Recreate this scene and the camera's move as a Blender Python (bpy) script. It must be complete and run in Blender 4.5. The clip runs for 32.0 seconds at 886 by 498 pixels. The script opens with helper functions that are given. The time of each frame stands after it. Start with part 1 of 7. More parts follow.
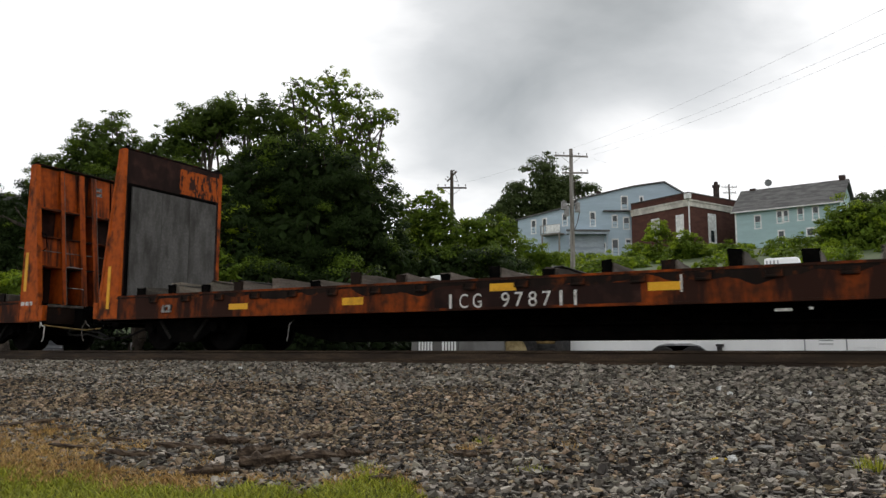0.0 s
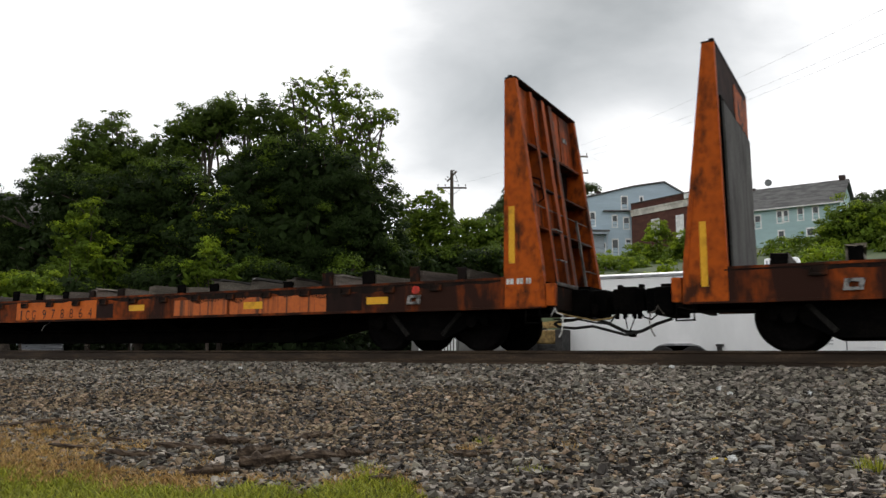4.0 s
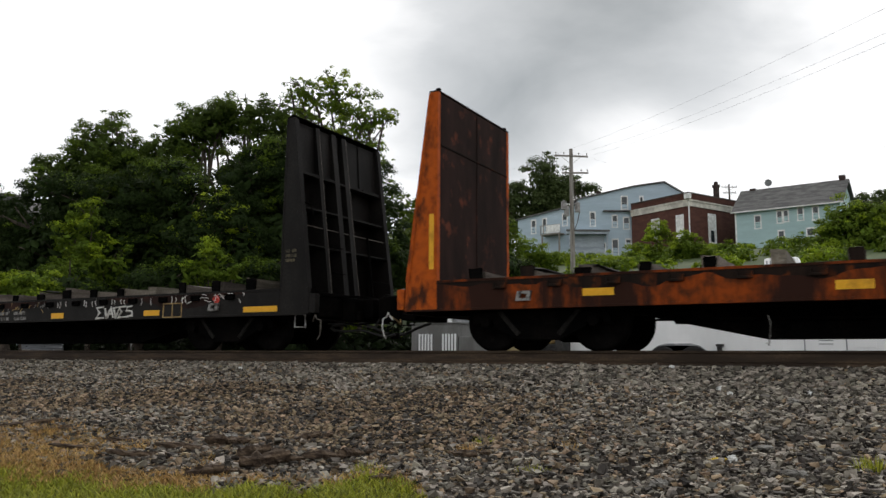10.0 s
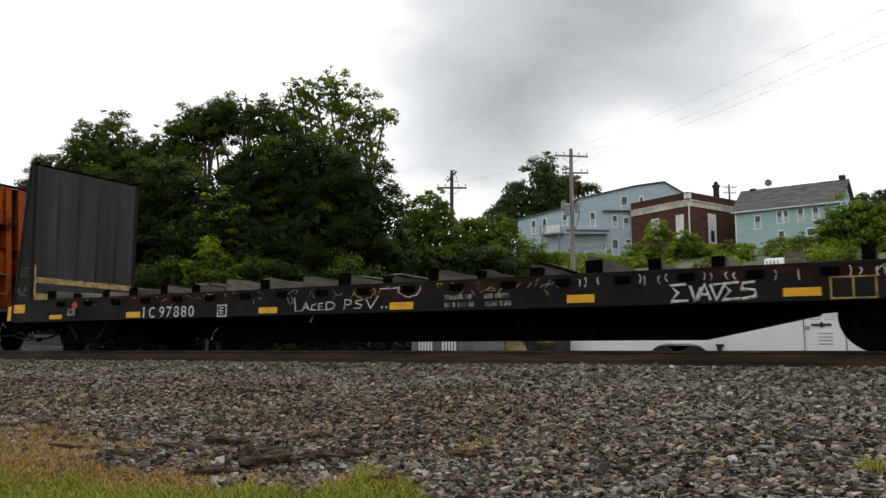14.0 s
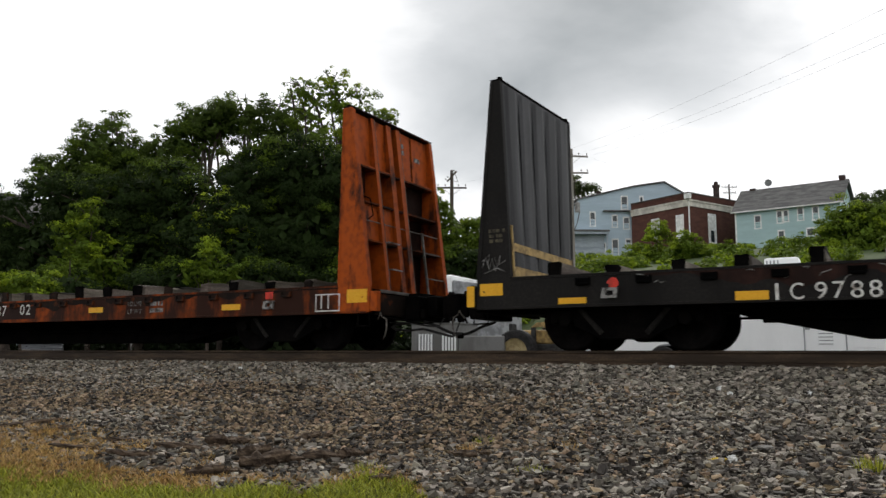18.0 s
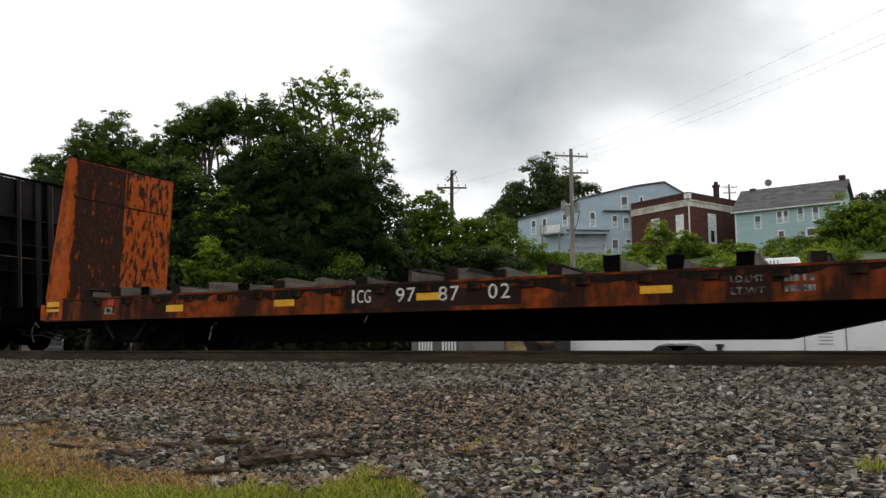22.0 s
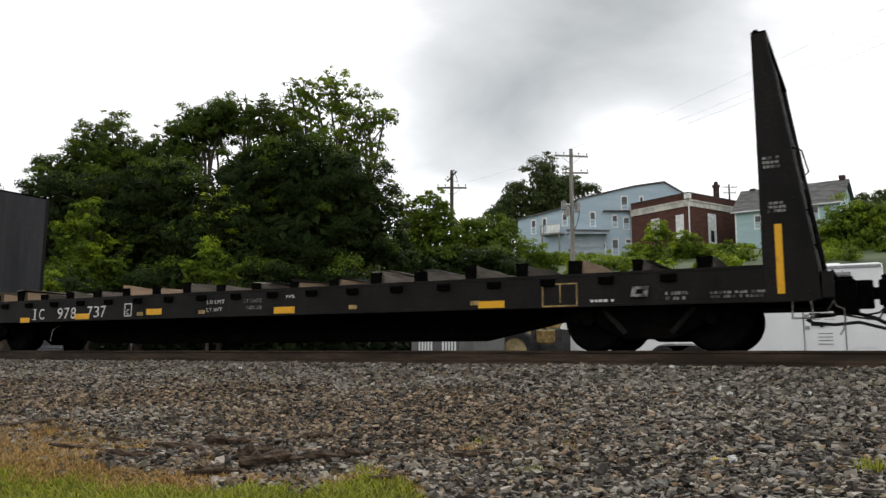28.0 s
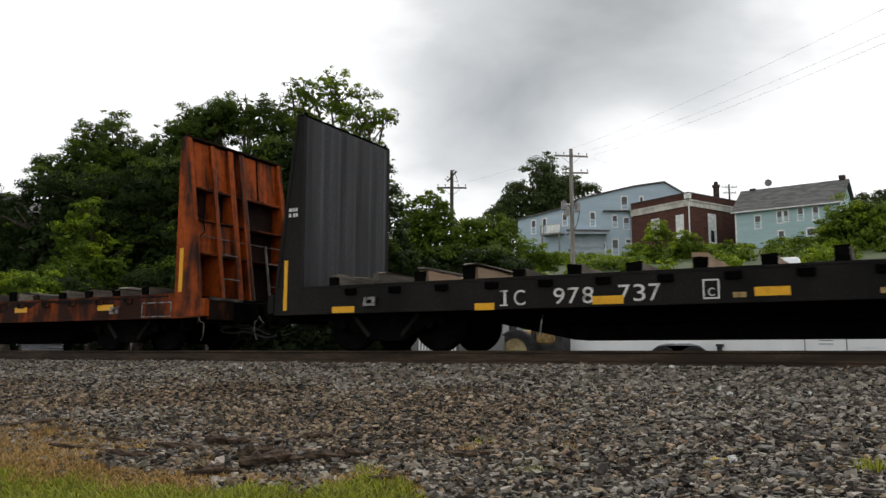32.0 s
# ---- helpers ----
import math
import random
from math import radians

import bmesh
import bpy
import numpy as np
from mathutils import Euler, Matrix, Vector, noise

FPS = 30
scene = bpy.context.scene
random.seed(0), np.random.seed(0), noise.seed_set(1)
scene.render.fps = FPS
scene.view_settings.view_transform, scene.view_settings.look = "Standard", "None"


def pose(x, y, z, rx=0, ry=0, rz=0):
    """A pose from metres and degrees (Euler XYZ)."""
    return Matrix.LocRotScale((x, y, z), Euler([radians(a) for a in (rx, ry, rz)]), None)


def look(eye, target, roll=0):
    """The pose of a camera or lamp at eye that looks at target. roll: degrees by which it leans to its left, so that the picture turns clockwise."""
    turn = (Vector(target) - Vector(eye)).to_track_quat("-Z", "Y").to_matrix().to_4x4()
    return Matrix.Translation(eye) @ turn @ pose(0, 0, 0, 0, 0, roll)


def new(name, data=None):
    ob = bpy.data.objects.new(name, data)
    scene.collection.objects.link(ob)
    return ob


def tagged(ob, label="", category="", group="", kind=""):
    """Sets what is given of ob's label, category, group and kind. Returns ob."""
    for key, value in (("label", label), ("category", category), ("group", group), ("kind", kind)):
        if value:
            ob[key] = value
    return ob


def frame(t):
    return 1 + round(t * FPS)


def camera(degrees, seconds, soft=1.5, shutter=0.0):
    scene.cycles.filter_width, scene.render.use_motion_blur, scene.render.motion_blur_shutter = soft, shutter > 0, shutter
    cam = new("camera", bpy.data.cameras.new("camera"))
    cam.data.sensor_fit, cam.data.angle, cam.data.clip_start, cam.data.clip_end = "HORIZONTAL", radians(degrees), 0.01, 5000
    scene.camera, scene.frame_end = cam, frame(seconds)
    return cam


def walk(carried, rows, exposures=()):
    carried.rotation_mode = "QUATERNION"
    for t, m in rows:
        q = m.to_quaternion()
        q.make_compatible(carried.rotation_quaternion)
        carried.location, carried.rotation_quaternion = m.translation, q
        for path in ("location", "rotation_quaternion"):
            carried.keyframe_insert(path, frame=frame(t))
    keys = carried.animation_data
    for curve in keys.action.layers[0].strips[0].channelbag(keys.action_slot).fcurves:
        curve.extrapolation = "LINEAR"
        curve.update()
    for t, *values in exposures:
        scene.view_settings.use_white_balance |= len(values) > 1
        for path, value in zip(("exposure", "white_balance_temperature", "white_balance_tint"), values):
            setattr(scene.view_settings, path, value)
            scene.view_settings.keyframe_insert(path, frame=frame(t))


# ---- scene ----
cam = camera(58.8, 32.0, soft=1.42, shutter=0.25)
EYE = (0.104, -12.414, -0.115)
AIM = (-4.6965, -3.7486, 1.2510)
walk(cam, [(0, look(EYE, AIM, 0.286)), (32, look(EYE, AIM, 0.286))], exposures=((0, 0.0), (3, -0.03), (4.6, 0.15), (5.8, 0.05), (7, 0.0), (10, -0.02), (11, 0.05), (12, 0.2), (13, 0.16), (14, 0.03), (17, 0.0), (18, 0.05), (19, 0.2), (20, 0.2), (21, 0.08), (22, 0.0), (25, -0.03), (26.5, 0.06), (28, 0.2), (29, 0.1), (30, 0.0), (32, 0.0)))

# ---- sky and sun ----
world = bpy.data.worlds.new("overcast_sky")
scene.world = world
world.use_nodes = True
SUN_ELEV, SUN_AZ = 38.0, 17.0   # degrees; azimuth measured from +y towards -x


def build_sky():
    nt = world.node_tree
    nt.nodes.clear()
    N, L = nt.nodes.new, nt.links.new

    def math_node(op, a, b=None, clamp=False):
        n = N("ShaderNodeMath")
        n.operation, n.use_clamp = op, clamp
        for i, v in enumerate((a, b)):
            if v is None:
                continue
            if isinstance(v, (int, float)):
                n.inputs[i].default_value = v
            else:
                L(v, n.inputs[i])
        return n.outputs[0]

    out, bg = N("ShaderNodeOutputWorld"), N("ShaderNodeBackground")
    co = N("ShaderNodeTexCoord").outputs["Generated"]
    sky = N("ShaderNodeTexSky")
    sky.sky_type, sky.sun_disc = "NISHITA", False
    sky.sun_elevation, sky.sun_rotation = radians(SUN_ELEV), radians(-SUN_AZ)
    # broken cloud deck, seen on a flat layer overhead
    sep = N("ShaderNodeSeparateXYZ")
    L(co, sep.inputs[0])
    lift = math_node("ADD", math_node("MAXIMUM", sep.outputs[2], 0.0), 0.30)
    flat = N("ShaderNodeCombineXYZ")
    L(math_node("DIVIDE", sep.outputs[0], lift), flat.inputs[0])
    L(math_node("DIVIDE", sep.outputs[1], lift), flat.inputs[1])
    big = N("ShaderNodeTexNoise")
    big.inputs["Scale"].default_value, big.inputs["Detail"].default_value = 2.6, 8.0
    big.inputs["Distortion"].default_value = 0.35
    big.inputs["Roughness"].default_value = 0.52
    L(flat.outputs[0], big.inputs["Vector"])

    def lobe(d, tight):
        dot = N("ShaderNodeVectorMath")
        dot.operation = "DOT_PRODUCT"
        L(co, dot.inputs[0])
        dot.inputs[1].default_value = Vector(d).normalized()
        return math_node("POWER", math_node("MAXIMUM", dot.outputs["Value"], 0.0), tight)

    # the grey bank of cloud and its thin tail; the deck darkens overhead and behind
    bank = 0.0
    for aim, tight, depth in CLOUDS:
        bank = math_node("ADD", math_node("MULTIPLY", lobe(aim, tight), depth), bank)
    over = math_node("MULTIPLY", math_node("SUBTRACT", sep.outputs[2], 0.46, True), 0.9, True)
    rear = math_node("MULTIPLY", math_node("ADD", math_node("MULTIPLY", sep.outputs[1], -1.0), 0.25, True), 0.14, True)
    bank = math_node("ADD", bank, math_node("MAXIMUM", over, rear))
    grain = math_node("MULTIPLY", math_node("SUBTRACT", big.outputs["Fac"], 0.5), 0.85)
    cover = math_node("ADD", bank, grain)
    ramp = N("ShaderNodeValToRGB")
    r = ramp.color_ramp
    r.interpolation = "LINEAR"
    r.elements[0].position, r.elements[0].color = 0.06, (1.13, 1.13, 1.13, 1)
    r.elements[1].position, r.elements[1].color = 0.82, (0.35, 0.38, 0.395, 1)
    mid = r.elements.new(0.37)
    mid.color = (0.70, 0.72, 0.735, 1)
    L(cover, ramp.inputs[0])
    mix = N("ShaderNodeMix")
    mix.data_type = "RGBA"
    mix.inputs["Factor"].default_value = 0.93
    scaled = N("ShaderNodeMix")
    scaled.data_type, scaled.blend_type = "RGBA", "MULTIPLY"
    scaled.inputs["Factor"].default_value = 1.0
    L(sky.outputs[0], scaled.inputs[6])
    scaled.inputs[7].default_value = (0.1, 0.1, 0.1, 1)
    L(scaled.outputs[2], mix.inputs[6])
    L(ramp.outputs[0], mix.inputs[7])
    L(mix.outputs[2], bg.inputs["Color"])
    bg.inputs["Strength"].default_value = 1.0
    L(bg.outputs[0], out.inputs["Surface"])


# direction, narrowness and depth of the swells in the bank
CLOUDS = (((-0.320, 0.868, 0.380), 170.0, 0.31), ((-0.19, 0.900, 0.39), 170.0, 0.36), ((-0.26, 0.80, 0.54), 40.0, 0.50), ((-0.253, 0.920, 0.300), 600.0, -0.08),
          ((-0.430, 0.857, 0.284), 230.0, 0.30), ((-0.361, 0.893, 0.269), 300.0, 0.16), ((-0.46, 0.80, 0.38), 120.0, 0.06), ((-0.484, 0.837, 0.256), 500.0, 0.10))
build_sky()
sun = new("sun", bpy.data.lights.new("sun", "SUN"))
sun.data.energy, sun.data.angle, sun.data.color = 1.5, radians(15), (1.0, 0.96, 0.9)
_se, _sa = radians(SUN_ELEV), radians(SUN_AZ)
sun.matrix_world = look((-math.sin(_sa) * math.cos(_se) * 100, math.cos(_sa) * math.cos(_se) * 100, math.sin(_se) * 100), (0, 0, 0))

# ---- materials ----
MATS = {}


def surf(name, base, dark=None, light=None, scale=3.0, stretch=(1, 1, 1), rough=0.8, metal=0.0, bump=0.2, fine=40.0,
         patch=0.5, sharp=0.15, island=0.0, obrand=0.0, leafy=0.0, grain=(0.42, 0.72), spec=0.3):
    """Procedural surface: base colour, a patchy second tone (dark), a fine grain tone (light), two scales of relief."""
    if name in MATS:
        return MATS[name]
    m = MATS[name] = bpy.data.materials.new(name)
    m.use_nodes = True
    nt = m.node_tree
    N, L = nt.nodes.new, nt.links.new
    bs = nt.nodes["Principled BSDF"]
    co = N("ShaderNodeTexCoord").outputs["Object"]
    mp = N("ShaderNodeMapping")
    mp.inputs["Scale"].default_value = stretch
    L(co, mp.inputs["Vector"])
    dark = dark or tuple(c * 0.6 for c in base)
    light = light or tuple(min(1, c * 1.25) for c in base)
    n1, n2 = N("ShaderNodeTexNoise"), N("ShaderNodeTexNoise")
    n1.inputs["Scale"].default_value, n1.inputs["Detail"].default_value, n1.inputs["Roughness"].default_value = scale, 8, 0.62
    n2.inputs["Scale"].default_value, n2.inputs["Detail"].default_value = fine, 5
    vec = mp.outputs[0]
    if obrand or island:
        # pieces of one kind do not repeat the same pattern
        oi = N("ShaderNodeObjectInfo").outputs["Random"] if obrand else N("ShaderNodeNewGeometry").outputs["Random Per Island"]
        sh = N("ShaderNodeVectorMath")
        sh.operation = "MULTIPLY_ADD"
        cb = N("ShaderNodeCombineXYZ")
        L(oi, cb.inputs[0]), L(oi, cb.inputs[2])
        L(cb.outputs[0], sh.inputs[0])
        sh.inputs[1].default_value = (37, 11, 23)
        L(vec, sh.inputs[2])
        vec = sh.outputs[0]
    L(vec, n1.inputs["Vector"])
    L(co, n2.inputs["Vector"])
    rp = N("ShaderNodeValToRGB")
    rp.color_ramp.elements[0].position, rp.color_ramp.elements[1].position = patch - sharp / 2, patch + sharp / 2
    L(n1.outputs["Fac"], rp.inputs[0])
    c2 = N("ShaderNodeMix")
    c2.data_type = "RGBA"
    rp2 = N("ShaderNodeValToRGB")
    rp2.color_ramp.elements[0].position, rp2.color_ramp.elements[1].position = grain
    L(n2.outputs["Fac"], rp2.inputs[0])
    L(rp2.outputs[0], c2.inputs["Factor"])
    c2.inputs[6].default_value, c2.inputs[7].default_value = (*base, 1), (*light, 1)
    c1 = N("ShaderNodeMix")
    c1.data_type = "RGBA"
    L(rp.outputs[0], c1.inputs["Factor"])
    c1.inputs[6].default_value = (*dark, 1)
    L(c2.outputs[2], c1.inputs[7])
    col = c1.outputs[2]
    amount = island or obrand
    if amount:
        hsv = N("ShaderNodeHueSaturation")
        mr = N("ShaderNodeMapRange")
        mr.inputs["To Min"].default_value, mr.inputs["To Max"].default_value = 1 - amount, 1 + amount
        L(oi, mr.inputs["Value"])
        L(mr.outputs[0], hsv.inputs["Value"])
        mh = N("ShaderNodeMapRange")
        wn = N("ShaderNodeTexWhiteNoise")
        wn.noise_dimensions = "1D"
        L(oi, wn.inputs["W"])
        mh.inputs["To Min"].default_value, mh.inputs["To Max"].default_value = 0.5 - 0.03 * amount, 0.5 + 0.03 * amount
        L(wn.outputs["Value"], mh.inputs["Value"])
        L(mh.outputs[0], hsv.inputs["Hue"])
        L(col, hsv.inputs["Color"])
        col = hsv.outputs[0]
    L(col, bs.inputs["Base Color"])
    bs.inputs["Metallic"].default_value = metal
    rr = N("ShaderNodeMapRange")
    rr.inputs["To Min"].default_value, rr.inputs["To Max"].default_value = min(1, rough + 0.12), max(0.05, rough - 0.12)
    L(n1.outputs["Fac"], rr.inputs["Value"])
    L(rr.outputs[0], bs.inputs["Roughness"])
    bs.inputs["Specular IOR Level"].default_value = spec
    if bump:
        b1, b2 = N("ShaderNodeBump"), N("ShaderNodeBump")
        b1.inputs["Strength"].default_value, b1.inputs["Distance"].default_value = bump, 0.02
        b2.inputs["Strength"].default_value, b2.inputs["Distance"].default_value = bump, 0.004
        L(n1.outputs["Fac"], b1.inputs["Height"])
        L(n2.outputs["Fac"], b2.inputs["Height"])
        L(b1.outputs[0], b2.inputs["Normal"])
        L(b2.outputs[0], bs.inputs["Normal"])
    if leafy:
        tr, ms = N("ShaderNodeBsdfTranslucent"), N("ShaderNodeMixShader")
        L(col, tr.inputs["Color"])
        ms.inputs[0].default_value = leafy
        L(bs.outputs[0], ms.inputs[1])
        L(tr.outputs[0], ms.inputs[2])
        L(ms.outputs[0], nt.nodes["Material Output"].inputs["Surface"])
    return m


# Soot black, taken darker to hold the shade under the cars.
SOOT_SHADE = (0.0033, 0.0029, 0.0027)
M_orange = surf("worn_orange_paint", (0.43, 0.083, 0.006), (0.050, 0.015, 0.006), (0.27, 0.050, 0.006), 2.6, (1.5, 1, 0.7), 0.62, 0, 0.15, 9, 0.43, 0.16, spec=0.12)
M_orange_rust = surf("rusted_orange_paint", (0.26, 0.050, 0.007), (0.028, 0.011, 0.007), (0.060, 0.019, 0.008), 0.9, (1.9, 1, 0.4), 0.75, 0, 0.2, 7, 0.535, 0.14, spec=0.1)
M_orange_new = surf("fresh_orange_paint", (0.60, 0.128, 0.008), (0.34, 0.070, 0.008), (0.48, 0.10, 0.01), 2.2, (1, 1, 1), 0.5, 0, 0.08, 30, 0.40, 0.2, spec=0.15)
M_red_orange = surf("red_orange_paint", (0.37, 0.068, 0.006), (0.045, 0.013, 0.006), (0.23, 0.044, 0.007), 2.0, (1.5, 1, 0.45), 0.62, 0, 0.15, 9, 0.42, 0.10, spec=0.12)
M_brown = surf("brown_rust", (0.027, 0.0125, 0.0098), (0.014, 0.008, 0.0068), (0.074, 0.032, 0.023), 1.8, (1, 1.3, 0.4), 0.85, 0, 0.25, 3.2, 0.5, 0.3, grain=(0.50, 0.72), spec=0.12)
M_brown_chipped = surf("chipped_brown_rust", (0.028, 0.0125, 0.0095), (0.014, 0.008, 0.0065), (0.17, 0.046, 0.022), 1.8, (1, 1.3, 0.4), 0.85, 0, 0.25, 4.2, 0.5, 0.3, grain=(0.58, 0.74), spec=0.12)
M_orange_flake = surf("flaking_orange_paint", (0.41, 0.080, 0.007), (0.036, 0.014, 0.009), (0.27, 0.052, 0.008), 6.5, (1, 1.5, 0.55), 0.68, 0, 0.25, 16, 0.475, 0.06, spec=0.12)
M_rust_sheet = surf("dark_rusted_sheet", (0.029, 0.0135, 0.010), (0.30, 0.060, 0.008), (0.055, 0.020, 0.011), 6.0, (1, 1.5, 0.5), 0.85, 0, 0.25, 9, 0.375, 0.07, spec=0.12)
M_black = surf("black_car_paint", (0.0110, 0.0097, 0.0092), (0.0062, 0.0054, 0.005), (0.022, 0.019, 0.0165), 1.4, (1, 1, 0.5), 0.62, 0, 0.12, 24, 0.5, 0.3, spec=0.12)
M_black_dusty = surf("dusty_black_paint", (0.031, 0.031, 0.0345), (0.0135, 0.0135, 0.0155), (0.045, 0.045, 0.049), 0.9, (1, 2.4, 0.28), 0.55, 0, 0.12, 16, 0.5, 0.35, spec=0.25)
# Grimy steel of underframe and wheels, under-car shade included in the colours.
M_soot_shade = surf("greasy_shade_black_steel", SOOT_SHADE, (0.002, 0.002, 0.002), (0.008, 0.0068, 0.006), 3.0, (1, 1, 1), 0.88, 0.0, 0.25, 30, spec=0.02)
M_wheel = surf("grimy_shade_dark_wheel_steel", (0.0045, 0.004, 0.004), (0.003, 0.0026, 0.0026), (0.009, 0.0075, 0.007), 4.0, (1, 1, 1), 0.85, 0.0, 0.2, 30, spec=0.03)
M_timber = surf("weathered_timber", (0.135, 0.112, 0.090), (0.050, 0.040, 0.032), (0.21, 0.185, 0.155), 3.0, (1, 0.25, 2.5), 0.9, 0, 0.4, 30, 0.48, 0.3, obrand=0.5)
M_timber_new = surf("fresh_timber", (0.36, 0.25, 0.16), (0.24, 0.16, 0.10), (0.42, 0.31, 0.21), 3.0, (1, 0.25, 2.5), 0.85, 0, 0.3, 30, 0.48, 0.3, obrand=0.2)
M_plank = surf("grey_bulkhead_plank", (0.082, 0.079, 0.075), (0.036, 0.033, 0.030), (0.115, 0.110, 0.104), 2.6, (2, 1.5, 0.45), 0.9, 0, 0.35, 18, 0.46, 0.28, obrand=0.10)
M_yellow = surf("yellow_reflective_sheet", (0.72, 0.36, 0.008), (0.45, 0.21, 0.008), (0.78, 0.42, 0.02), 4.0, (1, 1, 1), 0.45, 0, 0.05, 30, 0.36, 0.2)
M_white = surf("worn_white_paint", (0.62, 0.61, 0.58), (0.26, 0.23, 0.20), (0.7, 0.69, 0.66), 7.0, (1, 1, 1), 0.7, 0, 0.05, 40, 0.42, 0.15)
M_dullwhite = surf("faded_white_paint", (0.22, 0.215, 0.205), (0.06, 0.055, 0.05), (0.32, 0.31, 0.3), 9.0, (1, 1, 1), 0.8, 0, 0.05, 40, 0.48, 0.1)
M_grime = surf("sooty_sill_grime", (0.019, 0.0115, 0.0082), (0.010, 0.0072, 0.006), (0.13, 0.032, 0.008), 1.7, (2.5, 1, 0.4), 0.85, 0, 0.2, 3.5, 0.5, 0.2, grain=(0.57, 0.67), spec=0.1)
M_orange_streak = surf("streaked_orange_paint", (0.52, 0.120, 0.018), (0.10, 0.032, 0.014), (0.40, 0.09, 0.018), 1.5, (5.0, 1, 0.18), 0.6, 0, 0.12, 16, 0.44, 0.10)
M_scrap = surf("rotten_wood", (0.085, 0.056, 0.036), (0.032, 0.021, 0.014), (0.17, 0.125, 0.085), 9, (0.5, 3, 3), 0.95, 0, 0.6, 50, 0.5, 0.2)
M_steel_grey = surf("dull_grey_steel", (0.13, 0.115, 0.10), (0.06, 0.05, 0.042), (0.19, 0.175, 0.155), 4, (1, 1, 1), 0.6, 0.2, 0.15, 30)
M_outer = surf("streaked_outer_sheet", (0.36, 0.066, 0.006), (0.032, 0.013, 0.008), (0.20, 0.040, 0.007), 1.3, (1.2, 3.5, 0.35), 0.65, 0, 0.15, 8, 0.47, 0.14, spec=0.12)
# Lighter grey that paints the diagonal highlight on the truck side frames.
M_highlight_steel = surf("highlight_truck_steel", (0.017, 0.0155, 0.014), (0.008, 0.007, 0.0065), (0.028, 0.026, 0.023), 4, (1, 1, 1), 0.8, 0, 0.2, 30, spec=0.1)
M_faint = surf("faded_yellowish_paint", (0.10, 0.085, 0.052), (0.035, 0.03, 0.02), None, 9)
M_stencil = surf("black_stencil_paint", (0.028, 0.018, 0.014), (0.10, 0.03, 0.012), (0.03, 0.02, 0.015), 8.0, (1, 1, 1), 0.8, 0, 0.05, 40, 0.42, 0.1)
M_red = surf("red_mark_paint", (0.55, 0.035, 0.02), (0.30, 0.03, 0.02), None, 6, (1, 1, 1), 0.6)
M_tan = surf("faded_tan_paint", (0.40, 0.27, 0.10), (0.20, 0.135, 0.055), None, 5, (1, 1, 1), 0.7)
M_hose = surf("black_rubber_hose", (0.016, 0.015, 0.015), None, (0.035, 0.033, 0.03), 8, (1, 1, 1), 0.75)
M_rail = surf("brown_rail_steel", (0.062, 0.040, 0.024), (0.034, 0.022, 0.014), (0.10, 0.066, 0.040), 2.0, (0.4, 1, 3), 0.7, 0.2, 0.2, 35)
M_tie = surf("creosoted_tie_wood", (0.060, 0.045, 0.036), (0.030, 0.023, 0.019), (0.10, 0.08, 0.065), 4, (3, 0.4, 3), 0.9, 0, 0.5, 30, obrand=0.3)
M_ground = surf("gravelly_earth", (0.044, 0.033, 0.023), (0.036, 0.027, 0.019), (0.080, 0.064, 0.046), 0.5, (1, 1, 1), 0.95, 0, 0.5, 12, 0.5, 0.25)
M_grassland = surf("grassy_slope", (0.055, 0.085, 0.022), (0.035, 0.055, 0.016), (0.085, 0.10, 0.035), 0.25, (1, 1, 1), 0.95, 0, 0.5, 3, 0.5, 0.3)
M_stone = surf("grey_ballast_stone", (0.240, 0.212, 0.172), (0.125, 0.109, 0.087), (0.36, 0.325, 0.275), 6, (1, 1, 1), 0.8, 0, 0.3, 60, 0.5, 0.3, island=0.66)
# Dark stone colour that stands for shade in the gaps between stones.
M_gap_stone = surf("gap_shade_stone", (0.045, 0.038, 0.031), (0.022, 0.018, 0.015), (0.085, 0.072, 0.058), 6, (1, 1, 1), 0.85, 0, 0.3, 60, 0.5, 0.3, island=0.5)
M_stone_brown = surf("dusty_brown_stone", (0.262, 0.190, 0.120), (0.155, 0.111, 0.070), (0.33, 0.245, 0.158), 6, (1, 1, 1), 0.9, 0, 0.3, 60, 0.5, 0.3, island=0.45)
M_grass = surf("green_grass_blade", (0.290, 0.305, 0.028), (0.20, 0.225, 0.022), (0.33, 0.32, 0.05), 3, (1, 1, 1), 0.8, 0, 0, 20, island=0.55, leafy=0.35)
M_straw = surf("dry_grass_blade", (0.42, 0.265, 0.090), (0.27, 0.165, 0.055), (0.48, 0.32, 0.125), 3, (1, 1, 1), 0.85, 0, 0, 20, island=0.5, leafy=0.25)
M_bark = surf("grey_brown_bark", (0.085, 0.066, 0.050), (0.045, 0.035, 0.028), (0.12, 0.10, 0.08), 5, (1, 1, 0.25), 0.95, 0, 0.8, 20)


def leaf_mat(name, base):
    return surf(name, base, tuple(c * 0.62 for c in base), tuple(min(1, c * 1.35) for c in base), 0.35, (1, 1, 1), 0.62, 0, 0, 2.0, 0.5, 0.25, island=0.24, leafy=0.30, spec=0.08)


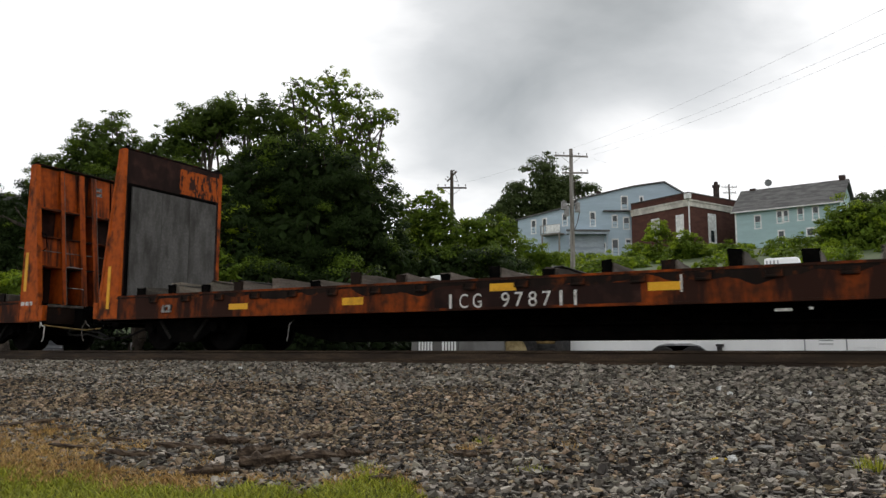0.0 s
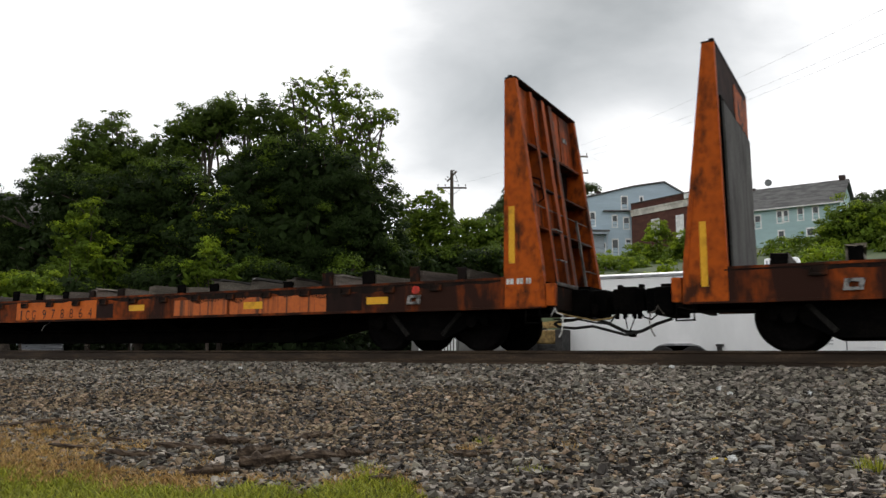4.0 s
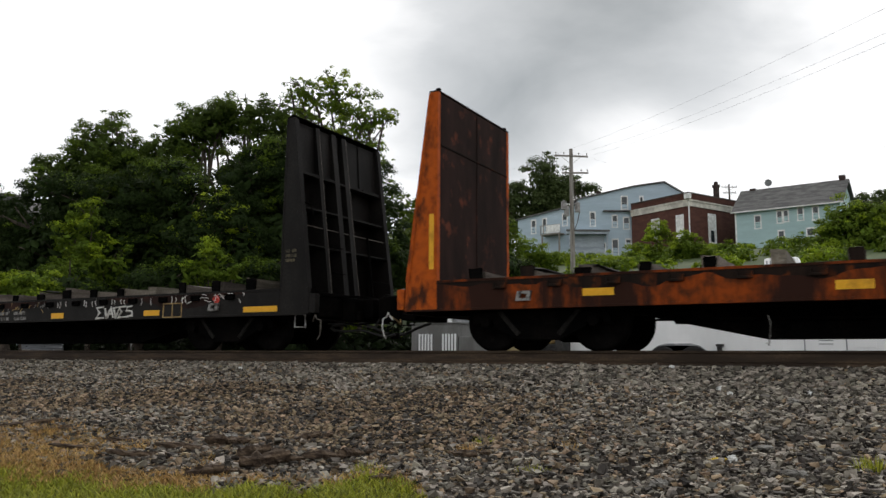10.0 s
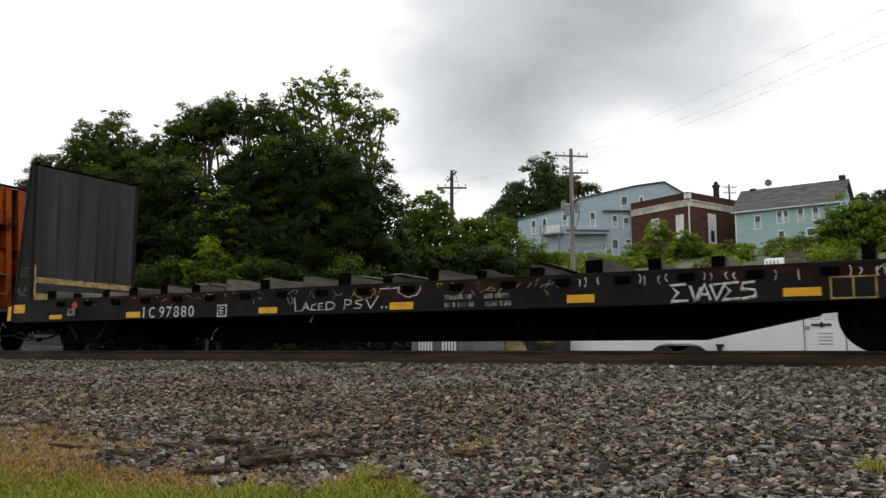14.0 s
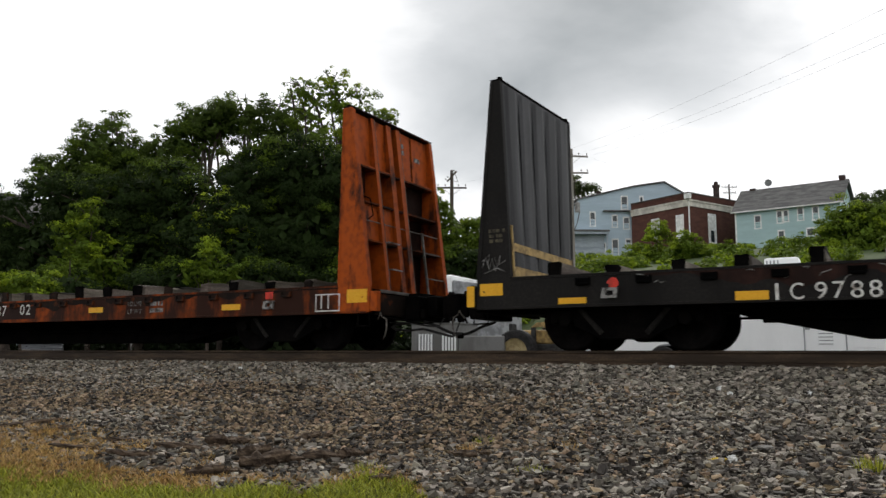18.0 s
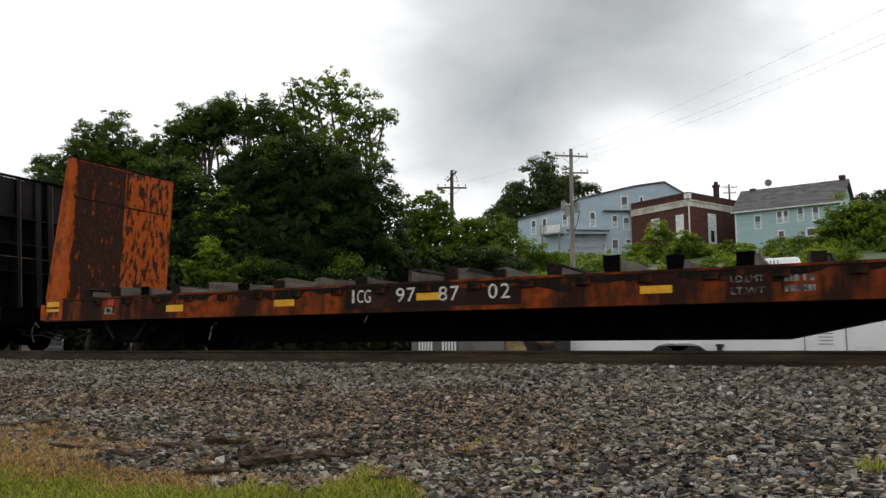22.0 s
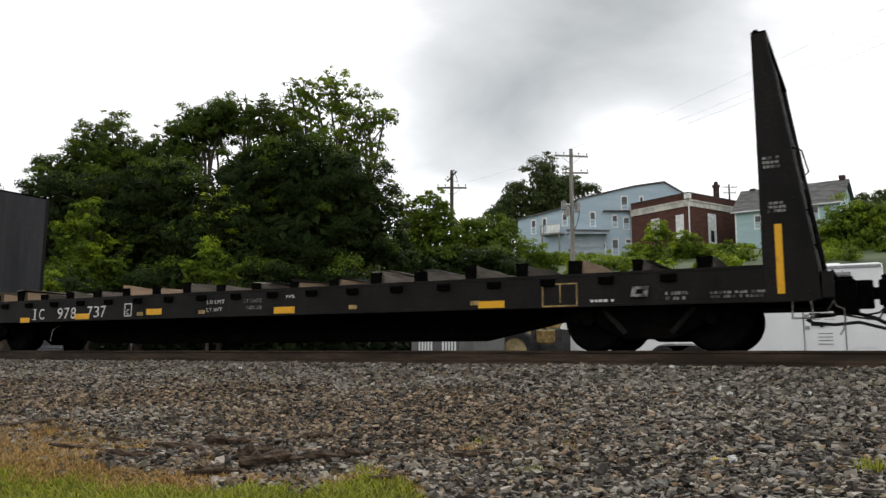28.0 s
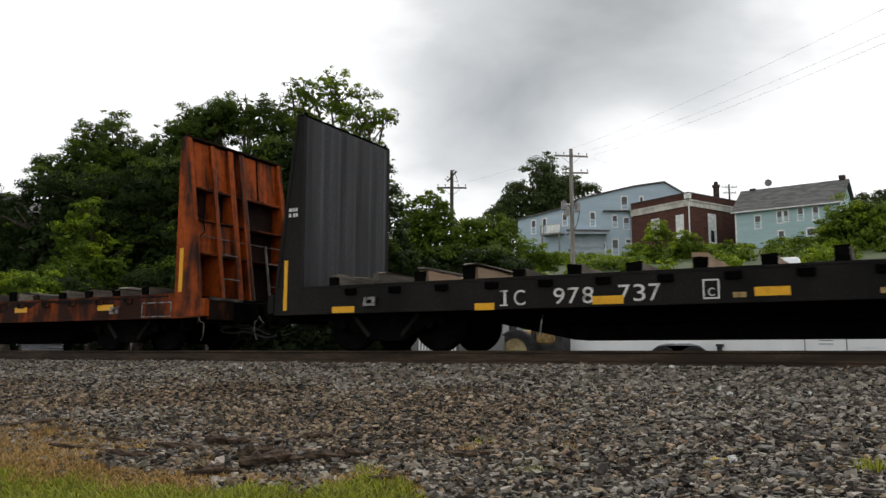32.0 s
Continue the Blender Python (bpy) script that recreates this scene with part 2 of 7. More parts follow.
# The lighter greens also serve as painted light on crown tops.
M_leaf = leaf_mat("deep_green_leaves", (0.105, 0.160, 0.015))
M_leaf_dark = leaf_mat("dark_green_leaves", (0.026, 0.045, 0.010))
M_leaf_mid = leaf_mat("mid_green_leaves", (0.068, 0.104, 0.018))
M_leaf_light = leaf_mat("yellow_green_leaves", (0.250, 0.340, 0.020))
# Undergrowth leaves: the shade under the trees is in this dark green.
M_leaf_shaded = leaf_mat("shade_darkened_leaves", (0.013, 0.022, 0.006))
M_leaf_far = leaf_mat("grey_green_leaves", (0.080, 0.110, 0.036))
M_pole = surf("grey_pole_wood", (0.30, 0.275, 0.25), (0.19, 0.17, 0.15), (0.37, 0.35, 0.32), 3, (4, 4, 0.3), 0.9, 0, 0.3, 20)
M_pole_dark = surf("dark_pole_wood", (0.09, 0.07, 0.055), None, None, 3, (4, 4, 0.3), 0.9, 0, 0.3, 20)
M_chimney = surf("sooty_chimney_brick", (0.050, 0.030, 0.025), (0.03, 0.02, 0.018), None, 3)
M_wire = surf("weathered_wire", (0.46, 0.46, 0.47), None, None, 3)
M_ceramic = surf("grey_insulator", (0.30, 0.29, 0.28), None, None, 5, rough=0.3)
M_bluewall = surf("pale_blue_siding", (0.44, 0.54, 0.62), (0.36, 0.45, 0.52), (0.49, 0.59, 0.66), 0.35, (1, 1, 6), 0.7, 0, 0.1, 9, 0.45, 0.4)
M_bluewall_grey = surf("grey_blue_siding", (0.40, 0.45, 0.50), (0.31, 0.35, 0.40), None, 0.4, (1, 1, 6), 0.7, 0, 0.1, 9)
M_greenwall = surf("pale_turquoise_siding", (0.40, 0.55, 0.56), (0.33, 0.46, 0.47), (0.45, 0.60, 0.61), 0.35, (1, 1, 6), 0.7, 0, 0.1, 9, 0.45, 0.4)
M_brickwall = surf("dark_red_brick_mass", (0.105, 0.042, 0.030), (0.072, 0.030, 0.023), (0.135, 0.060, 0.044), 1.0, (1, 1, 3), 0.9, 0, 0.3, 11, 0.5, 0.3)
M_cream = surf("cream_band_paint", (0.62, 0.59, 0.52), (0.45, 0.42, 0.37), None, 1.5, (1, 1, 1), 0.7)
M_winwhite = surf("white_window_paint", (0.82, 0.82, 0.80), (0.66, 0.66, 0.64), None, 3, (1, 1, 1), 0.6)
M_roofgrey = surf("grey_shingle_roof", (0.125, 0.122, 0.12), (0.085, 0.083, 0.082), (0.17, 0.166, 0.16), 0.8, (1, 1, 4), 0.9, 0, 0.3, 14)
M_roofdark = surf("dark_roof_felt", (0.085, 0.066, 0.058), None, None, 1, (1, 1, 1), 0.9)
M_rv = surf("white_fibreglass", (0.86, 0.87, 0.87), (0.76, 0.77, 0.77), (0.88, 0.88, 0.88), 0.8, (1, 1, 0.4), 0.35, 0, 0.03, 20, 0.42, 0.3)
M_rvgrey = surf("grey_trailer_trim", (0.32, 0.33, 0.34), None, None, 3, (1, 1, 1), 0.5)
M_cabinet = surf("grey_cabinet_steel", (0.165, 0.165, 0.16), (0.12, 0.118, 0.112), (0.19, 0.188, 0.182), 1.2, (1, 1, 0.4), 0.6, 0.0, 0.1, 20)
M_tyre = surf("black_tyre_rubber", (0.020, 0.019, 0.019), None, (0.04, 0.038, 0.036), 6, (1, 1, 1), 0.85)
M_rim = surf("yellow_wheel_rim", (0.34, 0.27, 0.14), (0.22, 0.17, 0.08), None, 4, (1, 1, 1), 0.55)
M_machine = surf("dark_machine_steel", (0.035, 0.034, 0.033), None, (0.06, 0.055, 0.05), 4, (1, 1, 1), 0.6, 0.2)
M_carpaint = surf("dark_silver_car_paint", (0.16, 0.165, 0.18), (0.12, 0.125, 0.135), None, 2, (1, 1, 1), 0.3, 0.4, 0.02)
M_litter = surf("white_litter_plastic", (0.72, 0.72, 0.70), (0.5, 0.5, 0.48), None, 6, (1, 1, 1), 0.5)
M_tape = surf("yellow_plastic_tape", (0.75, 0.52, 0.03), None, None, 6, (1, 1, 1), 0.45)
M_slab = surf("pale_stone", (0.24, 0.23, 0.21), (0.15, 0.14, 0.125), None, 6, (1, 1, 1), 0.9)


def glass_mat(name, tint):
    m = bpy.data.materials.new(name)
    m.use_nodes = True
    b = m.node_tree.nodes["Principled BSDF"]
    n = m.node_tree.nodes.new("ShaderNodeTexNoise")
    n.inputs["Scale"].default_value = 1.5
    mr = m.node_tree.nodes.new("ShaderNodeMapRange")
    mr.inputs["To Min"].default_value, mr.inputs["To Max"].default_value = 0.04, 0.14
    m.node_tree.links.new(n.outputs["Fac"], mr.inputs["Value"])
    m.node_tree.links.new(mr.outputs[0], b.inputs["Roughness"])
    b.inputs["Base Color"].default_value = (*tint, 1)
    b.inputs["Specular IOR Level"].default_value = 0.7
    return m


M_glass = glass_mat("dark_window_glass", (0.02, 0.024, 0.028))

# ---- mesh helpers ----


def part(name, bm, material, parent=None, label=""):
    me = bpy.data.meshes.new(name)
    bmesh.ops.recalc_face_normals(bm, faces=bm.faces)
    bm.to_mesh(me)
    bm.free()
    me.materials.append(material)
    ob = new(name, me)
    ob.parent = parent
    if label:
        ob["label"] = label
    return ob


def thing(name, m, label, category, group="", kind=""):
    ob = new(name)
    ob.matrix_basis = m
    ob.empty_display_size = 0.2
    return tagged(ob, label, category, group, kind)


def box(bm, x0, x1, y0, y1, z0, z1, bevel=0.0):
    r = bmesh.ops.create_cube(bm, size=1.0, matrix=Matrix.LocRotScale(((x0 + x1) / 2, (y0 + y1) / 2, (z0 + z1) / 2), None, (abs(x1 - x0), abs(y1 - y0), abs(z1 - z0))))
    if bevel:
        es = {e for v in r["verts"] for e in v.link_edges}
        bmesh.ops.bevel(bm, geom=list(es), offset=bevel, segments=2, affect="EDGES", profile=0.6)
    return bm


def boxes(*rows, bevel=0.0):
    bm = bmesh.new()
    for r in rows:
        box(bm, *r, bevel=bevel)
    return bm


def rod(bm, a, b, r, n=8, r2=None):
    a, b = Vector(a), Vector(b)
    d = b - a
    m = Matrix.Translation((a + b) / 2) @ d.to_track_quat("Z", "Y").to_matrix().to_4x4()
    bmesh.ops.create_cone(bm, cap_ends=True, segments=n, radius1=r, radius2=r if r2 is None else r2, depth=d.length, matrix=m)
    return bm


def rods(*rows, n=8):
    bm = bmesh.new()
    for a, b, r in rows:
        rod(bm, a, b, r, n)
    return bm


def pipe(bm, pts, r, n=8):
    """One unbroken tube through the points."""
    pts = [Vector(p) for p in pts]
    rings, side, along = [], None, Vector((1, 0, 0))
    for i, p in enumerate(pts):
        a, b = pts[max(i - 1, 0)], pts[min(i + 1, len(pts) - 1)]
        if (b - a).length > 1e-5:
            along = (b - a).normalized()
        side = along.orthogonal() if side is None else side - along * side.dot(along)
        if side.length < 1e-3:
            side = along.orthogonal()
        side.normalize()
        over = along.cross(side)
        step = (pts[i] - a) if i else (b - p)
        wide = r / max(0.6, abs(along.dot(step.normalized()))) if step.length > 1e-5 else r
        rings.append([bm.verts.new(p + (side * math.cos(6.28319 * k / n) + over * math.sin(6.28319 * k / n)) * wide) for k in range(n)])
    for p, q in zip(rings, rings[1:]):
        for k in range(n):
            bm.faces.new((p[k], p[(k + 1) % n], q[(k + 1) % n], q[k]))
    bm.faces.new(rings[0]), bm.faces.new(rings[-1])
    return bm


def prism(bm, pts, y0, y1, bevel=0.0):
    """Extrudes a closed outline of (x, z) points from y0 to y1."""
    vs = [bm.verts.new((x, y0, z)) for x, z in pts]
    f = bm.faces.new(vs)
    g = bmesh.ops.extrude_face_region(bm, geom=[f])
    nv = [v for v in g["geom"] if isinstance(v, bmesh.types.BMVert)]
    for v in nv:
        v.co.y = y1
    if bevel:
        es = {e for v in vs + nv for e in v.link_edges}
        bmesh.ops.bevel(bm, geom=list(es), offset=bevel, segments=1, affect="EDGES")
    return bm


def lathe(bm, profile, n=32, caps=True):
    """Spins (radius, along) points round the y axis."""
    rings = []
    for r, a in profile:
        rings.append([bm.verts.new((r * math.cos(2 * math.pi * i / n), a, r * math.sin(2 * math.pi * i / n))) for i in range(n)])
    for p, q in zip(rings, rings[1:]):
        for i in range(n):
            bm.faces.new((p[i], p[(i + 1) % n], q[(i + 1) % n], q[i]))
    for ring in (rings[0], rings[-1]) if caps else ():
        bm.faces.new(ring)
    return bm


def digits(text, x0, x1, z, height, y, material, parent, label, wide=0.62, name="digit"):
    """Stencilled characters set one by one at an even pitch."""
    pitch = (x1 - x0 - height * wide) / max(1, len(text) - 1)
    for k, ch in enumerate(text):
        if ch != " ":
            w = height * (wide if ch not in "1I" else 0.20)
            lettering(ch, x0 + k * pitch + (height * wide - w) / 2, z, height, w, y, material, parent, label, name)


def mesh_object(name, verts, faces, material, parent=None, smooth=False):
    """A mesh from numpy arrays: verts (n, 3), faces (m, k)."""
    me = bpy.data.meshes.new(name)
    k = faces.shape[1]
    me.vertices.add(len(verts))
    me.vertices.foreach_set("co", np.ascontiguousarray(verts, dtype=np.float32).ravel())
    me.loops.add(faces.size)
    me.loops.foreach_set("vertex_index", np.ascontiguousarray(faces, dtype=np.int32).ravel())
    me.polygons.add(len(faces))
    me.polygons.foreach_set("loop_start", np.arange(0, faces.size, k, dtype=np.int32))
    me.polygons.foreach_set("loop_total", np.full(len(faces), k, dtype=np.int32))
    me.update(calc_edges=True)
    me.validate()
    me.polygons.foreach_set("use_smooth", np.full(len(faces), smooth))
    me.materials.append(material)
    ob = new(name, me)
    ob.parent = parent
    return ob


def lettering(text, x, z, height, width, y, material, parent, label, name="lettering", shear=0.0):
    """Painted writing on the near side of a car: lower left corner at x, z; fitted to width and height."""
    cu = bpy.data.curves.new("writing", "FONT")
    cu.body, cu.size, cu.extrude = text, 1.0, 0.0
    tmp = bpy.data.objects.new("writing", cu)
    scene.collection.objects.link(tmp)
    bpy.context.view_layer.update()
    me = bpy.data.meshes.new_from_object(tmp.evaluated_get(bpy.context.evaluated_depsgraph_get()))
    bpy.data.objects.remove(tmp)
    n = len(me.vertices)
    co = np.empty(n * 3, dtype=np.float32)
    me.vertices.foreach_get("co", co)
    co = co.reshape(-1, 3)
    lo, hi = co.min(0), co.max(0)
    u, v = (co[:, 0] - lo[0]) / (hi[0] - lo[0]), (co[:, 1] - lo[1]) / (hi[1] - lo[1])
    out = np.stack([x + u * width + shear * v * height, np.full(n, y - 0.004), z + v * height], 1)
    me.vertices.foreach_set("co", out.astype(np.float32).ravel())
    me.update()
    me.materials.clear()
    me.materials.append(material)
    ob = new(name, me)
    ob.parent = parent
    ob["label"] = label
    return ob


# ---- ground, track ----
GAUGE, TRACK_Y = 1.435, 0.083   # metres between the rails, middle of the track
PROFILE_Y = (-2500, -14, -9.0, -7.0, -5.0, -3.2, -2.2, -1.5, 1.5, 2.4, 4.0, 24, 30, 43, 60, 84, 120, 400, 2500)
PROFILE_Z = (-1.2, -1.15, -1.05, -0.90, -0.70, -0.50, -0.36, -0.262, -0.262, -0.40, -0.62, -0.60, 0.9, 6.0, 9.2, 12.6, 14.5, 20.0, 20.0)


def ground_z(x, y):
    """Height of the ground: ballast bank, lot behind the track, hillside."""
    z = np.interp(y, PROFILE_Y, PROFILE_Z)
    near = np.exp(-((y + 4) / 6.0) ** 2)
    return z + near * (0.035 * np.sin(0.9 * x + 0.6 * y) + 0.025 * np.sin(2.3 * x - 1.7 * y + 1.0)) * (np.abs(y) > 1.6)


def build_ground():
    xs = np.unique(np.concatenate([np.linspace(-2500, -80, 16), np.linspace(-80, -26, 28), np.linspace(-26, 8, 137), np.linspace(8, 60, 27), np.linspace(60, 2500, 16)]))
    ys = np.unique(np.concatenate([np.linspace(-2500, -30, 14), np.linspace(-30, -13, 12), np.linspace(-13, 5, 91), np.linspace(5, 130, 90), np.linspace(130, 2500, 20)]))
    gx, gy = np.meshgrid(xs, ys, indexing="ij")
    gz = ground_z(gx, gy)
    v = np.stack([gx, gy, gz], -1).reshape(-1, 3)
    i = np.arange(len(xs) * len(ys)).reshape(len(xs), len(ys))
    f = np.stack([i[:-1, :-1], i[1:, :-1], i[1:, 1:], i[:-1, 1:]], -1).reshape(-1, 4)
    ob = mesh_object("ground", v, f, M_ground, smooth=True)
    ob.data.materials.append(M_grassland)
    cy = v[f].mean(1)[:, 1]
    ob.data.polygons.foreach_set("material_index", ((cy > 22) | (cy < -14)).astype(np.int32))
    return tagged(ob, "grey gravelly ground rising to a grassy hillside behind the tracks", "ground", kind="structure")


build_ground()


def build_track():
    track = thing("railway_track", pose(0, TRACK_Y, 0), "brown steel rails on creosoted ties sunk in ballast", "railway track", kind="structure")
    prof = [(-0.08, -0.215), (0.08, -0.215), (0.08, -0.180), (0.012, -0.160), (0.009, -0.045), (0.036, -0.034), (0.036, -0.006), (0.028, 0.0), (-0.028, 0.0), (-0.036, -0.006), (-0.036, -0.034), (-0.009, -0.045), (-0.012, -0.160), (-0.08, -0.180)]
    for side in (-1, 1):
        bm = bmesh.new()
        yc = side * (GAUGE / 2 + 0.036)
        rings = [[bm.verts.new((x, yc + u, w)) for u, w in prof] for x in (-400, -60, -30, -15, 0, 15, 60, 400)]
        for p, q in zip(rings, rings[1:]):
            for k in range(len(prof)):
                bm.faces.new((p[k], p[(k + 1) % len(prof)], q[(k + 1) % len(prof)], q[k]))
        bm.faces.new(rings[0]), bm.faces.new(rings[-1])
        part("rail", bm, M_rail, track)
    me = None
    rng = random.Random(4)
    for k in range(-62, 20):
        if me is None:
            bm = boxes((-0.115, 0.115, -1.28, 1.28, -0.40, -0.225), bevel=0.012)
            tie = part("tie", bm, M_tie, track)
            me = tie.data
        else:
            tie = new("tie", me)
            tie.parent = track
        tie.matrix_basis = pose(k * 0.54, rng.uniform(-0.03, 0.03), rng.uniform(-0.012, 0.0), 0, 0, rng.uniform(-1.2, 1.2))


build_track()

# ---- the train ----
W = 1.417             # half width of a car
SIDE = -W             # the near side
HALF = 9.725          # middle of the car to a bulkhead's inner face
CENTRES = (41.12, 18.50, -4.125, -26.72, -49.35, -71.97)   # middles of the cars at 15 s
WHEEL_R = 0.457
TRUCK_X = 8.06        # middle of the car to a truck
KEYED_CARS, KEYED_AXLES = [], []


def travel(t):
    """Metres that the train has gone since 15 s."""
    u = t - 15
    return 2.99151 * u - 0.002436 * u * u - 2.85e-5 * u ** 3


def wheelset_mesh():
    bm = bmesh.new()
    for s in (-1, 1):
        y = s * 0.717
        lathe(bm, [(0.0, y - s * 0.03), (0.10, y - s * 0.035), (0.12, y - s * 0.01), (0.33, y + s * 0.005), (0.40, y - s * 0.035), (0.485, y - s * 0.035), (0.485, y - s * 0.008), (WHEEL_R, y), (WHEEL_R - 0.004, y + s * 0.10), (0.40, y + s * 0.105), (0.33, y + s * 0.055), (0.13, y + s * 0.08), (0.11, y + s * 0.115), (0.0, y + s * 0.115)], 40)
    lathe(bm, [(0.08, -0.72), (0.075, 0.0), (0.08, 0.72)], 16)
    lathe(bm, [(0.0, -1.06), (0.075, -1.055), (0.085, -0.90), (0.085, -0.83), (0.07, -0.83)], 16)
    lathe(bm, [(0.07, 0.83), (0.085, 0.83), (0.085, 0.90), (0.075, 1.055), (0.0, 1.06)], 16)
    return bm


def side_frame_mesh(side):
    bm = bmesh.new()
    y0, y1 = side * 0.93, side * 1.07
    arch = [(-1.14, 0.40), (-1.14, 0.55), (-1.02, 0.62), (-0.74, 0.62), (-0.40, 0.74), (0.40, 0.74), (0.74, 0.62), (1.02, 0.62), (1.14, 0.55), (1.14, 0.40), (1.04, 0.40), (1.0, 0.52), (0.80, 0.52), (0.76, 0.36),
            (0.34, 0.16), (-0.34, 0.16), (-0.76, 0.36), (-0.80, 0.52), (-1.0, 0.52), (-1.04, 0.40)]
    prism(bm, arch, y0, y1, 0.012)
    return bm


def build_truck(car, x):
    tr = part("truck", boxes((-0.22, 0.22, -1.02, 1.02, 0.42, 0.66), (-0.30, 0.30, -0.42, 0.42, 0.60, 0.78), bevel=0.02), M_soot_shade, car, "grimy two-axle freight truck, under-car shade put into its black")
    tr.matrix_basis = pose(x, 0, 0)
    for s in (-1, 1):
        part("side_frame", side_frame_mesh(s), M_soot_shade, tr)
        # the arms carry their highlight as a lighter colour
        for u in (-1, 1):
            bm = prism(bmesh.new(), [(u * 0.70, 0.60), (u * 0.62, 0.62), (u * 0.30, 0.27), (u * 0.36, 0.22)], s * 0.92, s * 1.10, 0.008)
            part("tension_arm", bm, M_highlight_steel, tr, "diagonal arm of the side frame, its highlight painted in lighter grey")
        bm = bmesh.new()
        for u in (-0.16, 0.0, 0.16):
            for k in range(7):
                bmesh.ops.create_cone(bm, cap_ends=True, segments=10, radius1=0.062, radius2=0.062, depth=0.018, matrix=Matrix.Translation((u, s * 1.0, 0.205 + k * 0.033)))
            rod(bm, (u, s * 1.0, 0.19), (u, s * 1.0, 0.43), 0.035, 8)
        part("spring_nest", bm, M_soot_shade, tr)
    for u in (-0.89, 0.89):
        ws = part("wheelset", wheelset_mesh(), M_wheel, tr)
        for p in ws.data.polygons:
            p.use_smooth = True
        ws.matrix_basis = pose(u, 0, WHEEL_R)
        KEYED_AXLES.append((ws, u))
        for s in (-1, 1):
            part("bearing_adapter", boxes((u - 0.12, u + 0.12, s * 0.92, s * 1.10, 0.47, 0.60), bevel=0.02), M_soot_shade, tr)
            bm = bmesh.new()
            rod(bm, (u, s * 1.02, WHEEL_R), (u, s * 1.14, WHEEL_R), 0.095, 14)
            part("bearing_cap", bm, M_soot_shade, tr)
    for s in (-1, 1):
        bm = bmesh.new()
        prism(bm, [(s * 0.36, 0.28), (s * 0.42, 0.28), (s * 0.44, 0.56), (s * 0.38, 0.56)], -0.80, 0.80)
        part("brake_beam", bm, M_soot_shade, tr)


def hose_points(s, side):
    return [(s * 10.75, side * 0.35, 0.52), (s * 11.0, side * 0.32, 0.44), (s * 11.2, side * 0.22, 0.33), (s * 11.31, side * 0.0, 0.27)]


LEAN = {}


def leaned(bm, s):
    """Sets a bulkhead piece at its true place: pushed in or out at the deck and at the top, as each bulkhead has been bent."""
    foot, near, far = LEAN[s]
    for v in bm.verts:
        head = near + (far - near) * (v.co.y + W) / (2 * W)
        v.co.x += s * (foot - HALF + (head - foot) * (v.co.z - 1.0) / 3.32)
    return bm


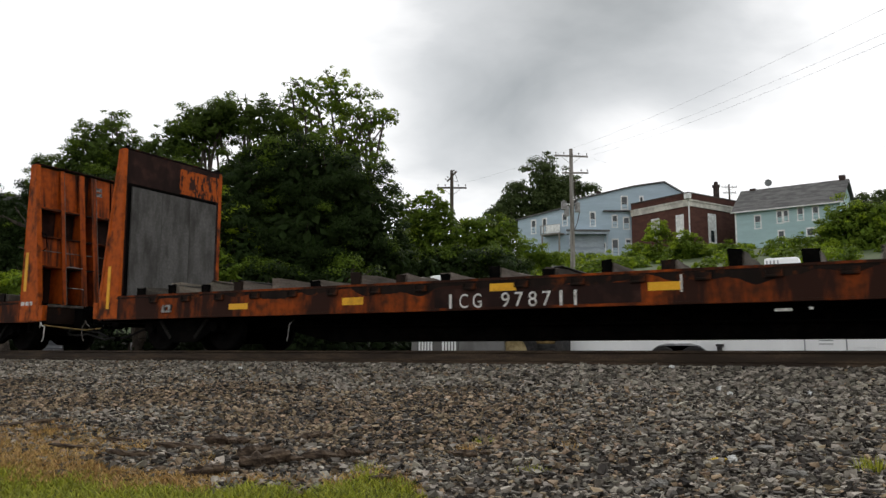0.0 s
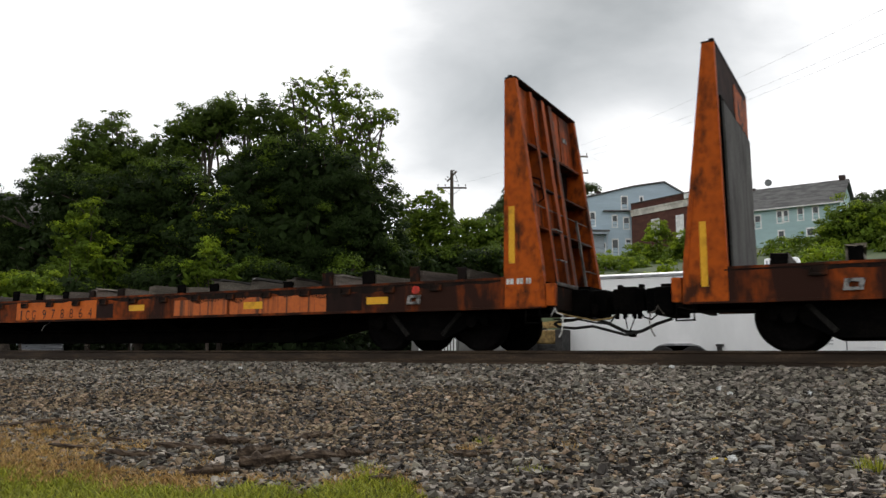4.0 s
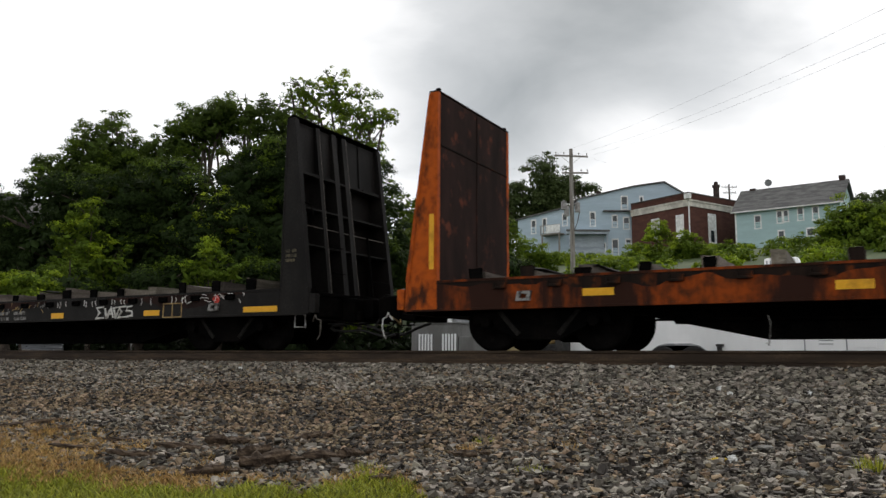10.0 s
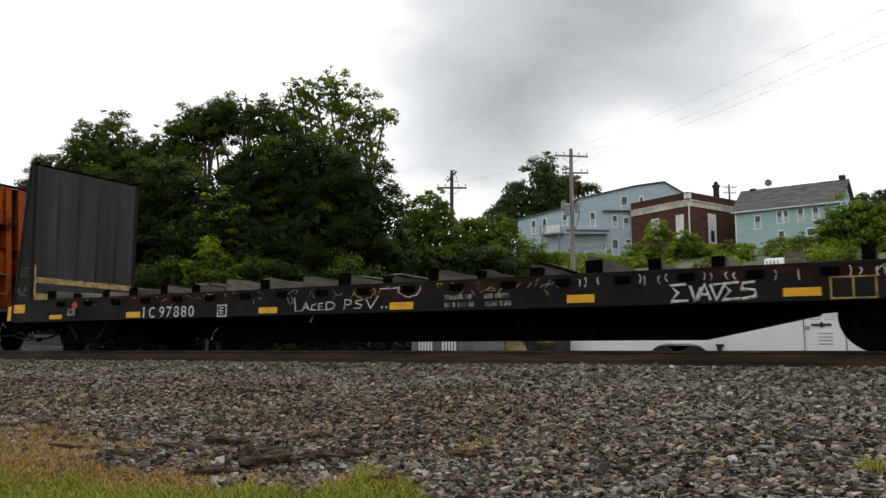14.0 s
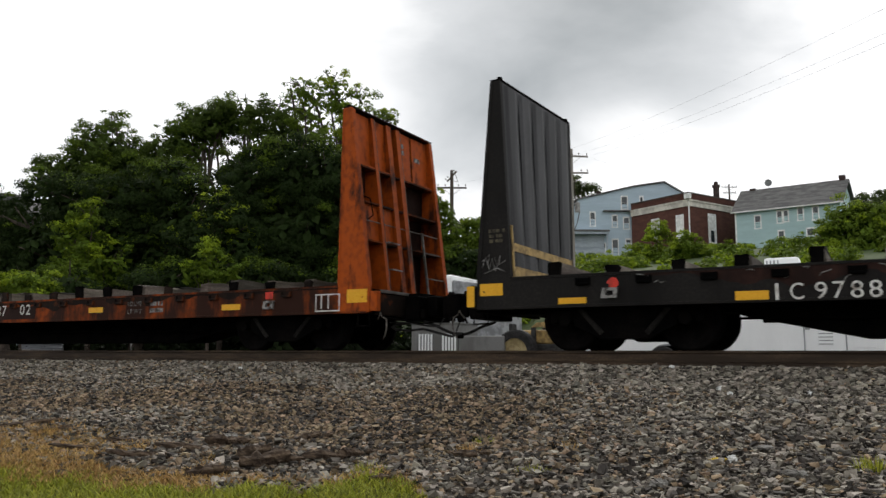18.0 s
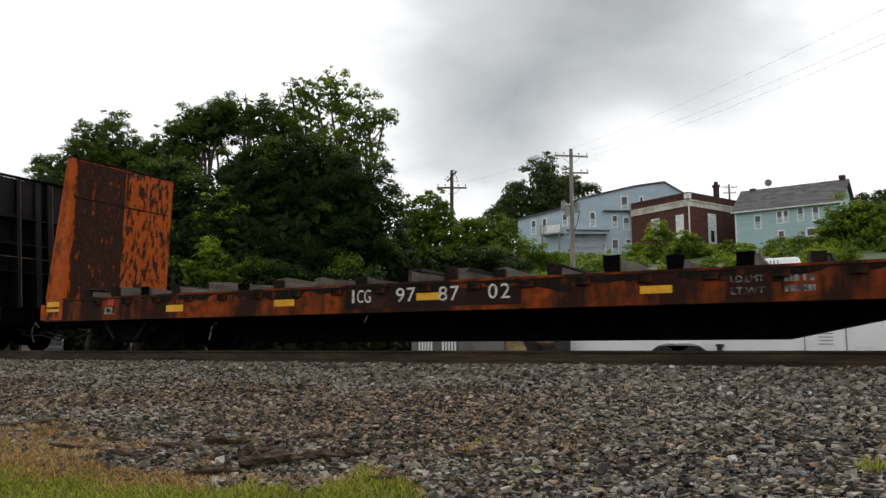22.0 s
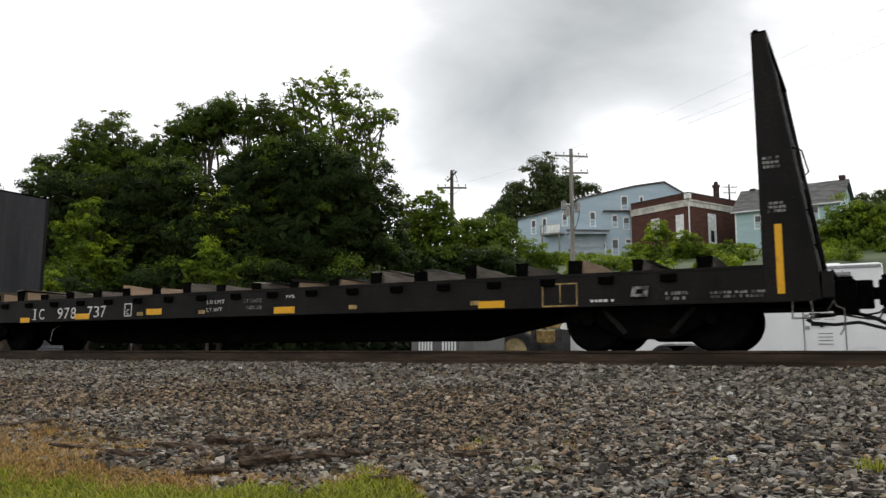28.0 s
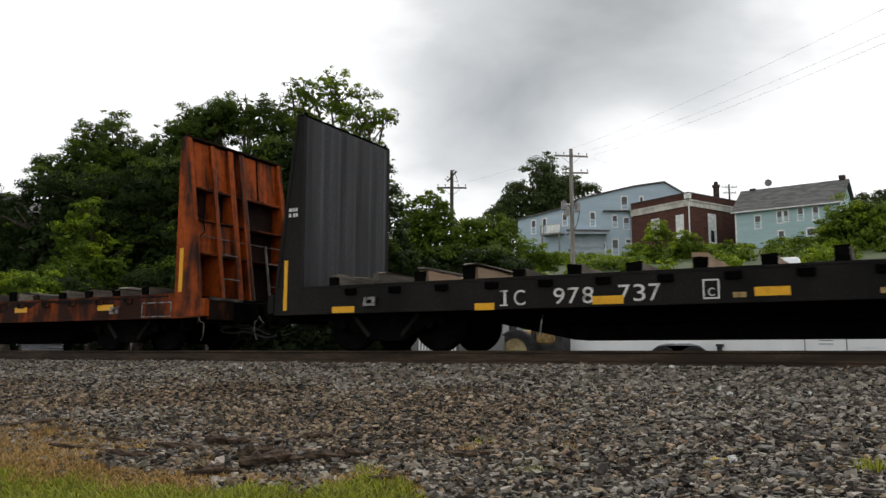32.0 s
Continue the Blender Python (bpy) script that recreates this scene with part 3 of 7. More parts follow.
def build_end(car, s, paint, inner, style, kit, outer):
    """One bulkhead with its platform, coupler and hoses; s is +1 at the leading end, -1 at the other."""
    X = lambda *p: [(s * a, b) for a, b in p]
    dark = kit["dark"]
    steel = M_soot_shade if dark else M_steel_grey
    foot, head = (HALF + 0.65, HALF + 0.18) if s > 0 else (HALF + 0.59, HALF + 0.165)   # outer edge of the bulkhead at the deck and at the top

    def back(z, d=0.0):
        return foot + (head - foot) * (z - 1.12) / 3.2 + d

    for side in (-1, 1):
        y0, y1 = side * W, side * (W - 0.09)
        bm = prism(bmesh.new(), X((HALF - 0.005, 0.64), (HALF - 0.005, 4.32), (head, 4.32), (foot, 1.12), (foot + 0.03, 0.64)), y0, y1, 0.012)
        post = part("side_post", leaned(bm, s), paint, car)
        # doubled edge of the post
        bm = prism(bmesh.new(), X((head - 0.05, 4.28), (head, 4.30), (foot, 1.12), (foot - 0.07, 1.12)), y0 + side * 0.012, y0 - side * 0.105)
        part("post_flange", leaned(bm, s), paint, post)
        bm = prism(bmesh.new(), X((HALF - 0.006, 1.13), (HALF - 0.006, 4.30), (HALF + 0.028, 4.30), (HALF + 0.028, 1.13)), y0 + side * 0.008, y0 - side * 0.02)
        part("post_edge", leaned(bm, s), paint, post)
        part("corner_block", leaned(boxes((s * (foot + 0.034), s * (foot + 0.17), side * W, side * (W - 0.12), 0.66, 1.0), bevel=0.012), s), paint, car)
        bm = bmesh.new()
        for z in (0.76, 0.90, 1.5, 2.0, 2.5, 3.0, 3.5):
            rod(bm, (s * (back(max(z, 1.12)) - 0.12), y0, z), (s * (back(max(z, 1.12)) - 0.12), y0 + side * 0.012, z), 0.016, 6)
        part("post_rivets", leaned(bm, s), paint, post)["kind"] = "stuff"
    panel = part("inner_panel", leaned(boxes((s * HALF, s * (HALF + 0.04), -W + 0.085, W - 0.085, 1.02, 4.30)), s), inner, car)
    face = s * HALF
    if style == "planks":
        n = 3
        wide = (2 * W - 0.40) / n
        for k in range(n):
            y = -W + 0.20 + k * wide
            part("plank", leaned(boxes((face, face - s * 0.055, y + 0.003, y + wide - 0.003, 1.12, 3.50), bevel=0.005), s), M_plank, panel)
        part("plank_frame", leaned(boxes((face, face - s * 0.03, -W + 0.13, -W + 0.196, 1.10, 3.57), (face, face - s * 0.03, -W + 0.196, W - 0.19, 3.506, 3.57)), s), M_soot_shade, panel)
        part("bare_paint", leaned(boxes((face, face - s * 0.008, 0.12, W - 0.10, 3.60, 4.18)), s), M_orange_flake, panel, "flaking orange paint left on the upper corner")
    elif style == "corrugated":
        for k in range(5):
            y = -1.06 + k * 0.53
            bm = bmesh.new()
            vs = [(face, y - 0.23), (face - s * 0.022, y - 0.13), (face - s * 0.022, y + 0.13), (face, y + 0.23)]
            lo, hi = [bm.verts.new((a, b, 1.12)) for a, b in vs], [bm.verts.new((a, b, 4.26)) for a, b in vs]
            for i in range(4):
                bm.faces.new((lo[i], lo[(i + 1) % 4], hi[(i + 1) % 4], hi[i]))
            bm.faces.new(lo), bm.faces.new(hi)
            part("corrugation", leaned(bm, s), inner, panel)
    else:
        part("weld_seam", leaned(boxes((face, face - s * 0.012, -W + 0.1, W - 0.1, 3.40, 3.425)), s), M_grime, panel)
        part("weld_seam", leaned(boxes((face, face - s * 0.012, 0.02, 0.04, 1.1, 4.28)), s), inner, panel)
    part("top_cap", leaned(boxes((s * (HALF - 0.01), s * (head + 0.01), -W + 0.005, W - 0.005, 4.315, 4.345), bevel=0.008), s), M_soot_shade if dark else M_grime, car)
    # outer ribs: one slender near the side, a heavy pair in the middle
    for y, t in ((-0.72, 0.024), (-0.20, 0.045), (0.14, 0.045)):
        bm = prism(bmesh.new(), X((HALF + 0.04, 1.0), (HALF + 0.04, 4.29), (head - 0.035, 4.29), (foot - 0.04, 1.05), (foot - 0.04, 1.0)), y - t, y + t)
        rib = part("rib", leaned(bm, s), outer, car)
        bm = prism(bmesh.new(), X((head - 0.047, 4.285), (head - 0.027, 4.285), (foot - 0.032, 1.06), (foot - 0.054, 1.06)), y - t - 0.03, y + t + 0.03)
        part("rib_flange", leaned(bm, s), outer, rib)
        if y != -0.20:
            bm = rods(((s * (head - 0.032), y + t + 0.02, 4.28), (s * (foot - 0.034), y + t + 0.02, 1.06), 0.010))
            part("rib_edge", leaned(bm, s), M_steel_grey, rib, "bare grey steel edge")
    for z in (2.28,):
        bm = rods(((s * (back(z) - 0.06), -W + 0.09, z), (s * (back(z) - 0.06), W - 0.09, z), 0.010))
        part("tie_rod", leaned(bm, s), M_steel_grey, car)
    for y in (-W + 0.10, W - 0.10):
        part("lifting_lug", leaned(boxes((s * (HALF + 0.01), s * (HALF + 0.08), y - 0.03, y + 0.03, 4.34, 4.40), bevel=0.01), s), M_soot_shade, car)
    for z in (1.92, 2.62, 3.28):
        part("shelf", leaned(boxes((s * (HALF + 0.04), s * back(z, -0.04), -W + 0.09, W - 0.09, z - 0.015, z + 0.015)), s), outer if dark else M_orange_rust, car)
    # stiffened upper plates stand between the ribs, with folded edges below
    for y0, y1 in ((-W + 0.10, -0.77), (-0.67, -0.27), (0.21, 0.66), (0.72, W - 0.10)):
        bm = prism(bmesh.new(), X((head - 0.10, 4.28), (head - 0.085, 4.28), (back(3.32, -0.15), 3.32), (back(3.32, -0.17), 3.32)), y0, y1)
        plate = part("upper_plate", leaned(bm, s), outer, car)
        part("plate_fold", leaned(boxes((s * back(3.32, -0.17), s * back(3.32, -0.05), y0, y1, 3.285, 3.325)), s), outer, plate)
        if dark or y0 > 0:
            continue
        bm = prism(bmesh.new(), X((back(2.60, -0.12), 2.60), (back(2.60, -0.10), 2.60), (back(1.94, -0.12), 1.94), (back(1.94, -0.14), 1.94)), y0, y1)
        part("middle_plate", leaned(bm, s), outer, car)
    part("end_platform", leaned(boxes((s * (HALF + 0.50), s * (foot + 0.17), -W + 0.125, W - 0.02, 0.97, 1.01), bevel=0.006), s), M_soot_shade if dark else M_grime, car)
    part("platform_edge", leaned(boxes((s * (foot + 0.145), s * (foot + 0.175), -W + 0.13, W - 0.02, 0.975, 1.03), bevel=0.006), s), steel, car)
    part("end_sill", leaned(boxes((s * (foot + 0.04), s * (foot + 0.15), -W + 0.125, W - 0.1, 0.60, 0.965), bevel=0.012), s), M_soot_shade if dark else M_grime, car)
    part("striker", boxes((s * 10.52, s * 10.80, -0.60, 0.60, 0.53, 0.96), (s * 10.78, s * 11.0, -0.30, 0.30, 0.60, 0.97), bevel=0.03), M_soot_shade, car)
    cp = part("coupler", boxes((s * 10.9, s * 11.12, -0.10, 0.10, 0.72, 0.88), bevel=0.02), M_soot_shade, car, "black knuckle coupler")
    part("knuckle", boxes((s * 11.06, s * 11.32, -0.20, 0.15, 0.64, 0.98), (s * 11.16, s * 11.37, -0.23, -0.04, 0.58, 1.01), (s * 11.10, s * 11.18, -0.08, 0.06, 0.98, 1.06), (s * 11.20, s * 11.26, -0.16, -0.10, 0.50, 0.60), bevel=0.025), M_soot_shade, cp)
    bm = pipe(bmesh.new(), hose_points(s, -s), 0.026, 8)
    hose = part("air_hose", bm, M_hose, car)
    part("gladhand", boxes((s * 11.25, s * 11.36, -0.05, 0.05, 0.22, 0.33), bevel=0.02), M_soot_shade, hose)
    if s > 0:
        bm = pipe(bmesh.new(), [(10.72, -0.40, 0.54), (10.45, -0.45, 0.48), (10.22, -0.47, 0.46), (10.17, -0.47, 0.43), (10.24, -0.46, 0.38), (10.5, -0.44, 0.355), (10.80, -0.42, 0.385), (11.07, -0.36, 0.31), (11.28, -0.30, 0.25), (11.47, -0.25, 0.30)], 0.022, 8)
        part("trainline_hose", bm, M_hose, car)
        bm = pipe(bmesh.new(), [(10.20, -0.60, 0.50), (10.6, -0.52, 0.49), (10.84, -0.42, 0.44), (11.03, -0.30, 0.42), (11.13, -0.26, 0.58)], 0.014, 6)
        part("trainline_hose", bm, M_hose, car)
        bm = pipe(bmesh.new(), [(11.25, -0.2, 0.62), (11.28, -0.22, 0.40), (11.31, -0.2, 0.27), (11.37, -0.2, 0.42), (11.43, -0.16, 0.60)], 0.011, 6)
        part("hose_chain", bm, M_soot_shade, car)
    for x0, x1, y, z0, z1 in ((10.84, 10.92, -0.56, 0.56, 0.72), (11.10, 11.16, -0.21, 0.50, 0.66), (11.22, 11.27, -0.13, 0.53, 0.64)):
        part("cut_lever_bracket", boxes((s * x0, s * x1, y - 0.04, y + 0.04, z0, z1), bevel=0.01), M_soot_shade, car)
    # uncoupling lever: a bent handle below the corner and a rod to the coupler
    bm = pipe(bmesh.new(), [(s * 10.55, -W + 0.06, 0.56), (s * 10.62, -1.1, 0.53), (s * 10.86, -0.55, 0.47), (s * 11.05, -0.24, 0.52), (s * 11.15, -0.1, 0.62)], 0.013, 6)
    part("uncoupling_lever", bm, M_tan if kit["lever"] else M_soot_shade, car)
    bm = pipe(bmesh.new(), [(s * 10.47, -W + 0.02, 0.50), (s * 10.51, -W - 0.01, 0.55), (s * 10.55, -W - 0.02, 0.62), (s * 10.58, -W - 0.02, 0.55), (s * 10.66, -W, 0.52), (s * 10.67, -W - 0.01, 0.38), (s * 10.645, -W, 0.26), (s * 10.60, -W, 0.19)], 0.009, 6)
    part("lever_handle", bm, M_white if kit["lever"] else M_steel_grey, car, "bent lever handle")
    # stirrup step and grab irons
    bm = pipe(bmesh.new(), [(s * 10.07, SIDE + 0.02, 0.64), (s * 10.06, SIDE + 0.02, 0.41), (s * 10.31, SIDE + 0.02, 0.405), (s * 10.29, SIDE + 0.02, 0.64)], 0.012, 6)
    part("stirrup_step", bm, M_dullwhite if dark and s > 0 else M_soot_shade, car)
    if s > 0:
        x = back(2.45)
        bm = pipe(bmesh.new(), [(x - 0.06, SIDE + 0.10, 2.70), (x + 0.08, SIDE + 0.14, 2.64), (x + 0.15, SIDE + 0.14, 2.34), (x + 0.07, SIDE + 0.1, 2.26)], 0.011, 6)
        part("grab_iron", leaned(bm, s), M_soot_shade, car)
    for z in (1.45, 1.95):
        x = back(z, 0.0)
        bm = pipe(bmesh.new(), [(s * (x - 0.08), -0.62, z), (s * x, -0.62, z), (s * x, -0.26, z), (s * (x - 0.08), -0.26, z)], 0.010, 6)
        part("grab_iron", leaned(bm, s), M_dullwhite if not dark else M_soot_shade, car)
    bm = prism(bmesh.new(), X((back(2.3, -0.06), 2.3), (back(2.3, -0.02), 2.3), (back(1.03, -0.02), 1.03), (back(1.03, -0.06), 1.03)), 0.66, 0.70)
    ladder = part("ladder_post", leaned(bm, s), steel, car)
    for z in (1.4, 1.9):
        bm = rods(((s * back(z, -0.03), 0.70, z), (s * back(z, -0.03), W - 0.1, z), 0.011))
        part("rung", leaned(bm, s), steel, ladder)
    if s < 0:
        bm = bmesh.new()
        bmesh.ops.create_cone(bm, cap_ends=True, segments=20, radius1=0.11, radius2=0.11, depth=0.6, matrix=Matrix.Translation((s * 6.0, 0.65, 0.55)) @ Matrix.Rotation(radians(90), 4, "Y"))
        part("brake_cylinder", bm, M_soot_shade, car)


def panel_mark(x0, x1, z0, z1, mat, car, name, label="", y=SIDE, t=0.006):
    return part(name, boxes((x0, x1, y - t, y + 0.01, z0, z1)), mat, car, label)


def frame_mark(x0, x1, z0, z1, mat, car, label, w=0.022):
    bm = boxes((x0, x1, SIDE - 0.005, SIDE + 0.005, z0, z0 + w), (x0, x1, SIDE - 0.005, SIDE + 0.005, z1 - w, z1),
               (x0, x0 + w, SIDE - 0.005, SIDE + 0.005, z0 + w, z1 - w), (x1 - w, x1, SIDE - 0.005, SIDE + 0.005, z0 + w, z1 - w))
    return part("stencil_frame", bm, mat, car, label)


def bars(x0, x1, z0, z1, rows, mat, car, seed):
    """Writing too small to read, as bars of its size."""
    rng = random.Random(seed)
    bm = bmesh.new()
    h = (z1 - z0) / (rows * 1.6)
    for k in range(rows):
        z = z1 - (k + 1) * (z1 - z0) / rows + h * 0.3
        x = x0 + rng.uniform(0, 0.03)
        while x < x1 - 0.03:
            w = rng.uniform(0.025, 0.06)
            box(bm, x, min(x + w, x1), SIDE - 0.008, SIDE + 0.004, z, z + h)
            x += w + rng.choice((0.014, 0.014, 0.018, 0.05))
    return tagged(part("small_writing", bm, mat, car, "small faded stencilled writing"), kind="stuff")


def jack_pad(car, x, z, mat):
    bm = bmesh.new()
    o = [(-0.13, -0.075), (0.10, -0.075), (0.13, 0.075), (-0.10, 0.075)]
    i = [(-0.065, -0.03), (0.045, -0.035), (0.065, 0.03), (-0.045, 0.035)]
    ring = lambda pts, y: [bm.verts.new((x + a, y, z + b)) for a, b in pts]
    of, inf, ob_, ib = ring(o, SIDE - 0.05), ring(i, SIDE - 0.05), ring(o, SIDE + 0.01), ring(i, SIDE + 0.01)
    for k in range(4):
        j = (k + 1) % 4
        bm.faces.new((of[k], of[j], inf[j], inf[k]))
        bm.faces.new((of[k], ob_[k], ob_[j], of[j]))
        bm.faces.new((inf[k], inf[j], ib[j], ib[k]))
    return part("roping_staple", bm, mat, car, "pale cast roping staple")


POCKET = {}


def build_car(index, kit):
    car = thing("flatcar", pose(CENTRES[index], TRACK_Y, 0), kit["label"], "freight car", "bulkhead flatcars of the train")
    rng = random.Random(100 + index)
    sill, dark = kit["sill"], kit["dark"]
    LEAN[-1], LEAN[1] = kit["lean"]
    aft, fore = -LEAN[-1][0], LEAN[1][0]
    for side in (-1, 1):
        part("side_sill", boxes((aft, fore, side * W, side * (W - 0.03), 0.666, 1.084)), sill, car)
        part("bottom_flange", boxes((aft - 0.6, fore + 0.6, side * W, side * (W - 0.16), 0.63, 0.665)), sill, car)
        part("top_flange", boxes((aft, fore, side * (W + 0.012), side * (W - 0.14), 1.085, 1.12)), sill, car)
    part("deck", boxes((aft - 0.5, fore + 0.5, -W + 0.03, W - 0.03, 1.03, 1.075)), M_soot_shade, car, "sooty steel deck, shade put into its black")
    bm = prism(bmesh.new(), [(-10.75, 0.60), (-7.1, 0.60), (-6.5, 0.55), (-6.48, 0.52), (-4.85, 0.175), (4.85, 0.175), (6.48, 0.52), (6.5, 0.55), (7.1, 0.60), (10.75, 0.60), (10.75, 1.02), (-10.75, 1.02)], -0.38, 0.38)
    part("centre_sill", bm, M_soot_shade, car, "deep fish-bellied black centre sill")
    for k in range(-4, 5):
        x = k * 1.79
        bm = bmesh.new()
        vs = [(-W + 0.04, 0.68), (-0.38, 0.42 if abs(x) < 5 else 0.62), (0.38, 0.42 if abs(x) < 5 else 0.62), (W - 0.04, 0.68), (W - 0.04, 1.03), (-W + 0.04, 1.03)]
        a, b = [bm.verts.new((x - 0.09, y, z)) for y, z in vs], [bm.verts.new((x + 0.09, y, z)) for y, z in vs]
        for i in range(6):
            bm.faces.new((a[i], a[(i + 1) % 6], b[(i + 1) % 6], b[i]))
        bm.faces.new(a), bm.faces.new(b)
        part("cross_bearer", bm, M_soot_shade, car)
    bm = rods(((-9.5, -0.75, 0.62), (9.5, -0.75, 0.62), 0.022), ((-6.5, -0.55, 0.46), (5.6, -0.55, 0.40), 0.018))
    part("brake_pipe", bm, M_soot_shade, car)
    for s in (-1, 1):
        build_truck(car, s * TRUCK_X + 0.05)
        build_end(car, s, kit["post"][0 if s < 0 else 1], kit["inner"][0 if s < 0 else 1], kit["style"][0 if s < 0 else 1], kit, kit["outer"][0 if s < 0 else 1])
    # cross timbers on the deck with steel end caps
    for k in range(-10, 11):
        x = k * 0.895 + rng.uniform(-0.03, 0.03)
        h = rng.uniform(0.15, 0.25)
        w = rng.uniform(0.18, 0.23)
        fresh = k in kit.get("fresh", ())
        bm = boxes((x - w / 2, x + w / 2, -W + rng.uniform(0.06, 0.16), W - rng.uniform(0.05, 0.3), 1.076, 1.10 + h))
        bmesh.ops.subdivide_edges(bm, edges=[e for e in bm.edges if abs(e.verts[0].co.y - e.verts[1].co.y) > 1], cuts=5)
        for v in bm.verts:
            if v.co.z > 1.09:
                v.co += Vector((rng.uniform(-0.018, 0.018), rng.uniform(-0.03, 0.03), rng.uniform(-0.035, 0.012)))
        tm = part("cross_timber", bm, M_timber_new if fresh else M_timber, car)
        if rng.random() < 0.35:
            bm = boxes((x - w / 2 + 0.02, x + w / 2 + rng.uniform(0.0, 0.06), -W + rng.uniform(0.05, 0.4), rng.uniform(-0.2, 1.1), 1.095 + h, 1.125 + h))
            for v in bm.verts:
                v.co += Vector((rng.uniform(-0.03, 0.03), rng.uniform(-0.12, 0.12), rng.uniform(-0.012, 0.02)))
            part("loose_board", bm, M_plank if rng.random() < 0.5 else M_timber, car)
        tm.matrix_basis = pose(0, 0, 0, rng.uniform(-0.5, 0.5), 0, rng.uniform(-0.12, 0.12))
        if rng.random() < 0.80:
            bm = boxes((x - w / 2 - rng.uniform(-0.03, 0.02), x + w / 2 + rng.uniform(-0.03, 0.015), -W + 0.03, -W + 0.085, 1.121, 1.11 + h * rng.uniform(0.65, 1.08)), bevel=0.01)
            for v in bm.verts:
                if v.co.z > 1.15:
                    v.co += Vector((rng.uniform(-0.02, 0.02), rng.uniform(-0.01, 0.01), rng.uniform(-0.02, 0.02)))
            part("end_cap", bm, M_soot_shade if dark or rng.random() < 0.5 else M_grime, car)
    for k in range(-10, 10):
        x = (k + 0.5) * 0.895
        for side in (-1, 1):
            key = (side, dark)
            if key not in POCKET:
                y = side * W
                bm = boxes((-0.11, 0.11, y, y + side * 0.05, 0.955, 0.98), (-0.11, -0.085, y, y + side * 0.05, 0.98, 1.055), (0.085, 0.11, y, y + side * 0.05, 0.98, 1.055), (-0.085, 0.085, y - side * 0.02, y + side * 0.012, 0.98, 1.055))
                rod(bm, (-0.085, y + side * 0.03, 0.965), (0.085, y + side * 0.03, 0.965), 0.022, 8)
                ob = part("stake_pocket", bm, M_soot_shade if dark else M_grime, car)
                POCKET[key] = ob.data
            else:
                ob = new("stake_pocket", POCKET[key])
                ob.parent = car
            ob.matrix_basis = pose(x, 0, 0)
    for x0, x1, z0, z1 in kit["yellow"]:
        panel_mark(x0, x1, z0, z1, M_yellow, car, "reflector", "yellow reflective sheet")
    for x in (-8.1, 8.1):
        jack_pad(car, x, 0.82, M_dullwhite)
    for x, z0, z1 in kit.get("pulls", ()):
        bm = pipe(bmesh.new(), [(x - 0.05, SIDE + 0.25, z1 + 0.10), (x, SIDE + 0.06, z1), (x - 0.012, SIDE + 0.05, (z0 + z1) / 2), (x - 0.035, SIDE + 0.05, z0), (x - 0.06, SIDE + 0.06, z0 + 0.03)], 0.008, 6)
        part("release_pull", bm, M_dullwhite, car, "pale bent end of a brake release rod")
    kit["extras"](car)
    KEYED_CARS.append((car, CENTRES[index]))
    return car


def ragged(car, spans, mat, z0, z1, seed, amp=0.12, name="rust_patch", t=0.003):
    """Patches of grime or bare rust whose lower edge and ends run down unevenly."""
    rng = random.Random(seed)
    for x0, x1 in spans:
        n = max(8, int((x1 - x0) / 0.07))
        ph = [rng.uniform(0, 6.28) for _ in range(4)]
        low = []
        for i in range(n + 1):
            x = x0 + (x1 - x0) * i / n
            w = 0.45 + 0.20 * math.sin(x * 6.0 + ph[0]) + 0.26 * math.sin(x * 2.3 + ph[1]) + 0.10 * math.sin(x * 11.0 + ph[2]) + rng.uniform(-0.05, 0.05)
            edge = min(1.0, 3.0 * min(i, n - i) / n + 0.15)
            low.append((x + rng.uniform(-0.012, 0.012), max(0.672, z1 - max(0.02, (z1 - z0 + amp * (w - 0.5) * 2) * edge))))
        pts = [(x0, z1), *low, (x1, z1)]
        part(name, prism(bmesh.new(), pts, SIDE - t, SIDE + 0.006), mat, car)


def pocket_marks(car, seed):
    """Spray-paint rings and short upright strokes round the stake pockets."""
    rng = random.Random(seed)
    for x in (-0.4475, 0.4475):
        pts = []
        for i in range(13):
            a = -3.5 + 3.9 * i / 12
            pts.append((x + (0.21 + rng.uniform(-0.025, 0.025)) * math.cos(a), SIDE - 0.006, min(1.07, 1.0 + (0.13 + rng.uniform(-0.025, 0.025)) * math.sin(a))))
        part("graffiti", pipe(bmesh.new(), pts, 0.009, 4), M_tan if x < 0 else M_white, car, "spray paint ring round a stake pocket")
    for x in (3.58, 4.475, 5.37, 6.265, 7.16):
        for d in (-0.20, -0.11, 0.10, 0.19):
            if rng.random() < 0.15:
                continue
            u, top, low, bow = x + d + rng.uniform(-0.02, 0.02), rng.uniform(1.03, 1.065), rng.uniform(0.90, 0.95), rng.uniform(0.01, 0.03) * (1 if d < 0 else -1)
            pts = [(u, SIDE - 0.006, top), (u + bow, SIDE - 0.006, (top + low) / 2 + 0.02), (u + bow * 0.7, SIDE - 0.006, (top + low) / 2 - 0.02), (u - bow * 0.3, SIDE - 0.006, low)]
            part("graffiti", pipe(bmesh.new(), pts, rng.uniform(0.006, 0.010), 4), M_white, car, "short white spray paint stroke")


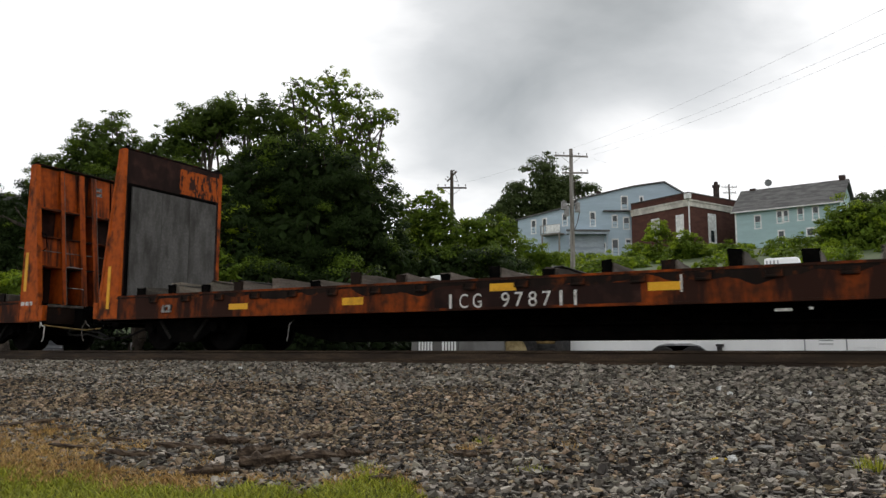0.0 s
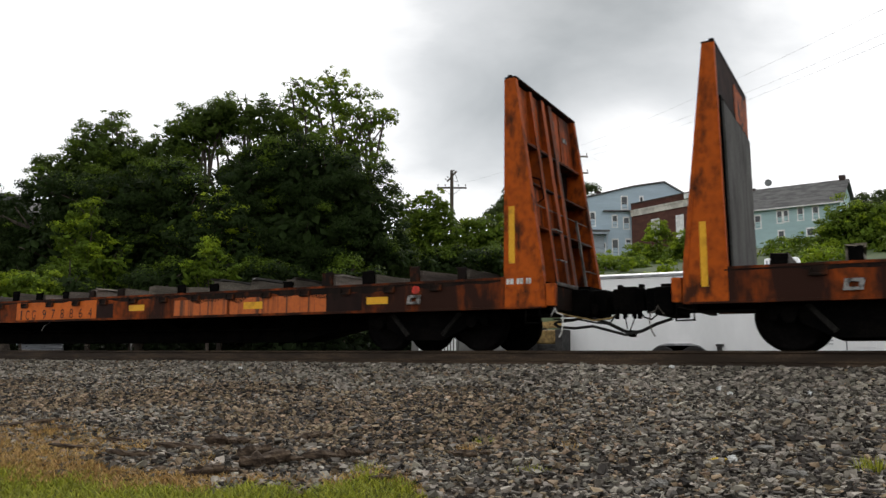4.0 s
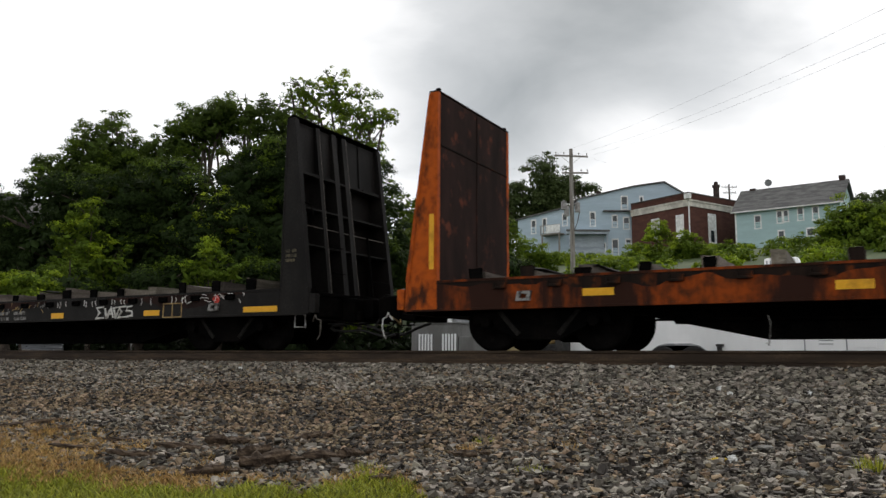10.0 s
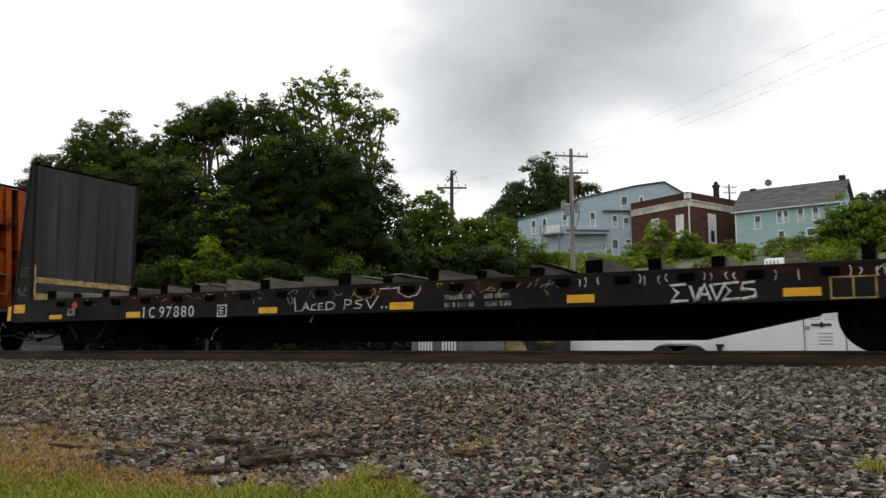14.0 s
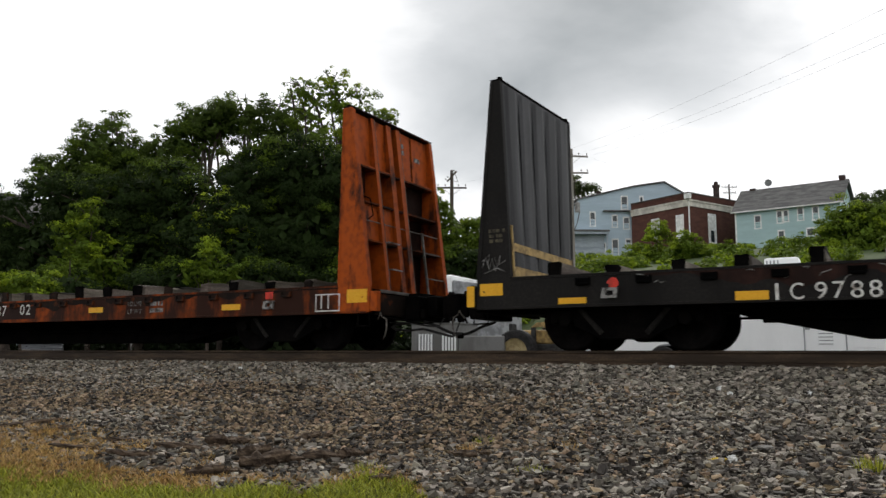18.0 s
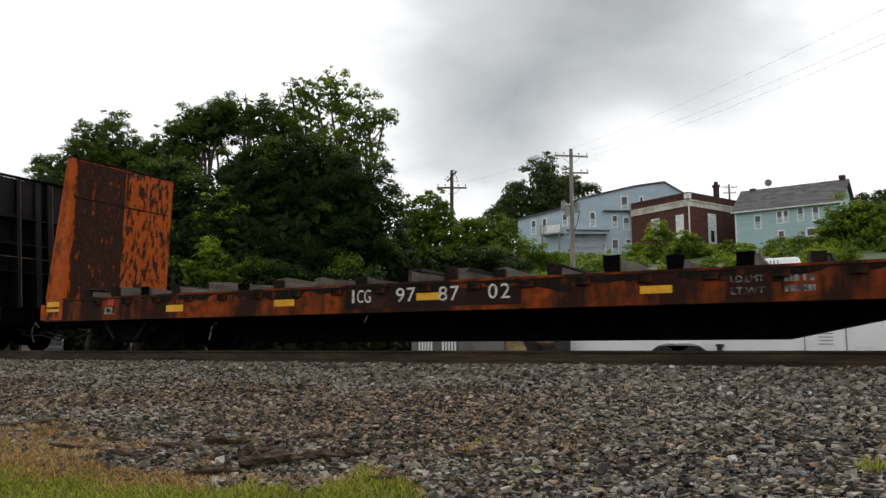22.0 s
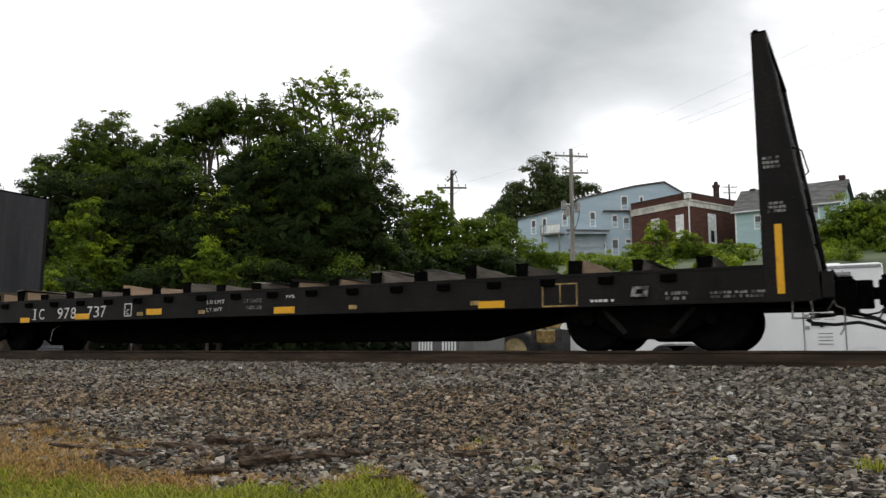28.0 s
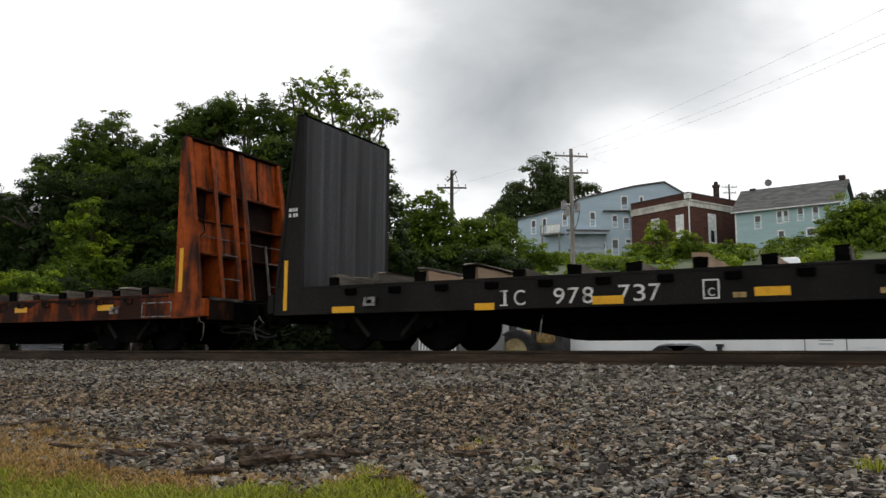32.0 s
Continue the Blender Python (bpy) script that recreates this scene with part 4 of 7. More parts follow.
def round_mark(car, x, z, r, mat, seed):
    rng = random.Random(seed)
    pts = [(x + r * rng.uniform(0.8, 1.15) * math.cos(a), z + r * rng.uniform(0.75, 1.05) * math.sin(a)) for a in [k * 6.2832 / 16 for k in range(16)]]
    return part("red_mark", prism(bmesh.new(), pts, SIDE - 0.006, SIDE + 0.006), mat, car, "round splash of red paint")


def rust_panels(car, spans, mat, z0=0.672, z1=1.08):
    for x0, x1 in spans:
        panel_mark(x0, x1, z0, z1, mat, car, "sill_panel", "", t=0.003)


def drips(car, x0, x1, z0, z1, n, seed, mat=None):
    """Loose squiggles of spray paint."""
    rng = random.Random(seed)
    for _ in range(n):
        bm = bmesh.new()
        x, z = rng.uniform(x0, x1), rng.uniform(z0, z1)
        a = rng.uniform(0, 6.28)
        pts = [(x, SIDE - 0.006, z)]
        for _ in range(rng.randint(2, 4)):
            a += rng.uniform(-1.2, 1.2)
            nx, nz = x + 0.06 * math.cos(a), min(1.07, z + 0.05 * math.sin(a))
            pts.append((nx, SIDE - 0.006, nz))
            x, z = nx, nz
        pipe(bm, pts, 0.007, 4)
        part("graffiti", bm, mat or M_dullwhite, car, "white spray paint scrawl")


def strokes(car, lines, x0, z0, sx, sz, r, mat, label):
    for line in lines:
        bm = bmesh.new()
        pts = [(x0 + a * sx, SIDE - 0.006, z0 + b * sz) for a, b in line]
        pipe(bm, pts, r, 5)
        part("graffiti", bm, mat, car, label)


def outer_writing(car):
    """Small stencils on the sloping upper plates at the leading end."""
    for y0, y1, z in ((0.24, 0.42, 3.98), (0.24, 0.42, 3.85), (0.80, 1.02, 3.80)):
        m = part("small_writing", boxes((-0.004, 0.004, y0, y1, 0, 0.09)), M_dullwhite, car, "small white stencilled writing")
        m.matrix_basis = pose(LEAN[1][1] + 0.099 + (4.28 - z) * 0.084, 0, z, 0, -4.8, 0)


def extras_a(car):
    digits("ICG", -1.76, -1.13, 0.66, 0.225, SIDE - 0.005, M_white, car, "white stencilled letter", 0.68, "letter")
    digits("978711", -0.79, 0.48, 0.66, 0.225, SIDE - 0.005, M_white, car, "white stencilled digit", 0.62)
    ragged(car, ((-9.65, 9.65),), M_grime, 0.96, 1.083, 41, 0.10)
    rust_panels(car, ((-1.98, 1.38),), M_brown, 0.672, 0.97)
    panel_mark(1.93, 1.96, 0.80, 1.04, M_white, car, "paint_run")
    part("pipe_clamp", boxes((3.12, 3.33, SIDE + 0.02, SIDE + 0.06, 0.505, 0.54), (3.53, 3.58, SIDE + 0.02, SIDE + 0.06, 0.52, 0.55)), M_white, car, "pale clamps on the brake pipe")


def extras_b(car):
    rust_panels(car, ((-2.55, 0.21),), M_orange_new)
    rust_panels(car, ((2.53, 3.95), (4.02, 6.29)), M_orange_streak, 0.672, 0.975)
    ragged(car, ((-9.65, -2.56), (0.22, 9.65)), M_grime, 0.95, 1.083, 43, 0.10)
    ragged(car, ((-2.54, 0.20),), M_grime, 1.05, 1.083, 44, 0.035, t=0.008)
    rust_panels(car, ((0.215, 0.74), (6.32, 7.05)), M_brown, 0.672, 0.97)
    digits("ICG", -2.42, -1.84, 0.68, 0.215, SIDE - 0.004, M_stencil, car, "black stencilled letter", 0.60, "letter")
    digits("978864", -1.59, 0.08, 0.69, 0.205, SIDE - 0.004, M_stencil, car, "black stencilled digit", 0.58)
    round_mark(car, 8.12, 0.985, 0.075, M_red, 50)
    outer_writing(car)
    bars(9.75, 10.2, 0.98, 1.12, 1, M_white, car, 3)


def extras_c(car):
    digits("IC", -5.95, -5.55, 0.65, 0.215, SIDE, M_white, car, "white stencilled letter", 0.75, "letter")
    digits("97880", -5.42, -4.46, 0.65, 0.215, SIDE, M_white, car, "white stencilled digit", 0.66, "digit")
    frame_mark(-3.84, -3.60, 0.63, 0.86, M_white, car, "white square stencil frame")
    lettering("E", -3.77, 0.68, 0.13, 0.09, SIDE, M_white, car, "white letter E")
    laced = [[(0, 1), (0.03, 0), (0.16, 0.05)], [(0.17, 0.05), (0.24, 0.6), (0.31, 0.05)], [(0.19, 0.25), (0.29, 0.25)], [(0.44, 0.5), (0.36, 0.4), (0.35, 0.1), (0.45, 0.05)], [(0.58, 0.55), (0.5, 0.52), (0.5, 0.05), (0.59, 0.05)], [(0.5, 0.3), (0.57, 0.3)],
             [(0.65, 0.6), (0.65, 0.05), (0.78, 0.12), (0.82, 0.4), (0.76, 0.6), (0.65, 0.6)], [(1.0, 0), (1.02, 0.75), (1.14, 0.65), (1.12, 0.4), (1.01, 0.32)], [(1.34, 0.68), (1.22, 0.6), (1.22, 0.45), (1.34, 0.3), (1.30, 0.08), (1.18, 0.1)], [(1.42, 0.7), (1.5, 0.05), (1.64, 0.9)]]
    strokes(car, laced, -1.96, 0.69, 1.1, 0.24, 0.010, M_white, "white graffiti reading LACED PSV")
    for k in range(3):
        panel_mark(-0.10 + k * 0.09, -0.07 + k * 0.09, 0.70, 0.73, M_white, car, "graffiti")
    ev = [[(0.22, 1), (0.0, 0.95), (0.10, 0.52), (0, 0.02), (0.24, 0.05)], [(0.27, 0.9), (0.33, 0.05), (0.42, 0.8)], [(0.36, 0.05), (0.47, 0.95), (0.54, 0.05)], [(0.40, 0.38), (0.52, 0.38)], [(0.54, 0.95), (0.62, 0.05), (0.74, 0.95), (0.58, 0.92)],
          [(0.92, 1), (0.72, 0.95), (0.80, 0.55), (0.70, 0.05), (0.93, 0.08)], [(1.12, 1), (0.97, 0.95), (0.95, 0.62), (1.12, 0.55), (1.13, 0.2), (0.95, 0.06)]]
    strokes(car, ev, 4.71, 0.66, 0.98, 0.24, 0.019, M_white, "bold white graffiti reading EVADES")
    drips(car, -8.2, 3.2, 0.94, 1.06, 40, 5)
    drips(car, 0.9, 2.9, 0.90, 1.04, 14, 15, M_tan)
    drips(car, 7.2, 8.9, 0.90, 1.05, 16, 6, M_white)
    panel_mark(-0.13, 0.24, 1.02, 1.036, M_white, car, "graffiti", "white spray paint line")
    pocket_marks(car, 7)
    ragged(car, ((-7.6, -2.4), (-1.6, 3.0), (5.0, 8.9)), M_brown, 0.90, 1.084, 9, 0.12, t=0.002)
    ragged(car, [((k + 0.5) * 0.895 - 0.15, (k + 0.5) * 0.895 + 0.15) for k in (-5, -2, -1, 0, 1, 2, 8)], M_grime, 0.93, 1.06, 8, 0.04)
    for x in (-8.1, 8.1):
        round_mark(car, x + 0.05, 0.965, 0.085, M_red, 51)
    frame_mark(6.70, 7.23, 0.64, 0.93, M_tan, car, "faded tan stencil frame")
    panel_mark(6.955, 6.975, 0.66, 0.91, M_tan, car, "frame_bar")
    bars(1.12, 1.65, 0.66, 0.90, 2, M_dullwhite, car, 8)
    bars(1.82, 2.33, 0.66, 0.90, 2, M_dullwhite, car, 9)
    # tan bands left unpainted on the trailing bulkhead
    face = -HALF
    part("tan_band", leaned(boxes((face + 0.024, face + 0.030, -W + 0.1, W - 0.1, 1.54, 1.67)), -1), M_tan, car, "ragged tan band")
    part("tan_band", leaned(boxes((face + 0.024, face + 0.030, -W + 0.1, W - 0.12, 1.13, 1.30)), -1), M_tan, car)
    part("tan_band", leaned(boxes((face + 0.002, face + 0.030, -W + 0.086, -W + 0.12, 1.12, 1.95)), -1), M_tan, car)
    panel_mark(-10.42, -10.29, 0.67, 1.0, M_yellow, car, "reflector", "yellow reflective sheet")
    panel_mark(-10.19, -9.80, 0.84, 1.03, M_yellow, car, "reflector", "yellow reflective sheet")
    bars(-10.04, -9.76, 1.66, 1.90, 3, M_faint, car, 21)
    strokes(car, [[(0, 0.4), (0.15, 0.9), (0.3, 0.3), (0.4, 0.8), (0.55, 0.2)], [(0.1, 0.1), (0.6, 0.35), (0.95, 0.15)], [(0.5, 0.9), (0.62, 0.45), (0.75, 0.95), (0.7, 0.5), (0.95, 0.7)], [(0.0, 0.7), (0.3, 1.0), (0.25, 0.6)]], -10.15, 1.16, 0.42, 0.32, 0.007, M_dullwhite, "faint white spray scrawl")
    bars(9.80, 10.07, 1.58, 1.84, 3, M_faint, car, 22)


def extras_d(car):
    panel_mark(-2.05, 1.25, 0.70, 0.985, M_brown, car, "sill_panel", t=0.003)
    ragged(car, ((-9.65, 9.65),), M_grime, 0.96, 1.083, 61, 0.12)
    outer_writing(car)
    digits("ICG", -1.95, -1.52, 0.80, 0.22, SIDE - 0.003, M_white, car, "white stencilled letter", 0.60, "letter")
    digits("97", -1.01, -0.64, 0.79, 0.235, SIDE - 0.003, M_white, car, "white stencilled digit", 0.68, "digit")
    digits("87", -0.20, 0.17, 0.79, 0.23, SIDE - 0.003, M_white, car, "white stencilled digit", 0.68, "digit")
    digits("02", 0.69, 1.06, 0.80, 0.23, SIDE - 0.003, M_white, car, "white stencilled digit", 0.68, "digit")
    frame_mark(9.16, 9.69, 0.67, 0.98, M_white, car, "white stencil frame")
    for x in (9.28, 9.43):
        panel_mark(x, x + 0.02, 0.72, 0.97, M_white, car, "frame_bar")
    lettering("LD.LMT", 4.30, 0.90, 0.09, 0.42, SIDE - 0.005, M_dullwhite, car, "small white letters LD.LMT")
    lettering("LT.WT", 4.30, 0.74, 0.09, 0.42, SIDE - 0.005, M_dullwhite, car, "small white letters LT.WT")
    bars(4.95, 5.35, 0.73, 1.0, 2, M_dullwhite, car, 12)
    for x in (-8.1, 8.1):
        panel_mark(x - 0.10, x + 0.08, 0.93, 1.06, M_red, car, "red_mark")
    face = -HALF
    part("rust_sheet", leaned(boxes((face, face + 0.008, -W + 0.14, 0.02, 1.12, 3.40)), -1), M_rust_sheet, car, "dark rusted half of the bulkhead")
    part("rust_sheet", leaned(boxes((face, face + 0.010, -W + 0.14, 0.10, 3.43, 4.28)), -1), M_rust_sheet, car)


def extras_e(car):
    digits("IC", -5.69, -5.26, 0.68, 0.235, SIDE, M_white, car, "white stencilled letter", 0.78, "letter")
    digits("978", -4.80, -4.18, 0.68, 0.24, SIDE, M_white, car, "white stencilled digit", 0.72, "digit")
    digits("737", -3.81, -3.21, 0.69, 0.24, SIDE, M_white, car, "white stencilled digit", 0.70, "digit")
    frame_mark(-2.64, -2.42, 0.69, 0.96, M_white, car, "white square stencil frame")
    for u, z in ((-5.645, 0.68), (-5.645, 0.90)):
        panel_mark(u - 0.04, u + 0.10, z - 0.004, z + 0.016, M_white, car, "serif")
    lettering("C", -2.57, 0.73, 0.11, 0.085, SIDE, M_white, car, "white letter C")
    lettering("LD.LMT", -0.30, 0.88, 0.075, 0.46, SIDE, M_white, car, "small white letters LD.LMT")
    lettering("LT.WT", -0.30, 0.73, 0.075, 0.40, SIDE, M_white, car, "small white letters LT.WT")
    lettering("215500", 0.62, 0.88, 0.07, 0.46, SIDE, M_dullwhite, car, "small faded number", "number")
    lettering("90500", 0.70, 0.75, 0.07, 0.38, SIDE, M_dullwhite, car, "small faded number", "number")
    lettering("FPS", 1.66, 0.93, 0.06, 0.19, SIDE, M_white, car, "small white letters FPS")
    for x in (-2.25, -0.52, 3.05, 5.40):
        panel_mark(x, x + 0.17, 0.70, 0.77, M_tan, car, "old_reflector")
    frame_mark(6.61, 7.17, 0.64, 0.99, M_tan, car, "tan stencil frame")
    panel_mark(6.89, 6.91, 0.70, 0.97, M_tan, car, "frame_bar")
    bars(8.45, 8.75, 0.68, 0.82, 2, M_dullwhite, car, 31)
    bars(9.05, 9.75, 0.69, 0.80, 2, M_dullwhite, car, 32)
    bars(7.35, 7.75, 0.68, 0.74, 1, M_white, car, 33)
    bars(9.78, 10.02, 2.40, 2.58, 3, M_dullwhite, car, 34)
    bars(9.82, 10.06, 1.80, 1.96, 3, M_dullwhite, car, 35)
    bars(-9.94, -9.70, 2.40, 2.6, 2, M_white, car, 36)


def extras_f(car):
    frame_mark(8.9, 9.75, 0.66, 0.96, M_dullwhite, car, "faded white stencil frame")
    ragged(car, ((-9.65, 9.65),), M_grime, 0.96, 1.083, 71, 0.12)


KITS = (
    dict(pulls=((-5.03, 0.16, 0.46),), lever=False, lean=((9.60, 9.655, 9.63), (9.70, 9.72, 9.72)), label="rusty brown-orange bulkhead flatcar lettered ICG 978711, empty", sill=M_orange_rust, post=(M_orange, M_orange), inner=(M_brown, M_brown), outer=(M_outer, M_outer), style=("planks", "planks"), dark=False, extras=extras_a,
         yellow=((-6.46, -5.99, 0.76, 0.87), (-3.82, -3.38, 0.77, 0.90), (-0.99, -0.54, 0.91, 1.03), (1.48, 1.93, 0.83, 0.95), (4.6, 5.05, 0.83, 0.95), (-9.95, -9.86, 0.86, 1.76))),
    dict(pulls=((-4.63, 0.06, 0.36), (-1.62, 0.43, 0.53)), lever=True, lean=((9.63, 9.63, 9.62), (9.72, 9.75, 9.74)), label="rust-streaked orange bulkhead flatcar with a bright orange number panel", sill=M_orange_rust, post=(M_orange, M_orange), inner=(M_brown_chipped, M_brown), outer=(M_outer, M_outer), style=("plain", "plain"), dark=False, extras=extras_b,
         yellow=((-7.17, -6.70, 0.79, 0.90), (-3.84, -3.40, 0.76, 0.88), (1.23, 1.68, 0.80, 0.92), (4.37, 4.83, 0.76, 0.89), (7.15, 7.58, 0.77, 0.89), (9.80, 9.90, 1.33, 2.23), (-9.78, -9.69, 1.31, 2.23))),
    dict(pulls=((-1.59, 0.49, 0.60), (-3.97, 0.20, 0.34)), lever=False, lean=((9.655, 9.835, 9.68), (9.71, 9.765, 9.76)), label="black bulkhead flatcar covered in white graffiti, empty", sill=M_black, post=(M_black, M_black), inner=(M_black_dusty, M_black), outer=(M_black, M_black), style=("corrugated", "plain"), dark=True, extras=extras_c,
         yellow=((-8.89, -8.46, 0.68, 0.77), (-6.39, -5.97, 0.66, 0.78), (-2.80, -2.36, 0.67, 0.78), (0.07, 0.53, 0.67, 0.79), (3.19, 3.61, 0.69, 0.81), (6.15, 6.60, 0.69, 0.80), (8.84, 9.66, 0.70, 0.805))),
    dict(pulls=((-5.24, 0.20, 0.44), (-1.64, 0.47, 0.56)), lever=False, lean=((9.676, 9.68, 9.63), (9.64, 9.68, 9.69)), label="red-orange bulkhead flatcar with flaking rusty paint, empty", sill=M_orange_rust, post=(M_orange, M_red_orange), inner=(M_orange_flake, M_brown), outer=(M_outer, M_red_orange), style=("plain", "plain"), dark=False, extras=extras_d,
         yellow=((-6.44, -5.97, 0.76, 0.89), (-3.65, -3.18, 0.79, 0.91), (-0.62, -0.19, 0.81, 0.93), (3.07, 3.52, 0.79, 0.90), (6.92, 7.39, 0.75, 0.86), (9.84, 10.26, 0.81, 1.04), (-10.21, -9.79, 0.95, 1.06), (-10.21, -9.79, 0.84, 0.90))),
    dict(pulls=((-5.02, 0.20, 0.44),), lever=False, lean=((9.61, 9.64, 9.60), (9.74, 9.735, 9.73)), label="clean black bulkhead flatcar lettered IC 978737, empty", sill=M_black, post=(M_black, M_black), inner=(M_black_dusty, M_black), outer=(M_black, M_black), style=("corrugated", "plain"), dark=True, extras=extras_e, fresh=(-8, -7, -3, -2, 2, 3, 8),
         yellow=((-8.90, -8.43, 0.64, 0.75), (-6.12, -5.78, 0.62, 0.73), (-4.20, -3.74, 0.66, 0.78), (-1.98, -1.54, 0.71, 0.83), (1.38, 1.86, 0.66, 0.78), (5.54, 5.99, 0.65, 0.76), (9.90, 9.99, 0.73, 1.65), (-10.0, -9.92, 0.71, 1.62))),
    dict(pulls=(), lever=False, lean=((9.66, 9.66, 9.66), (9.84, 9.81, 9.80)), label="rusty orange bulkhead flatcar at the end of the cut, empty", sill=M_orange_rust, post=(M_outer, M_outer), inner=(M_brown, M_brown), outer=(M_outer, M_outer), style=("plain", "plain"), dark=False, extras=extras_f,
         yellow=((4.68, 5.12, 0.85, 0.97), (7.54, 8.03, 0.83, 0.95), (9.92, 10.02, 1.15, 2.02), (-3.0, -2.5, 0.8, 0.9))),
)
for _i, _kit in enumerate(KITS):
    build_car(_i, _kit)

# ---- trees and bushes ----


def leaf_cloud(blobs, size, density, rng, fill=0.35, clump=1.0, inner=1.0, fringe=0.5):
    """Leaves in small domed clumps over a set of uneven blobs (x, y, z, radius, squash), sprays that stand out of the crown, and larger inner leaves that close it."""
    P, D, S, U = [], [], [], []
    for x, y, z, r, sq in blobs:
        nc = max(6, int(1.9 * density * r * r * (0.5 + 0.5 * sq) / clump ** 1.6))
        d = rng.normal(size=(nc, 3))
        d /= np.linalg.norm(d, axis=1)[:, None]
        ph = rng.uniform(0, 6.28, 5)
        bumps = 1 + 0.13 * np.sin(6.2 * d[:, 0] + ph[0]) * np.sin(5.4 * d[:, 1] + ph[1]) + 0.11 * np.sin(5 * d[:, 2] + 4 * d[:, 0] + ph[2])
        spray = rng.random(nc) < fringe * 0.5
        rad = r * bumps * np.where(spray, rng.uniform(1.0, 1.22, nc), np.where(rng.random(nc) < fill, rng.uniform(0.55, 0.85, nc), rng.uniform(0.85, 1.03, nc)))
        c = d * rad[:, None] * np.array([1, 1, sq]) + np.array([x, y, z])
        rc = rng.uniform(0.28, 0.62, nc) * clump * min(1.0, 0.55 + 0.25 * r) * np.where(spray, 0.55, 1.0)
        nl = np.maximum(8, (20 * (rc / size) ** 2).astype(int))
        k = np.repeat(np.arange(nc), nl)
        n = len(k)
        e = rng.normal(size=(n, 3))
        e[:, 2] = np.where(e[:, 2] < 0, e[:, 2] * 0.45, e[:, 2])
        e = e * 0.85 + d[k] * 0.5
        e /= np.linalg.norm(e, axis=1)[:, None]
        p = c[k] + e * (rc[k] * rng.uniform(0.45, 1.25, n))[:, None] * np.array([1.15, 1.15, 0.8])
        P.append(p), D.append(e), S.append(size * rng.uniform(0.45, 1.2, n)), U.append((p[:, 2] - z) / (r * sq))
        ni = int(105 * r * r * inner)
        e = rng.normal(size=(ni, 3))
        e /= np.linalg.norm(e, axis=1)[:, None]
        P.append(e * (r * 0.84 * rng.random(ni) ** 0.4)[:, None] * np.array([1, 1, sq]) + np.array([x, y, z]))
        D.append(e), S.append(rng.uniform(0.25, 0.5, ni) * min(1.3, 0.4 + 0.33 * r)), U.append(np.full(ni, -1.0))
    return np.concatenate(P), np.concatenate(D), np.concatenate(S), np.concatenate(U)


def leaf_mesh(name, P, D, S, material, parent, rng):
    n = len(P)
    nrm = D * 0.9 + rng.normal(size=(n, 3)) * 0.36 + np.array([0, 0, 0.45])
    nrm /= np.linalg.norm(nrm, axis=1)[:, None]
    t = np.cross(nrm, rng.normal(size=(n, 3)))
    t /= np.linalg.norm(t, axis=1)[:, None]
    b = np.cross(nrm, t)
    s = S[:, None]
    a0, a1 = P - t * s * 0.62, P + t * s * 0.62
    m0 = P + b * s * 0.36 - nrm * s * 0.12
    m1 = P - b * s * 0.36 - nrm * s * 0.12
    v = np.stack([a0, m0, a1, m1], 1).reshape(-1, 3)
    k = np.arange(n)[:, None] * 4
    f = np.concatenate([k + np.array([[0, 1, 2]]), k + np.array([[0, 2, 3]])], 1).reshape(-1, 3)
    return mesh_object(name, v, f, material, parent)


def limb_mesh(bm, a, b, r0, r1, rng, n=7, steps=5):
    pts = [Vector(a).lerp(Vector(b), i / steps) + Vector((rng.uniform(-1, 1), rng.uniform(-1, 1), rng.uniform(-0.5, 0.5))) * (0.05 * (Vector(b) - Vector(a)).length * (0 < i < steps)) for i in range(steps + 1)]
    for i in range(steps):
        rod(bm, pts[i], pts[i + 1], r0 + (r1 - r0) * i / steps, n, r0 + (r1 - r0) * (i + 1) / steps)


